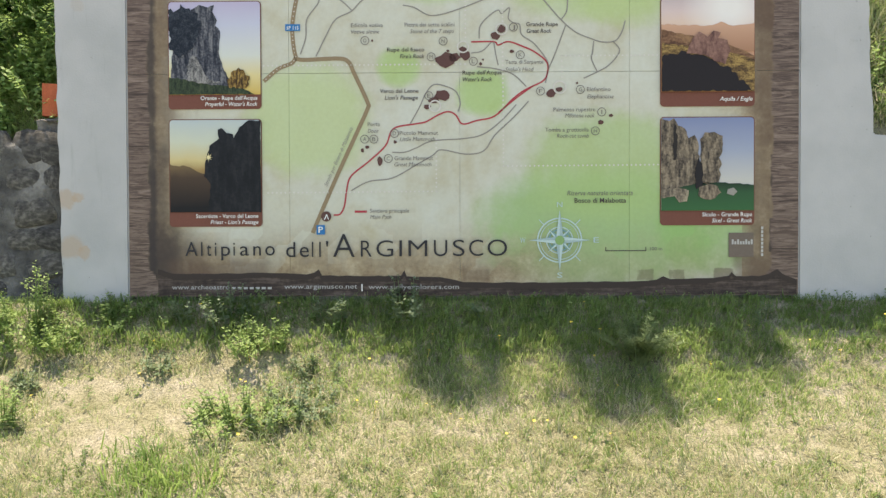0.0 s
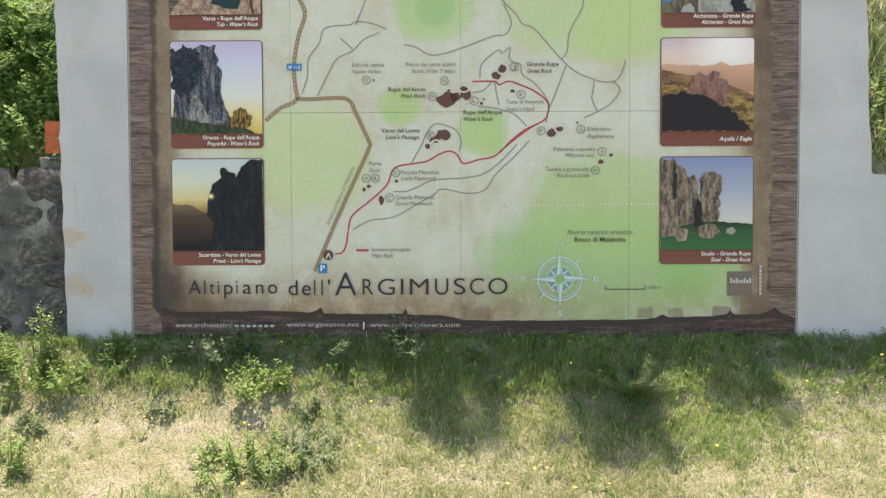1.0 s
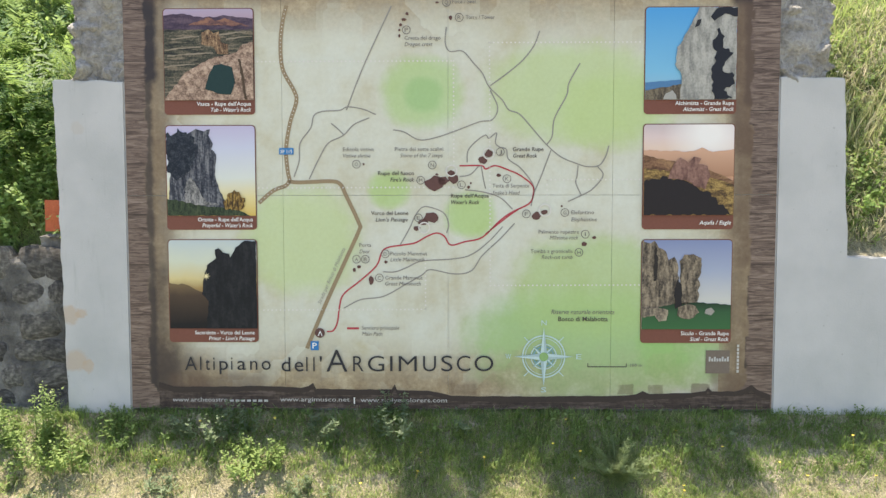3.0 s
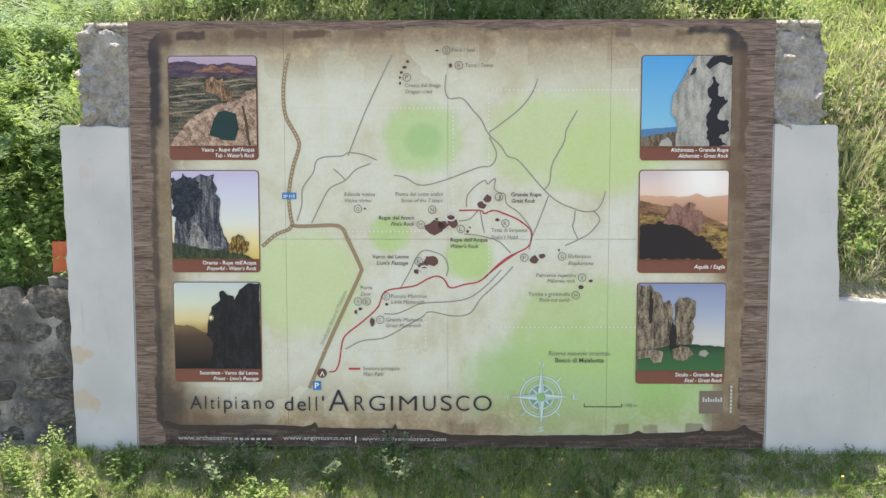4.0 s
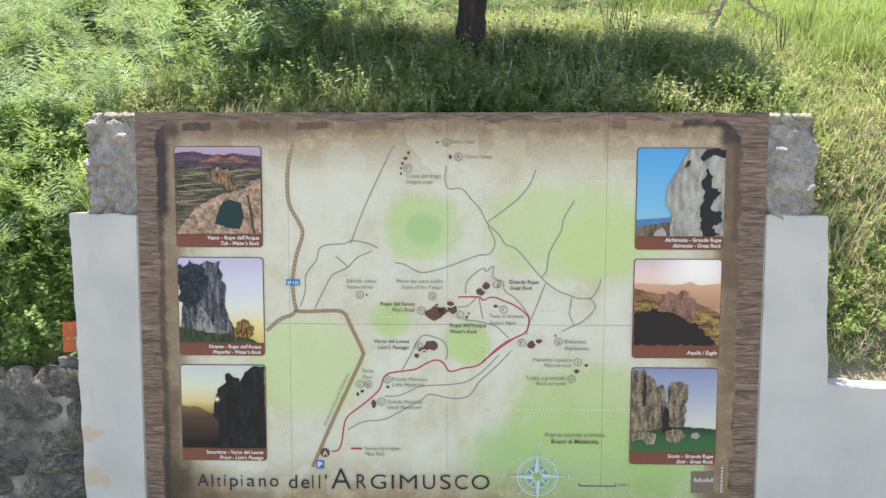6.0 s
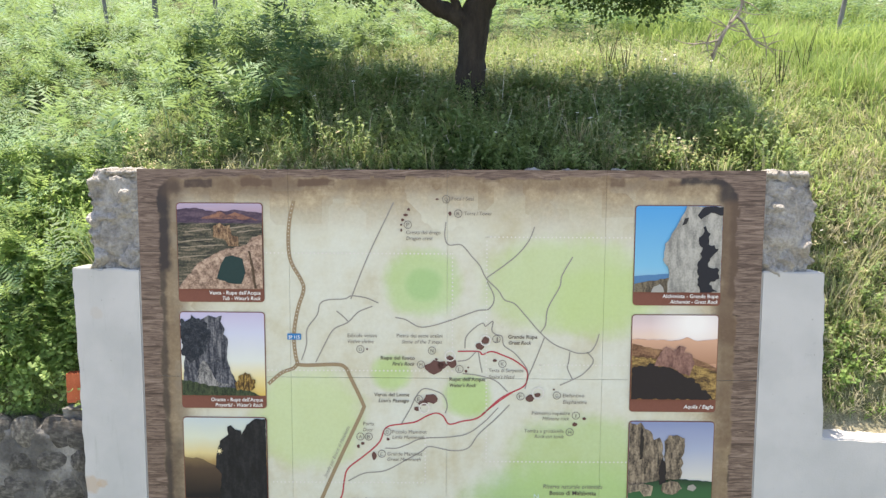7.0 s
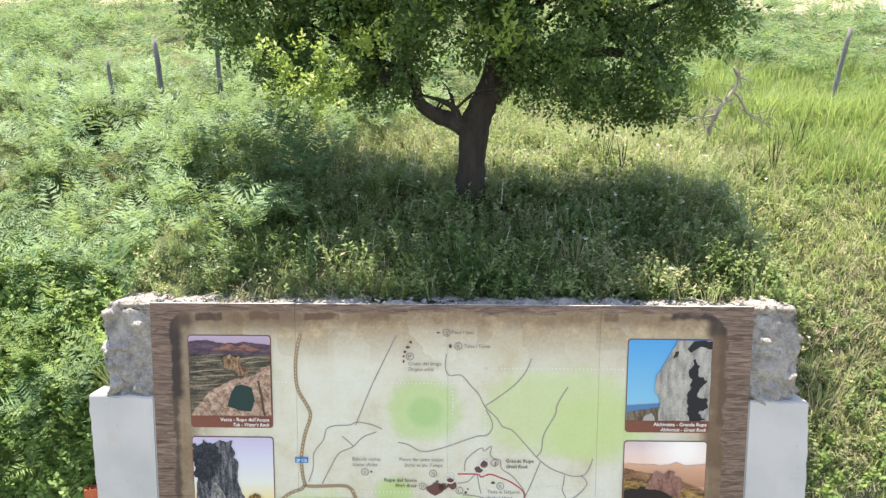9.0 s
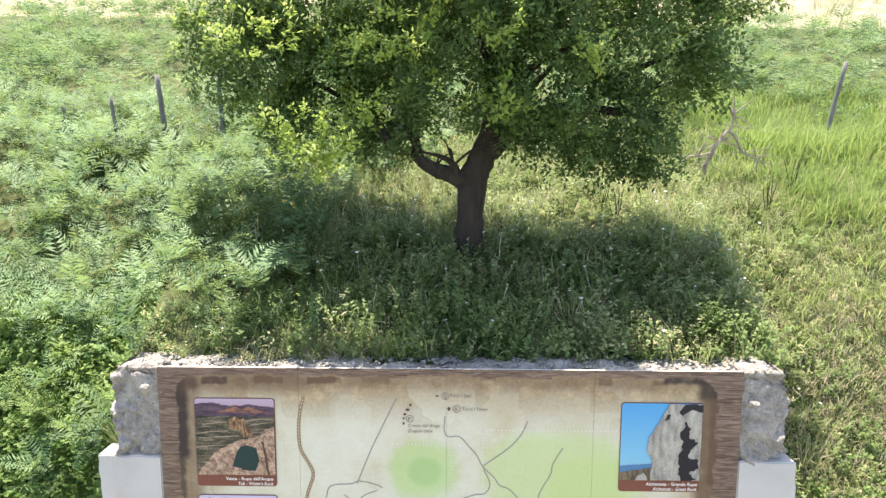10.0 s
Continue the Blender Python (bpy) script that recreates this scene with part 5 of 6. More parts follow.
def tuft_shape(seed, blades=11, height=0.14, width=0.006, droop=0.6, spreadr=0.05):
    """A tuft of bent grass blades."""
    rnd, sh = random.Random(seed), Shape()
    for i in range(blades):
        a, r = rnd.uniform(0, 2 * math.pi), spreadr * math.sqrt(rnd.random())
        p = Vector((r * math.cos(a), r * math.sin(a), 0))
        b = a + rnd.uniform(-0.8, 0.8)
        out = Vector((math.cos(b), math.sin(b), 0))
        h = height * rnd.uniform(0.55, 1.2)
        bend = droop * rnd.uniform(0.2, 1.2)
        side = Vector((-out.y, out.x, 0)) * width * 0.5
        mid_ = p + out * h * bend * 0.28 + Vector((0, 0, h * 0.62))
        end = p + out * h * bend * 0.95 + Vector((0, 0, h * (1.0 - 0.3 * bend)))
        sh.strip([p - side, mid_ - side * 0.8], [p + side, mid_ + side * 0.8])
        sh.tri.append((len(sh.co) - 2, len(sh.co) - 1, len(sh.co)))
        sh.co.append(tuple(end))
    return sh.done()


def leaf_clump(seed, leaves=92, radius=0.23, leaf=0.055, sprays=7):
    """A bunch of oak twigs: small leaves gathered in sprays, turned every way."""
    rnd, sh = random.Random(seed), Shape()
    tips = []
    for i in range(sprays):
        q = Vector((rnd.gauss(0, 1), rnd.gauss(0, 1), rnd.gauss(0, 0.8)))
        tips.append(q.normalized() * radius * rnd.uniform(0.35, 1.0))
    for i in range(leaves):
        c = tips[i % sprays]
        p = c * rnd.uniform(0.75, 1.05) + Vector((rnd.gauss(0, 1), rnd.gauss(0, 1), rnd.gauss(0, 1))) * radius * 0.20
        way = (c.normalized() + Vector((rnd.uniform(-1, 1), rnd.uniform(-1, 1), rnd.uniform(-0.6, 0.8)))).normalized()
        side = way.cross(Vector((rnd.uniform(-0.5, 0.5), rnd.uniform(-0.5, 0.5), 1))).normalized()
        ln, w = leaf * rnd.uniform(0.75, 1.4), leaf * 0.34 * rnd.uniform(0.8, 1.2)
        sh.fan([p, p + way * ln * 0.5 - side * w, p + way * ln, p + way * ln * 0.5 + side * w])
    return sh.done()


def tube(path, radii, segs=9, rough=0.12, seed=0, per=5):
    """A limb along a smooth path."""
    pts = glide3(path, per)
    rad = np.interp(np.linspace(0, 1, len(pts)), np.linspace(0, 1, len(radii)), radii)
    bm = bmesh.new()
    rings, prev = [], None
    for i, p in enumerate(pts):
        t = (pts[min(i + 1, len(pts) - 1)] - pts[max(i - 1, 0)]).normalized()
        u = t.orthogonal().normalized() if prev is None else (prev - t * prev.dot(t)).normalized()
        prev = u
        v = t.cross(u)
        rr = []
        for k in range(segs):
            a = 2 * math.pi * k / segs
            q = u * math.cos(a) + v * math.sin(a)
            f = 1 + rough * noise.noise(Vector((seed + 3 * math.cos(a), 3 * math.sin(a), 0.9 * i))) * 2
            rr.append(bm.verts.new(p + q * rad[i] * f))
        if rings:
            for k in range(segs):
                bm.faces.new((rings[-1][k], rings[-1][(k + 1) % segs], rr[(k + 1) % segs], rr[k]))
        rings.append(rr)
    bm.faces.new(rings[-1])
    bm.faces.new(rings[0][::-1])
    return bm


def glide3(points, per=5):
    p = [Vector(q) for q in points]
    p = [2 * p[0] - p[1], *p, 2 * p[-1] - p[-2]]
    out = []
    for a, b, c, d in zip(p, p[1:], p[2:], p[3:]):
        for i in range(per):
            t = i / per
            out.append(0.5 * (2 * b + (c - a) * t + (2 * a - 5 * b + 4 * c - d) * t * t + (3 * b - a - 3 * c + d) * t ** 3))
    return out + [p[-2]]


# ---- tree behind the wall ----
def oak_tree(base):
    tree = empty("tree", Matrix.Translation(base))
    tagged(tree, "spreading green oak tree with dark forked trunk", "tree")
    part("trunk", tube([(0, 0, -0.3), (0.0, 0, 0.1), (0.02, -0.01, 0.50), (0.05, 0, 0.98), (0.20, 0.03, 1.36), (0.33, 0.1, 1.95), (0.3, 0.2, 3.2), (0.2, 0.3, 4.0)], (0.27, 0.20, 0.17, 0.185, 0.15, 0.12, 0.08, 0.04), 12, 0.10, 1), BARK, tree, smooth=True)
    limbs = (((0.04, 0, 0.84), (-0.18, -0.03, 1.00), (-0.44, -0.06, 1.10), (-0.64, -0.1, 1.26), (-0.76, 0.0, 1.56), (-1.6, 0.25, 1.95), (-2.4, 0.2, 2.4)), ((-0.14, -0.04, 0.98), (-0.20, -0.1, 1.16), (-0.34, -0.12, 1.26), (-0.60, -0.2, 1.34)),
             ((0.25, 0.03, 1.3), (0.7, -0.1, 1.75), (1.3, -0.2, 1.85), (1.9, -0.2, 1.8), (2.25, -0.25, 1.7)), ((0.33, 0.1, 1.9), (0.8, -0.3, 2.4), (1.2, -0.6, 2.6)), ((0.35, 0.1, 2.1), (-0.3, 0.2, 2.7), (-1.2, 0.1, 3.2), (-1.8, 0.1, 3.4)),
             ((0.3, 0.2, 2.6), (1.0, 0.5, 3.1), (1.9, 0.7, 3.4)), ((0.33, 0.15, 2.0), (0.4, 0.4, 2.5), (0.3, 0.7, 2.9)), ((0.3, 0.1, 1.7), (0.9, 0.4, 2.2), (1.3, 0.6, 2.6)), ((-1.0, -0.1, 1.45), (-1.3, 0.1, 1.9), (-1.6, 0.4, 2.3)), ((1.3, -0.2, 1.85), (2.0, 0.1, 2.3), (2.9, 0.3, 2.6)), ((0.34, 0.1, 2.2), (0.1, -0.5, 2.6), (0.2, -0.9, 2.8)))
    for i, path in enumerate(limbs):
        r = (0.13, 0.092, 0.05, 0.018) if i in (0, 2) else (0.06, 0.04, 0.014)
        part("limb", tube(path, r, 8, 0.12, 5 + i, 4), BARK, tree, smooth=True)
    rnd = random.Random(5)
    for i in range(26):
        path = limbs[rnd.choice((0, 0, 1, 2, 2, 3))]
        k = rnd.randrange(1, len(path))
        p = Vector(path[k])
        q = p + Vector((rnd.uniform(-0.5, 0.5), rnd.uniform(-0.5, 0.2), rnd.uniform(0.1, 0.5)))
        part("twig", tube([p, (p + q) / 2 + Vector((0, 0, 0.08)), q], (0.018, 0.011, 0.004), 5, 0.1, i, 3), BARK, tree)
    lobes = ((-2.5, -0.65, 2.4, 0.74), (-1.6, -0.75, 2.25, 0.62), (-2.1, 0.1, 3.2, 1.0), (-1.0, -0.85, 2.3, 0.62), (-0.95, -0.1, 3.5, 1.1), (0.15, -0.75, 2.65, 0.8), (0.3, 0.2, 3.9, 1.1), (1.05, -0.55, 2.2, 0.75), (1.65, -0.2, 1.75, 0.72), (1.4, 0.2, 3.4, 1.0), (2.15, 0.2, 2.5, 0.9),
             (-0.5, 0.4, 2.9, 0.8), (1.2, 0.5, 2.8, 0.8), (-1.5, 0.4, 2.5, 0.7), (2.4, 0.2, 3.3, 0.85), (-2.85, -0.5, 3.1, 0.65), (2.2, -0.35, 1.4, 0.48), (0.75, -0.4, 1.75, 0.45), (-1.5, -0.75, 1.6, 0.45), (0.3, -0.3, 3.3, 1.0), (-0.40, -0.65, 2.05, 0.50), (-1.85, -0.8, 3.0, 0.6), (-1.2, -0.9, 3.05, 0.5), (-1.4, -0.9, 2.55, 0.40), (-2.35, -0.8, 3.1, 0.5), (0.75, -0.7, 3.0, 0.42), (-0.3, -0.5, 3.6, 0.7), (3.0, 0.1, 3.2, 0.5), (2.75, -0.1, 2.3, 0.4),
             (-1.0, -0.4, 1.62, 0.40), (-0.78, -0.45, 1.42, 0.24), (-1.35, -0.5, 1.35, 0.30), (0.33, -0.55, 2.0, 0.45), (0.95, -0.3, 1.45, 0.36), (1.45, -0.3, 1.30, 0.34), (-2.1, -0.6, 1.75, 0.42), (0.62, -0.3, 1.42, 0.26),
             (-1.42, -1.2, 4.50, 0.42), (-0.10, -1.3, 4.60, 0.46), (1.05, -1.2, 4.30, 0.26), (-0.7, -0.2, 4.2, 0.7), (0.6, -0.1, 4.2, 0.8), (-3.1, -0.6, 2.25, 0.48), (-2.8, -0.6, 1.85, 0.42), (-2.45, -0.6, 1.75, 0.44), (-3.0, -0.6, 2.75, 0.5))
    rng = np.random.default_rng(11)
    places, middles = [], []
    for x, y, z, r in lobes:
        y += 0.85 if x < -0.9 and z < 3.5 else 0.2 if z < 3.0 and x < 0.6 else 0.0
        n = int(150 * r ** 2)
        d = rng.normal(size=(n, 3))
        d /= np.linalg.norm(d, axis=1)[:, None]
        q = d * r * (rng.uniform(0.25, 1.0, n) ** 0.4)[:, None] * np.array((1, 1, 0.82))
        keep = waves(2.3 * (q[:, 0] + x) + q[:, 2], 2.3 * (q[:, 1] + y) + 2.4 * q[:, 2], x) > (-0.3 if z > 4.25 else 0.2 if z > 3.35 else -0.20 if x > 0.2 else -0.16)
        places.append(q[keep] + (x, y, z))
        middles.append(np.tile((x, y, z), (keep.sum(), 1)))
    places, middles = np.concatenate(places), np.concatenate(middles)
    crown = spread("crown", [leaf_clump(k) for k in range(6)], places, rng.uniform(0.75, 1.25, len(places)), 0.7, OAK, 3, middles)
    crown.parent = tree
    spots = []
    for x, y, z in ((-2.1, -1.25, 1.80), (-1.9, -1.3, 1.62), (-1.65, -1.35, 1.50), (-1.45, -1.35, 1.42), (-1.45, -1.3, 1.75), (-1.1, -1.45, 2.55), (-1.15, -1.35, 1.95), (-0.9, -1.4, 2.45), (-0.75, -1.35, 2.7), (0.1, -1.4, 2.75), (0.35, -1.35, 2.0), (-2.6, -1.0, 2.5), (1.2, -1.3, 2.5), (-0.3, -1.3, 3.0), (-2.0, -1.35, 2.7)):
        spots += [Vector((x + rnd.gauss(0, 0.12), y + rnd.gauss(0, 0.06), z + rnd.gauss(0, 0.12))) for _ in range(5)]
    # outer clumps facing up, west and front get the pale tone as painted sunlight
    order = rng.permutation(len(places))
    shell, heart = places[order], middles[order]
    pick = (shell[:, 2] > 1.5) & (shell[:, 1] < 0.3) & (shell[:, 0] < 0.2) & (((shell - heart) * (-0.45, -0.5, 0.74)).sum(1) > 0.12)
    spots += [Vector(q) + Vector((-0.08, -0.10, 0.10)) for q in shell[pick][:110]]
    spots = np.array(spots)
    young = spread("young_leaves", [leaf_clump(30 + k, 50, 0.16, 0.052, 4) for k in range(3)], spots, rng.uniform(0.7, 1.3, len(spots)), 0.7, YOUNG_SUNLIT, 4, spots + (0.15, 0.2, -0.3))
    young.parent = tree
    tagged(young, "bright yellow-green young leaves, with outer clumps painted as sunlit")
    return tree


oak_tree((0.24, 2.72, 4.60))

# ---- meadow plants ----
def places(n, x0, x1, y0, y1, seed, keep=None, lift=0.0):
    rng = np.random.default_rng(seed)
    x, y = rng.uniform(x0, x1, n), rng.uniform(y0, y1, n)
    if keep is not None:
        ok = rng.uniform(0, 1, n) < keep(x, y)
        x, y = x[ok], y[ok]
    return np.stack((x, y, ground_z(x, y) + lift), -1)


def clear_of_wall(x, y):
    """1 where plants may root: outside the walls."""
    mid = (np.abs(x) < 3.62) & (y > -0.02) & (y < 0.93)
    side = (np.abs(x) >= 3.62) & (y > -0.02) & (y < 0.54)
    return ~(mid | side)


def sizes(p, lo, hi, seed, clumps=0.0):
    s = np.random.default_rng(seed).uniform(lo, hi, len(p))
    return s * (1 + clumps * waves(2.6 * p[:, 0] + seed, 2.6 * p[:, 1], seed))


def stuff(ob, label, category):
    return tagged(ob, label, category, kind="stuff")


FERNS = [fern_shape(k, blades=4 + k % 2, pairs=11, stalk=0.24 + 0.12 * (k % 3), length=0.35) for k in range(7)]
FAR_FERNS = [fern_shape(20 + k, blades=4, pairs=7, stalk=0.30, length=0.46) for k in range(5)]
HERBS = [herb_shape(k, 32, 0.32, 0.046, 0.40) for k in range(6)]
SLIM_HERBS = [herb_shape(40 + k, 32, 0.40, 0.05, 0.22, 4) for k in range(5)]
TUFTS = [tuft_shape(k, 12, 0.085, 0.007, 0.8, 0.08) for k in range(6)]
TALL_TUFTS = [tuft_shape(10 + k, 13, 0.40, 0.010, 0.6, 0.12) for k in range(5)]
FLAT_TUFTS = [tuft_shape(30 + k, 12, 0.10, 0.006, 1.3, 0.10) for k in range(5)]

# bracken: mounds with dark gaps, dense on the west bank, thinning towards the tree, thick again up the hill
def mounds(n, per, reach, x0, x1, y0, y1, seed, keep):
    """Places gathered in mounds, and sizes that fall off from the middle of each."""
    rng = np.random.default_rng(seed)
    mid_ = places(n, x0, x1, y0, y1, seed, keep)
    off = rng.normal(size=(len(mid_), per, 2)) * reach
    grow = rng.uniform(0.7, 1.25, len(mid_))[:, None] * np.exp(-0.35 * (off ** 2).sum(2) / reach ** 2)
    x, y = (mid_[:, None, 0] + off[:, :, 0]).ravel(), (mid_[:, None, 1] + off[:, :, 1]).ravel()
    ok = clear_of_wall(x, y)
    return np.stack((x, y, ground_z(x, y)), -1)[ok], np.minimum(grow.ravel() * rng.uniform(0.8, 1.2, len(x)), 0.98)[ok]


fern_share = lambda x, y: clear_of_wall(x, y) * np.clip(smooth_step(-1.0, -3.0, x - 0.28 * (y - 2.5) + 0.45 * waves(x, y, 1)) * smooth_step(0.6, 0.9, y), 0, 1)
p, k = mounds(560, 6, 0.165, -9.8, 1.2, 0.66, 8.4, 101, fern_share)
stuff(spread("bracken", FERNS, p, 1.3 * k, 0.45, BRACKEN, 1, p - (0, 0, 0.1)), "dense light green bracken on the bank", "bracken")
p, k = mounds(820, 4, 0.24, -13.5, 12.5, 7.8, 17.6, 102, lambda x, y: 1 - 0.75 * smooth_step(3.5, 5, x) * smooth_step(10.5, 9, y))
stuff(spread("bracken", FAR_FERNS, p, 1.2 * k, 0.4, BRACKEN, 2), "pale green bracken covering the upper hillside", "bracken")
# weeds under and around the tree
p = places(6000, -3.4, 5.2, 0.9, 7.8, 103, lambda x, y: clear_of_wall(x, y) * (0.7 + 0.4 * waves(2 * x, 2 * y, 5)))
stuff(spread("weeds", HERBS + SLIM_HERBS, p, sizes(p, 0.45, 1.0, 3, 0.3), 0.4, WEED, 3, p - (0, 0, 0.2)), "mixed leafy green weeds under the tree", "weeds")
p = places(1700, -2.4, 3.6, 0.92, 3.0, 141, lambda x, y: clear_of_wall(x, y) * (0.75 + 0.4 * waves(2.4 * x + 1, 2.4 * y, 15)))
stuff(spread("weeds", HERBS + SLIM_HERBS, p, sizes(p, 0.6, 1.25, 41, 0.35), 0.4, WEED, 41, p - (0, 0, 0.2)), "taller leafy weeds crowding behind the wall top", "weeds")
p = places(2700, 2.8, 10, 1.2, 7.0, 104, lambda x, y: clear_of_wall(x, y) * (0.6 + 0.4 * waves(1.6 * x, 1.6 * y, 9)))
stuff(spread("weeds", HERBS + SLIM_HERBS, p, sizes(p, 0.35, 0.8, 4), 0.4, WEED, 4, p - (0, 0, 0.2)), "low green weeds on the east bank", "weeds")
p = places(600, -9.0, -2.0, 1.0, 8.0, 110, clear_of_wall)
stuff(spread("weeds", HERBS, p, sizes(p, 0.4, 0.9, 10), 0.4, WEED, 10, p - (0, 0, 0.2)), "leafy weeds among the bracken", "weeds")
p = places(900, -2.6, 4.2, 0.95, 5.5, 153, lambda x, y: clear_of_wall(x, y) * np.clip(0.35 + 0.9 * waves(1.7 * x + 3, 1.9 * y, 21), 0, 1))
stuff(spread("weeds", SLIM_HERBS, p, sizes(p, 0.6, 1.3, 53, 0.3), 0.4, FENNEL, 53, p - (0, 0, 0.2)), "pale feathery weeds under the tree", "weeds")
p = places(1500, -2.0, 5.0, 0.95, 6.8, 154, lambda x, y: clear_of_wall(x, y) * np.clip(0.1 + 0.9 * waves(1.3 * x + 5, 1.6 * y, 25) + 0.6 * smooth_step(2.6, 4.2, y), 0, 1))
stuff(spread("dry_grass", TALL_TUFTS, p, sizes(p, 0.5, 1.1, 54), 0.5, STRAW, 54), "tall dry grass standing among the weeds", "dry grass")
# brambles and ferns on the steep ends of the bank
p = places(1500, -6.5, -3.64, 0.62, 2.4, 120, clear_of_wall)
stuff(spread("brambles", HERBS, p, sizes(p, 0.8, 1.5, 20), 0.6, BRAMBLE, 20, p - (0, 0, 0.25)), "leafy bramble growth beside the pier", "brambles")
p = places(500, -6.5, -3.64, 0.62, 2.2, 125, clear_of_wall, 0.22)
stuff(spread("brambles", HERBS, p, sizes(p, 0.7, 1.3, 25), 0.6, BRAMBLE, 25, p - (0, 0, 0.25)), "sunlit bramble tops beside the pier", "brambles")
p = places(420, -6.5, -3.64, 0.7, 2.4, 121, clear_of_wall)
stuff(spread("bracken", FERNS, p, sizes(p, 0.45, 0.8, 21), 0.5, BRAMBLE, 21, p - (0, 0, 0.3)), "bracken on the steep bank end", "bracken")
p = places(3000, 3.64, 8.0, 0.62, 3.2, 122, clear_of_wall)
stuff(spread("straw", FLAT_TUFTS + TUFTS[:3], p, sizes(p, 0.8, 1.7, 22), 0.7, BANK_STRAW, 22, p - (0, 0, 0.4)), "drying grass on the steep bank end", "dry grass")
p = places(380, 3.64, 8.0, 0.62, 2.6, 123, clear_of_wall)
stuff(spread("weeds", HERBS, p, sizes(p, 0.3, 0.7, 23), 0.6, BRAMBLE, 23, p - (0, 0, 0.2)), "green weeds on the steep bank end", "weeds")
for k, (x0, x1) in enumerate(((-6.5, -3.62), (3.66, 7.5))):
    p = places((650, 120)[k], x0, x1, 0.56, 1.0, 130 + k, clear_of_wall)
    stuff(spread("meadow_grass", TALL_TUFTS, p, sizes(p, 0.35, 0.75, 30 + k), 0.8, GRASS, 30 + k), "grass hanging over the low wall", "grass")
    p = places((600, 170)[k], x0, x1, 0.56, 1.1, 132 + k, clear_of_wall)
    stuff(spread("weeds", HERBS, p, sizes(p, 0.6, 1.2, 32 + k), 0.8, BRAMBLE, 32 + k), "bright leafy weeds behind the low wall", "weeds")
# grasses behind the wall
p = places(5200, -4.0, 10, 0.62, 8.0, 105, lambda x, y: clear_of_wall(x, y) * np.clip(0.14 + 0.2 * smooth_step(2, 4, x) + 0.25 * waves(1.3 * x, 1.3 * y, 3), 0, 1))
stuff(spread("meadow_grass", TALL_TUFTS, p, sizes(p, 0.3, 0.7, 5), 0.5, GRASS, 5), "green and drying meadow grass behind the wall", "grass")
p = places(4600, -2.2, 9, 0.95, 7.6, 106, lambda x, y: clear_of_wall(x, y) * np.clip(0.08 + 0.62 * smooth_step(1.6, 4.0, x) + 0.25 * waves(1.1 * x + 2, 1.1 * y, 7), 0, 1))
stuff(spread("straw", FLAT_TUFTS + TUFTS[:3], p, sizes(p, 0.9, 2.0, 6), 0.6, BANK_STRAW, 6), "dry straw-coloured grass on the bank", "dry grass")
p = places(2800, 3.4, 14, 4.3, 10.5, 107, lambda x, y: np.clip(smooth_step(4.2, 6.0, x + 0.35 * (y - 5) + 0.4 * waves(x, y)), 0, 1))
stuff(spread("tall_grass", TALL_TUFTS, p, sizes(p, 0.8, 1.5, 7), 0.35, LUSH, 7), "lush bright green tall grass near the fence", "grass")
p = places(1600, -40, 40, 17.4, 45, 108)
stuff(spread("hill_grass", TALL_TUFTS, p, sizes(p, 1.0, 2.2, 8), 0.4, STRAW, 8), "dry grass on the upper hill", "dry grass")

p = places(2600, 2.6, 10, 2.4, 6.5, 109, lambda x, y: clear_of_wall(x, y) * np.clip(0.6 + 0.5 * waves(1.9 * x + 1, 1.7 * y, 12), 0, 1))
stuff(spread("meadow_grass", FLAT_TUFTS, p, sizes(p, 1.2, 2.6, 9), 0.6, GRASS, 9), "short tangled grass on the east bank", "grass")

p = places(260, -2.3, -1.0, 0.95, 1.35, 151, clear_of_wall)
stuff(spread("straw", FLAT_TUFTS, p, sizes(p, 1.0, 2.0, 51), 0.8, STRAW, 51), "dry brown grass fringe behind the wall top", "dry grass")
p = places(420, 5.2, 9.0, 6.3, 7.25, 152)
stuff(spread("tall_grass", TALL_TUFTS, p, sizes(p, 1.1, 1.9, 52), 0.35, LUSH, 52), "tall green grass round the fence post", "grass")

# grass before the wall
spot = lambda x, y, cx, cy, rx, ry: np.exp(-((x - cx) / rx) ** 2 - ((y - cy) / ry) ** 2)
bare = lambda x, y: np.clip(0.6 * smooth_step(0.2, 0.7, waves(0.9 * x + 4.2, 1.7 * y, 6)) * smooth_step(-0.5, -0.8, y) + 1.1 * spot(x, y, -2.6, -1.25, 0.75, 0.5) + 0.9 * spot(x, y, 2.9, -0.95, 0.7, 0.35) + 0.8 * spot(x, y, 2.8, -2.2, 0.7, 0.35) + 0.7 * spot(x, y, -3.2, -0.3, 0.5, 0.2), 0, 1)
lush_zone = lambda x, y: np.clip(1.2 * spot(x, y, 0.6, -0.45, 1.7, 0.5) + spot(x, y, 1.9, -0.75, 0.7, 0.35), 0, 1)
green_patch = lambda x, y: np.clip(0.62 + 0.6 * waves(1.5 * x + 1, 2.0 * y, 4) - 0.6 * smooth_step(-0.75, -0.3, y), 0.06, 1) * (1 - 0.85 * bare(x, y))
p = places(15500, -5.6, 5.6, -3.4, -0.01, 111, green_patch)
stuff(spread("meadow_grass", TUFTS, p, sizes(p, 0.4, 0.85, 11), 0.7, GRASS, 11), "short green grass in front of the wall", "grass")
p = places(8600, -5.8, 5.8, -3.6, -0.5, 112, lambda x, y: (1 - 0.9 * lush_zone(x, y)) * np.clip(0.6 - 0.5 * waves(1.5 * x + 1, 2.0 * y, 4), 0.1, 1) * (1 - 0.85 * bare(x, y)))
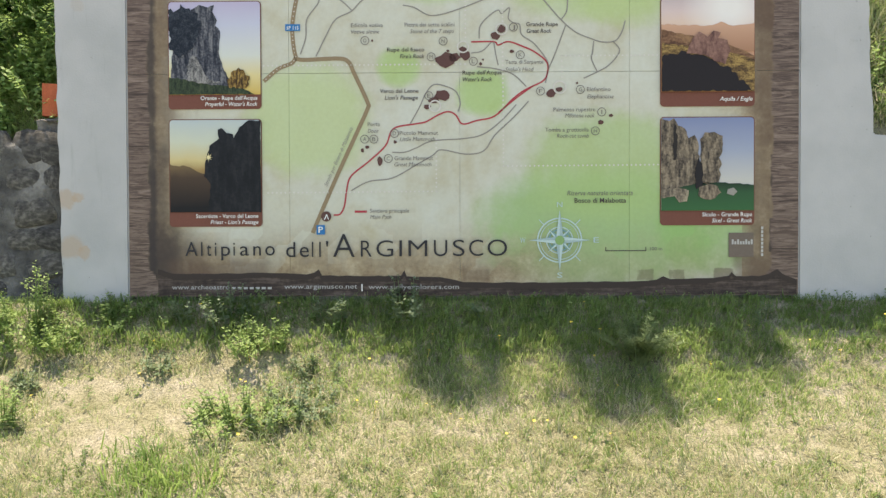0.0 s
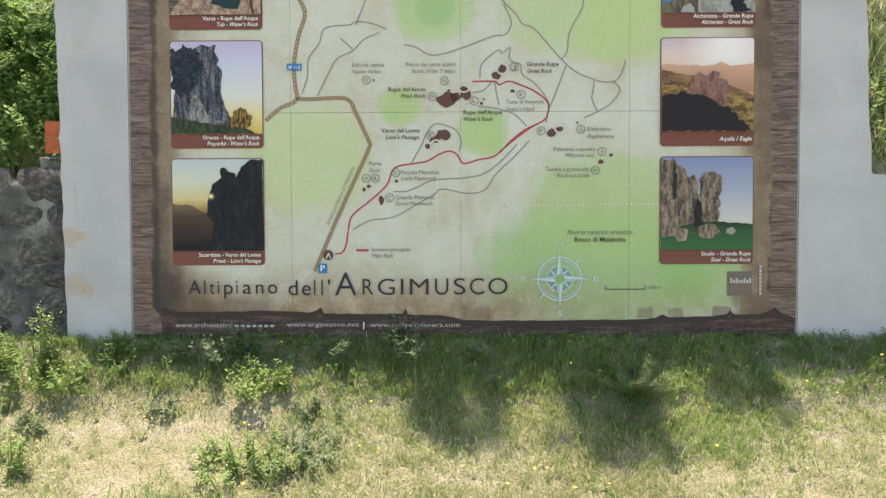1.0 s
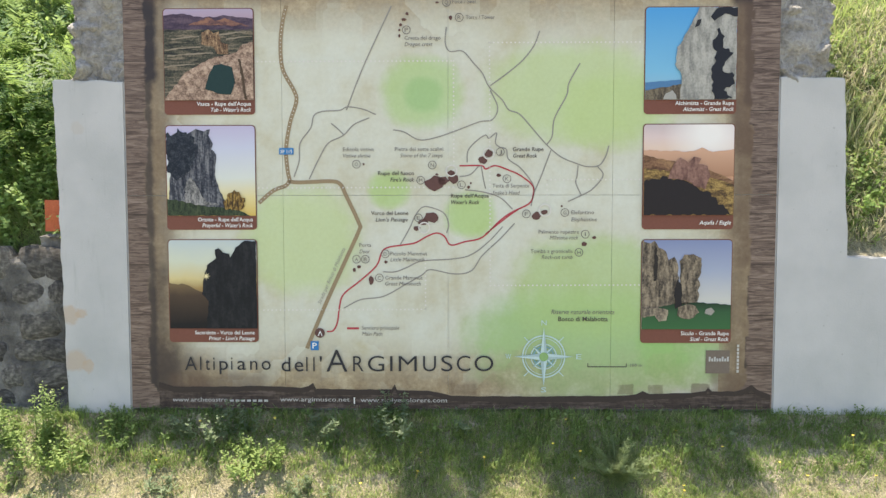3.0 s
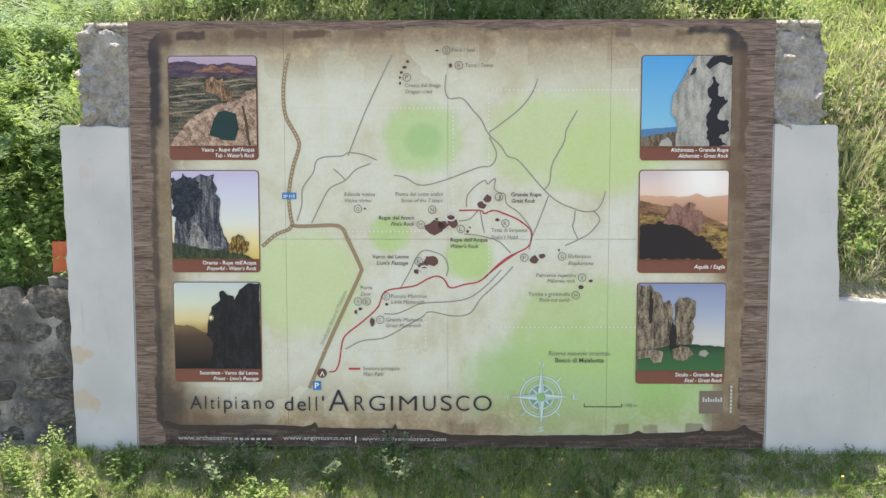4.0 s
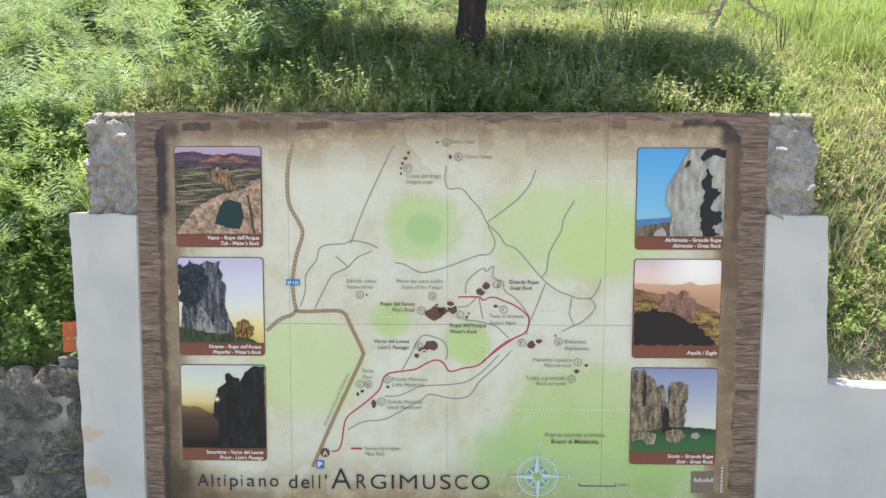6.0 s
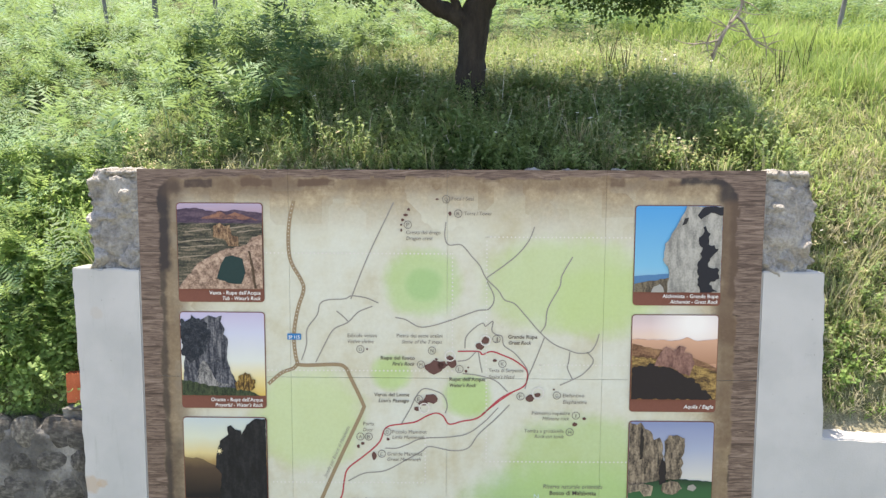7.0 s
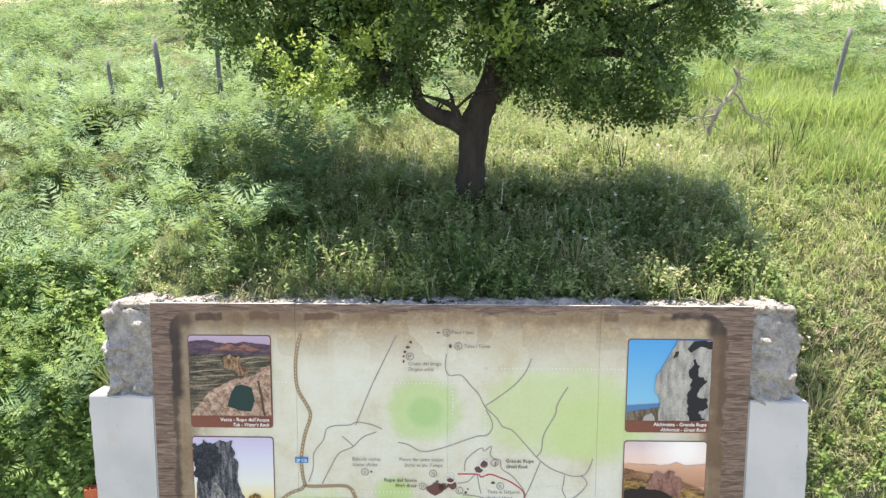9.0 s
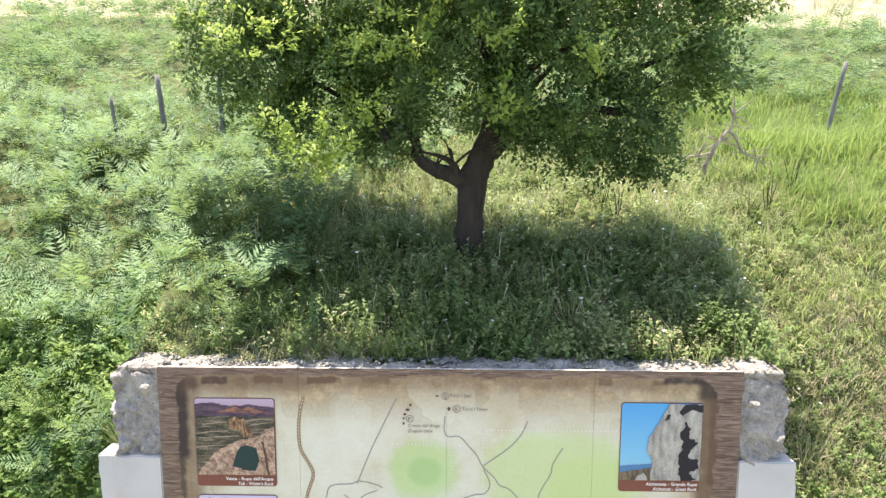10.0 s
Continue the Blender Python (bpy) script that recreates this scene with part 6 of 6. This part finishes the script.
stuff(spread("straw", FLAT_TUFTS + TUFTS[:2], p, sizes(p, 0.5, 1.1, 12), 0.8, STRAW, 12), "dry straw and mown grass in front of the wall", "dry grass")
p = places(4600, -1.4, 3.4, -1.25, -0.02, 155, lush_zone)
stuff(spread("bright_grass", TUFTS, p, sizes(p, 0.5, 1.0, 55), 0.5, GRASS, 55), "dense green sward in front of the board", "grass")
# plants at the foot take the darker green, deepening the wall's shade
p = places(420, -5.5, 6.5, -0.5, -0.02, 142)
stuff(spread("weeds", HERBS, p, sizes(p, 0.22, 0.5, 42), 0.8, SHADE_TONED_GRASS, 42), "leafy weeds along the foot of the board, toned down for shade", "weeds")
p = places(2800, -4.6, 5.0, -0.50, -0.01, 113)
stuff(spread("meadow_grass", TUFTS, p, sizes(p, 0.5, 1.1, 13), 0.4, SHADE_TONED_GRASS, 13), "grass along the foot of the board, toned down for shade", "grass")
p = places(3600, -6.5, 6.5, -3.6, -0.05, 114, lambda x, y: np.clip(0.25 + 0.75 * waves(2.3 * x, 2.1 * y, 8) + 0.5 * smooth_step(-0.6, -0.1, y), 0, 1))
stuff(spread("weeds", HERBS, p, sizes(p, 0.14, 0.36, 14), 0.9, WEED, 14), "small ground weeds in front of the wall", "weeds")


p = places(420, -2.7, -1.3, -2.4, -1.5, 115, lambda x, y: np.exp(-((x + 2.0) / 0.3) ** 2 - ((y + 1.95) / 0.22) ** 2))
stuff(spread("bright_grass", TUFTS, p, sizes(p, 0.9, 1.8, 15), 0.4, LUSH, 15), "patch of fresh bright grass in the meadow", "grass")


def flower_shape(seed):
    """A small open flower on a thin stalk."""
    rnd, sh = random.Random(seed), Shape()
    h = rnd.uniform(0.08, 0.16)
    sh.strip([(-0.0015, 0, 0), (-0.001, 0, h)], [(0.0015, 0, 0), (0.001, 0, h)])
    for i in range(5):
        a = 2 * math.pi * i / 5
        o, d = Vector((math.cos(a), math.sin(a), 0.25)), Vector((-math.sin(a), math.cos(a), 0))
        c = Vector((0, 0, h))
        sh.fan([c, c + o * 0.008 - d * 0.005, c + o * 0.014, c + o * 0.008 + d * 0.005])
    return sh.done()


FLOWERS = [flower_shape(k) for k in range(4)]
WHITE_PETAL, YELLOW_PETAL = surface("white petal", [(0.3, (0.70, 0.70, 0.66)), (0.7, (0.82, 0.82, 0.78))], 20, 0.6, 80, 0.0), surface("yellow petal", [(0.3, (0.65, 0.50, 0.05)), (0.7, (0.80, 0.64, 0.10))], 20, 0.6, 80, 0.0)
p = places(46, -3.6, 4.0, -1.6, -0.1, 161)
stuff(spread("wildflowers", FLOWERS, p, sizes(p, 0.7, 1.2, 61), 0.4, YELLOW_PETAL, 61), "tiny yellow flowers in the grass before the wall", "wildflowers")
p = places(130, -2.8, 4.5, 1.0, 4.0, 162, clear_of_wall, 0.16)
stuff(spread("wildflowers", FLOWERS, p, sizes(p, 1.2, 2.2, 62), 0.4, WHITE_PETAL, 62), "small white flowers among the weeds under the tree", "wildflowers")


def rubble():
    """Loose crumbs of mortar along the wall top."""
    rng, sh = np.random.default_rng(19), Shape()
    kinds = []
    for k in range(5):
        bm = bmesh.new()
        bmesh.ops.create_icosphere(bm, subdivisions=1, radius=1)
        co = np.array([tuple(v.co * (1 + 0.5 * noise.noise(v.co * 1.5 + Vector((k * 4, 0, 0))))) for v in bm.verts]) * (1, 1, 0.6)
        kinds.append((co, np.array([[v.index for v in f.verts] for f in bm.faces], np.int32)))
        bm.free()
    n = 420
    x, y = rng.uniform(-3.4, 3.4, n), rng.uniform(0.12, 0.50, n)
    at = np.array([tuple(WALL @ Vector((a, b, 4.0 + 0.02 * rng.uniform()))) for a, b in zip(x, y)])
    ob = spread("rubble", kinds, at, rng.uniform(0.008, 0.035, n) , 1.0, CONCRETE, 19)
    return stuff(ob, "loose mortar crumbs along the wall top", "rubble")


rubble()

# thin grass fading out over the open slope
p = places(3200, -14, 14, -13, -3.9, 116, lambda x, y: np.exp(-((np.abs(x) / 9) ** 4)) * smooth_step(-13, -5, y))
stuff(spread("meadow_grass", TUFTS + FLAT_TUFTS, p, sizes(p, 0.7, 1.5, 16), 0.6, GRASS, 16), "thin meadow grass on the open slope", "grass")


# ---- single plants in front ----
def weed_bush(x, y, height, width, n, slim, seed, mat, label):
    """A bushy weed of several leafy stems."""
    z = float(ground_z(x, y))
    bush = empty("weed_bush", Matrix.Translation((x, y, z)))
    tagged(bush, label, "weed", "weeds before the wall")
    rnd = random.Random(seed)
    for i in range(n):
        a, r = rnd.uniform(0, 2 * math.pi), width * math.sqrt(rnd.random()) * 0.55
        h = height * rnd.uniform(0.55, 1.05) * (1.1 - 0.7 * r / max(width, 0.01))
        foot, tip = Vector((r * 0.7 * math.cos(a), r * 0.7 * math.sin(a), -0.03)), Vector((r * math.cos(a), r * math.sin(a), h))
        stem = part("stem", tube([foot, (foot + tip) / 2 + Vector((0, 0, 0.05 * h)), tip], (0.006, 0.004, 0.002), 5, 0.05, seed + i, 3), mat, bush)
        sh = Shape()
        for k in range(int(62 * max(0.6, h / 0.35))):
            t = rnd.uniform(0.12, 1.02)
            p = foot + (tip - foot) * t + Vector((rnd.gauss(0, 0.022), rnd.gauss(0, 0.022), rnd.gauss(0, 0.012)))
            b = rnd.uniform(0, 2 * math.pi)
            way = Vector((math.cos(b), math.sin(b), rnd.uniform(-0.15, 0.7))).normalized()
            ln = rnd.uniform(0.025, 0.062) * (1.25 - 0.6 * t)
            side = way.cross(Vector((0, 0, 1))).normalized() * ln * slim
            sh.fan([p, p + way * ln * 0.4 - side, p + way * ln, p + way * ln * 0.4 + side])
        co, tri = sh.done()
        linked("leaves", mesh_of("leaves", co, tri), mat, stem)
    return bush


GREY_WEED = foliage("grey green weed", (0.08, 0.13, 0.075), (0.24, 0.32, 0.20), glow=0.42)
BRIGHT_WEED = foliage("bright green weed", (0.12, 0.215, 0.06), (0.34, 0.46, 0.17), (0.36, 0.33, 0.15), 0.12, glow=0.45)
for args in ((-3.78, -0.34, 0.62, 0.75, 18, 0.26, 201, BRIGHT_WEED, "tall leafy weed at the foot of the old wall"), (-3.42, -0.42, 0.34, 0.45, 9, 0.26, 202, BRIGHT_WEED, "tall leafy weed at the foot of the old wall"), (-3.95, -0.75, 0.42, 0.5, 10, 0.26, 217, BRIGHT_WEED, "leafy weed before the old wall"),
             (-2.98, -0.26, 0.30, 0.4, 8, 0.3, 203, BRIGHT_WEED, "small leafy weed in dry grass"), (-1.72, -0.46, 0.28, 0.6, 18, 0.26, 204, BRIGHT_WEED, "low green weed at the edge of the shade"), (-1.62, -1.22, 0.30, 0.8, 30, 0.24, 205, BRIGHT_WEED, "spreading green weed in dry grass"), (-1.30, -1.10, 0.22, 0.7, 22, 0.24, 218, GREY_WEED, "spreading grey-green weed in dry grass"),
             (-2.55, -0.62, 0.15, 0.4, 9, 0.22, 206, GREY_WEED, "small grey-green weed in dry grass"), (-1.20, -0.66, 0.15, 0.4, 9, 0.22, 207, GREY_WEED, "small grey-green weed in dry grass"), (-3.42, -1.30, 0.38, 0.4, 12, 0.28, 208, BRIGHT_WEED, "bright green weed clump"), (-3.45, -0.80, 0.14, 0.4, 8, 0.22, 219, GREY_WEED, "small grey-green weed in dry grass"),
             (-1.98, -0.2, 0.32, 0.6, 14, 0.3, 209, GREY_WEED, "broad-leaved grey-green weed under the board"), (-0.48, -0.16, 0.32, 0.6, 14, 0.3, 210, GREY_WEED, "broad-leaved grey-green weed under the board"), (-1.1, -0.18, 0.2, 0.4, 8, 0.3, 211, GREY_WEED, "low weed under the board"), (-2.35, -0.17, 0.22, 0.5, 9, 0.3, 220, GREY_WEED, "low weed under the board"),
             (0.25, -0.13, 0.13, 0.4, 6, 0.3, 212, GREY_WEED, "low weed under the board"), (2.55, -0.2, 0.2, 0.3, 5, 0.2, 213, GREY_WEED, "low weed under the board"), (3.55, -1.65, 0.16, 0.5, 10, 0.24, 216, BRIGHT_WEED, "low green weed in dry grass")):
    weed_bush(*args)


def fennel_bush(x, y):
    """A feathery bush half in the shade of the board."""
    z = float(ground_z(x, y))
    bush = empty("feathery_bush", Matrix.Translation((x, y, z)))
    tagged(bush, "feathery green bush growing before the map board", "bush")
    rnd = random.Random(77)
    for i in range(38):
        a, r = rnd.uniform(0, 2 * math.pi), 0.40 * math.sqrt(rnd.random())
        tip = Vector((r * math.cos(a), r * math.sin(a), 0.40 - 0.35 * r + rnd.uniform(-0.10, 0.05)))
        stem = part("stem", tube([(0.2 * tip.x, 0.2 * tip.y, -0.03), tip * 0.55 + Vector((0, 0, 0.05)), tip], (0.006, 0.004, 0.002), 5, 0.05, i, 3), BUSH_GREEN, bush)
        sh = Shape()
        for k in range(16):
            t = 0.25 + 0.75 * k / 15
            p = tip * t
            for s in range(5):
                b = rnd.uniform(0, 2 * math.pi)
                way = Vector((math.cos(b), math.sin(b), rnd.uniform(-0.2, 0.6))).normalized()
                ln = 0.10 * (1.2 - 0.6 * t) * rnd.uniform(0.7, 1.2)
                side = way.cross(Vector((0, 0, 1))).normalized() * 0.0045
                sh.fan([p - side, p + way * ln, p + side])
        co, tri = sh.done()
        linked("leaves", mesh_of("leaves", co, tri), BUSH_GREEN, stem)
    return bush


fennel_bush(1.45, -0.55)
for args in ((-1.62, 1.3, 0.75, 0.45, 8, 0.2, 231, BRACKEN, "tall feathery weed behind the wall top"), (0.42, 1.2, 0.4, 0.25, 5, 0.25, 232, GREY_WEED, "pale upright weed behind the wall top"), (2.95, 1.55, 0.5, 0.5, 9, 0.25, 233, BRIGHT_WEED, "bright weed behind the wall top"), (-2.55, 1.25, 0.35, 0.6, 9, 0.25, 234, BRIGHT_WEED, "low weed behind the wall top"),
             (-0.55, 1.15, 0.25, 0.5, 8, 0.25, 235, WEED, "low weed behind the wall top"), (1.4, 1.2, 0.28, 0.5, 8, 0.25, 236, WEED, "low weed behind the wall top"), (2.2, 1.15, 0.25, 0.5, 8, 0.25, 237, WEED, "low weed behind the wall top"), (3.4, 1.4, 0.35, 0.4, 7, 0.25, 238, BRIGHT_WEED, "bright weed behind the wall top")):
    weed_bush(*args)


# ---- fence posts, dead branches, brick ----
def fence_post(x, y, top, lean_x, r, seed):
    z = float(ground_z(x, y))
    h = top - z
    ob = part("fence_post", tube([(0, 0, -0.25), (lean_x * 0.4, 0, h * 0.45), (lean_x, 0, h)], (r, r * 0.95, r * 0.85), 8, 0.12, seed, 4), POST, smooth=True)
    ob.location = (x, y, z)
    return tagged(ob, "weathered grey wooden fence post standing in bracken", "fence post", "fence posts on the hillside")


for i, a in enumerate(((-5.12, 6.44, 6.72, -0.05, 0.05), (-5.84, 6.12, 6.36, -0.04, 0.035), (-6.95, 6.57, 6.18, -0.04, 0.035), (-4.15, 6.6, 6.75, 0.0, 0.045), (-3.0, 6.9, 6.4, 0.02, 0.04), (7.05, 7.35, 6.95, 0.20, 0.046), (-8.4, 6.7, 6.1, 0.0, 0.04))):
    fence_post(*a, 60 + i)


def dead_branch(x, y):
    z = float(ground_z(x, y))
    ob = empty("dead_branch", Matrix.Translation((x, y, z)))
    tagged(ob, "bare grey dead branch standing in tall grass", "dead branch")
    for i, (path, r) in enumerate(((((0, 0, -0.1), (0.05, 0, 0.45), (0.22, 0.02, 0.8), (0.40, 0.02, 1.05), (0.42, 0.02, 1.28)), (0.03, 0.024, 0.014)), (((0.34, 0.02, 0.98), (0.48, 0, 0.85), (0.62, -0.02, 0.62), (0.85, -0.04, 0.50), (1.0, -0.04, 0.38)), (0.022, 0.016, 0.006)), (((0.14, 0.0, 0.62), (-0.1, 0, 0.56), (-0.4, 0, 0.55), (-0.62, 0.02, 0.62)), (0.016, 0.012, 0.005)), (((0.41, 0.02, 1.2), (0.55, 0.02, 1.16), (0.72, 0.03, 1.05)), (0.014, 0.01, 0.004)), (((0.1, 0, 0.5), (0.2, 0, 0.75), (0.36, 0, 0.98)), (0.018, 0.014, 0.01)), (((0.42, 0.02, 1.22), (0.36, 0.03, 1.3), (0.33, 0.03, 1.36)), (0.03, 0.025, 0.015)))):
        part("branch", tube(path, r, 6, 0.15, 90 + i, 4), DEADWOOD, ob, smooth=True)
    rnd = random.Random(41)
    for i in range(44):
        p = Vector(rnd.choice(((0.22, 0.02, 0.8), (0.40, 0.02, 1.05), (0.42, 0.02, 1.25), (0.62, -0.02, 0.62), (-0.1, 0, 0.56), (0.85, -0.04, 0.5), (0.05, 0, 0.45))))
        q = p + Vector((rnd.uniform(-0.45, 0.5), rnd.uniform(-0.1, 0.1), rnd.uniform(-0.25, 0.4)))
        part("twig", tube([p, (p + q) / 2 + Vector((0, 0, rnd.uniform(-0.06, 0.08))), q], (0.012, 0.009, 0.004), 4, 0.1, i, 3), DEADWOOD, ob)


dead_branch(4.2, 5.6)


def dry_weed(x, y, height, seed):
    z = float(ground_z(x, y))
    ob = empty("dry_weed", Matrix.Translation((x, y, z)))
    tagged(ob, "dead brown weed stalk standing in grass", "dry weed", "dead stalks on the bank")
    rnd = random.Random(seed)
    for i in range(5):
        tip = Vector((rnd.uniform(-0.2, 0.2), rnd.uniform(-0.1, 0.1), height * rnd.uniform(0.6, 1.0)))
        part("stalk", tube([(0, 0, -0.05), tip * 0.5 + Vector((rnd.uniform(-0.03, 0.03), 0, 0)), tip], (0.008, 0.006, 0.003), 5, 0.1, seed + i, 3), BARK, ob)


for i, a in enumerate(((2.12, 3.65, 0.75), (2.3, 3.5, 0.55), (4.9, 4.6, 0.8), (5.5, 5.2, 0.9), (4.5, 4.4, 0.6))):
    dry_weed(*a, 300 + 10 * i)


def hollow_brick(m):
    """A fired clay building block, its cells open at the top."""
    bm = bmesh.new()
    w, d, h, t, nx, ny = 0.20, 0.12, 0.30, 0.010, 4, 2
    for i in range(nx + 1):
        x = i * (w - t) / nx
        box(bm, x, x + t, 0, d, 0, h)
    for j in range(ny + 1):
        y = j * (d - t) / ny
        for i in range(nx):
            x = i * (w - t) / nx
            box(bm, x + t, x + (w - t) / nx, y, y + t, 0, h - 0.001)
    ob = part("hollow_brick", bm, CLAY)
    ob.matrix_basis = m
    return tagged(ob, "orange hollow clay brick on the old wall", "brick")


hollow_brick(WALL @ pose(-3.872, 0.16, 1.665, 0, 0, 14))
ob = rough_block("rubble_heap", -3.90, -3.60, 0.13, 0.44, 1.2, 1.665, 0.05, 0.06, MORTAR, seed=21.0)
wall_piece(ob, "crumbling mortar heaped on the old wall")


# ---- stones of the old wall ----
def stones():
    wall = bpy.data.objects["wall_old"]
    rnd = random.Random(31)
    shapes = []
    for k in range(8):
        bm = bmesh.new()
        bmesh.ops.create_icosphere(bm, subdivisions=2, radius=1)
        for v in bm.verts:
            q = v.co * 1.0
            v.co = Vector((math.copysign(abs(q.x) ** 0.6, q.x), math.copysign(abs(q.y) ** 0.7, q.y), math.copysign(abs(q.z) ** 0.6, q.z)))
            v.co += v.co.normalized() * 0.16 * noise.noise(v.co * 1.7 + Vector((k * 5, 0, 0)))
        me = bpy.data.meshes.new("stone")
        bm.to_mesh(me)
        bm.free()
        me.materials.append(RUBBLE)
        me.shade_smooth()
        shapes.append(me)
    z = 0.0
    while z < 1.40:
        row = rnd.uniform(0.16, 0.36)
        x = -6.6 + rnd.uniform(0, 0.2)
        while x < -3.72:
            w = rnd.uniform(0.18, 0.6)
            ob = new("stone", rnd.choice(shapes))
            ob.parent = wall
            ob.location = (min(x + w / 2, -3.74), 0.158 + rnd.uniform(-0.012, 0.015), z + row / 2)
            ob.scale = (w * 0.52, 0.085, row * 0.52)
            ob.rotation_euler = (0, rnd.uniform(-0.3, 0.3), 0)
            x += w + 0.015
        z += row


stones()
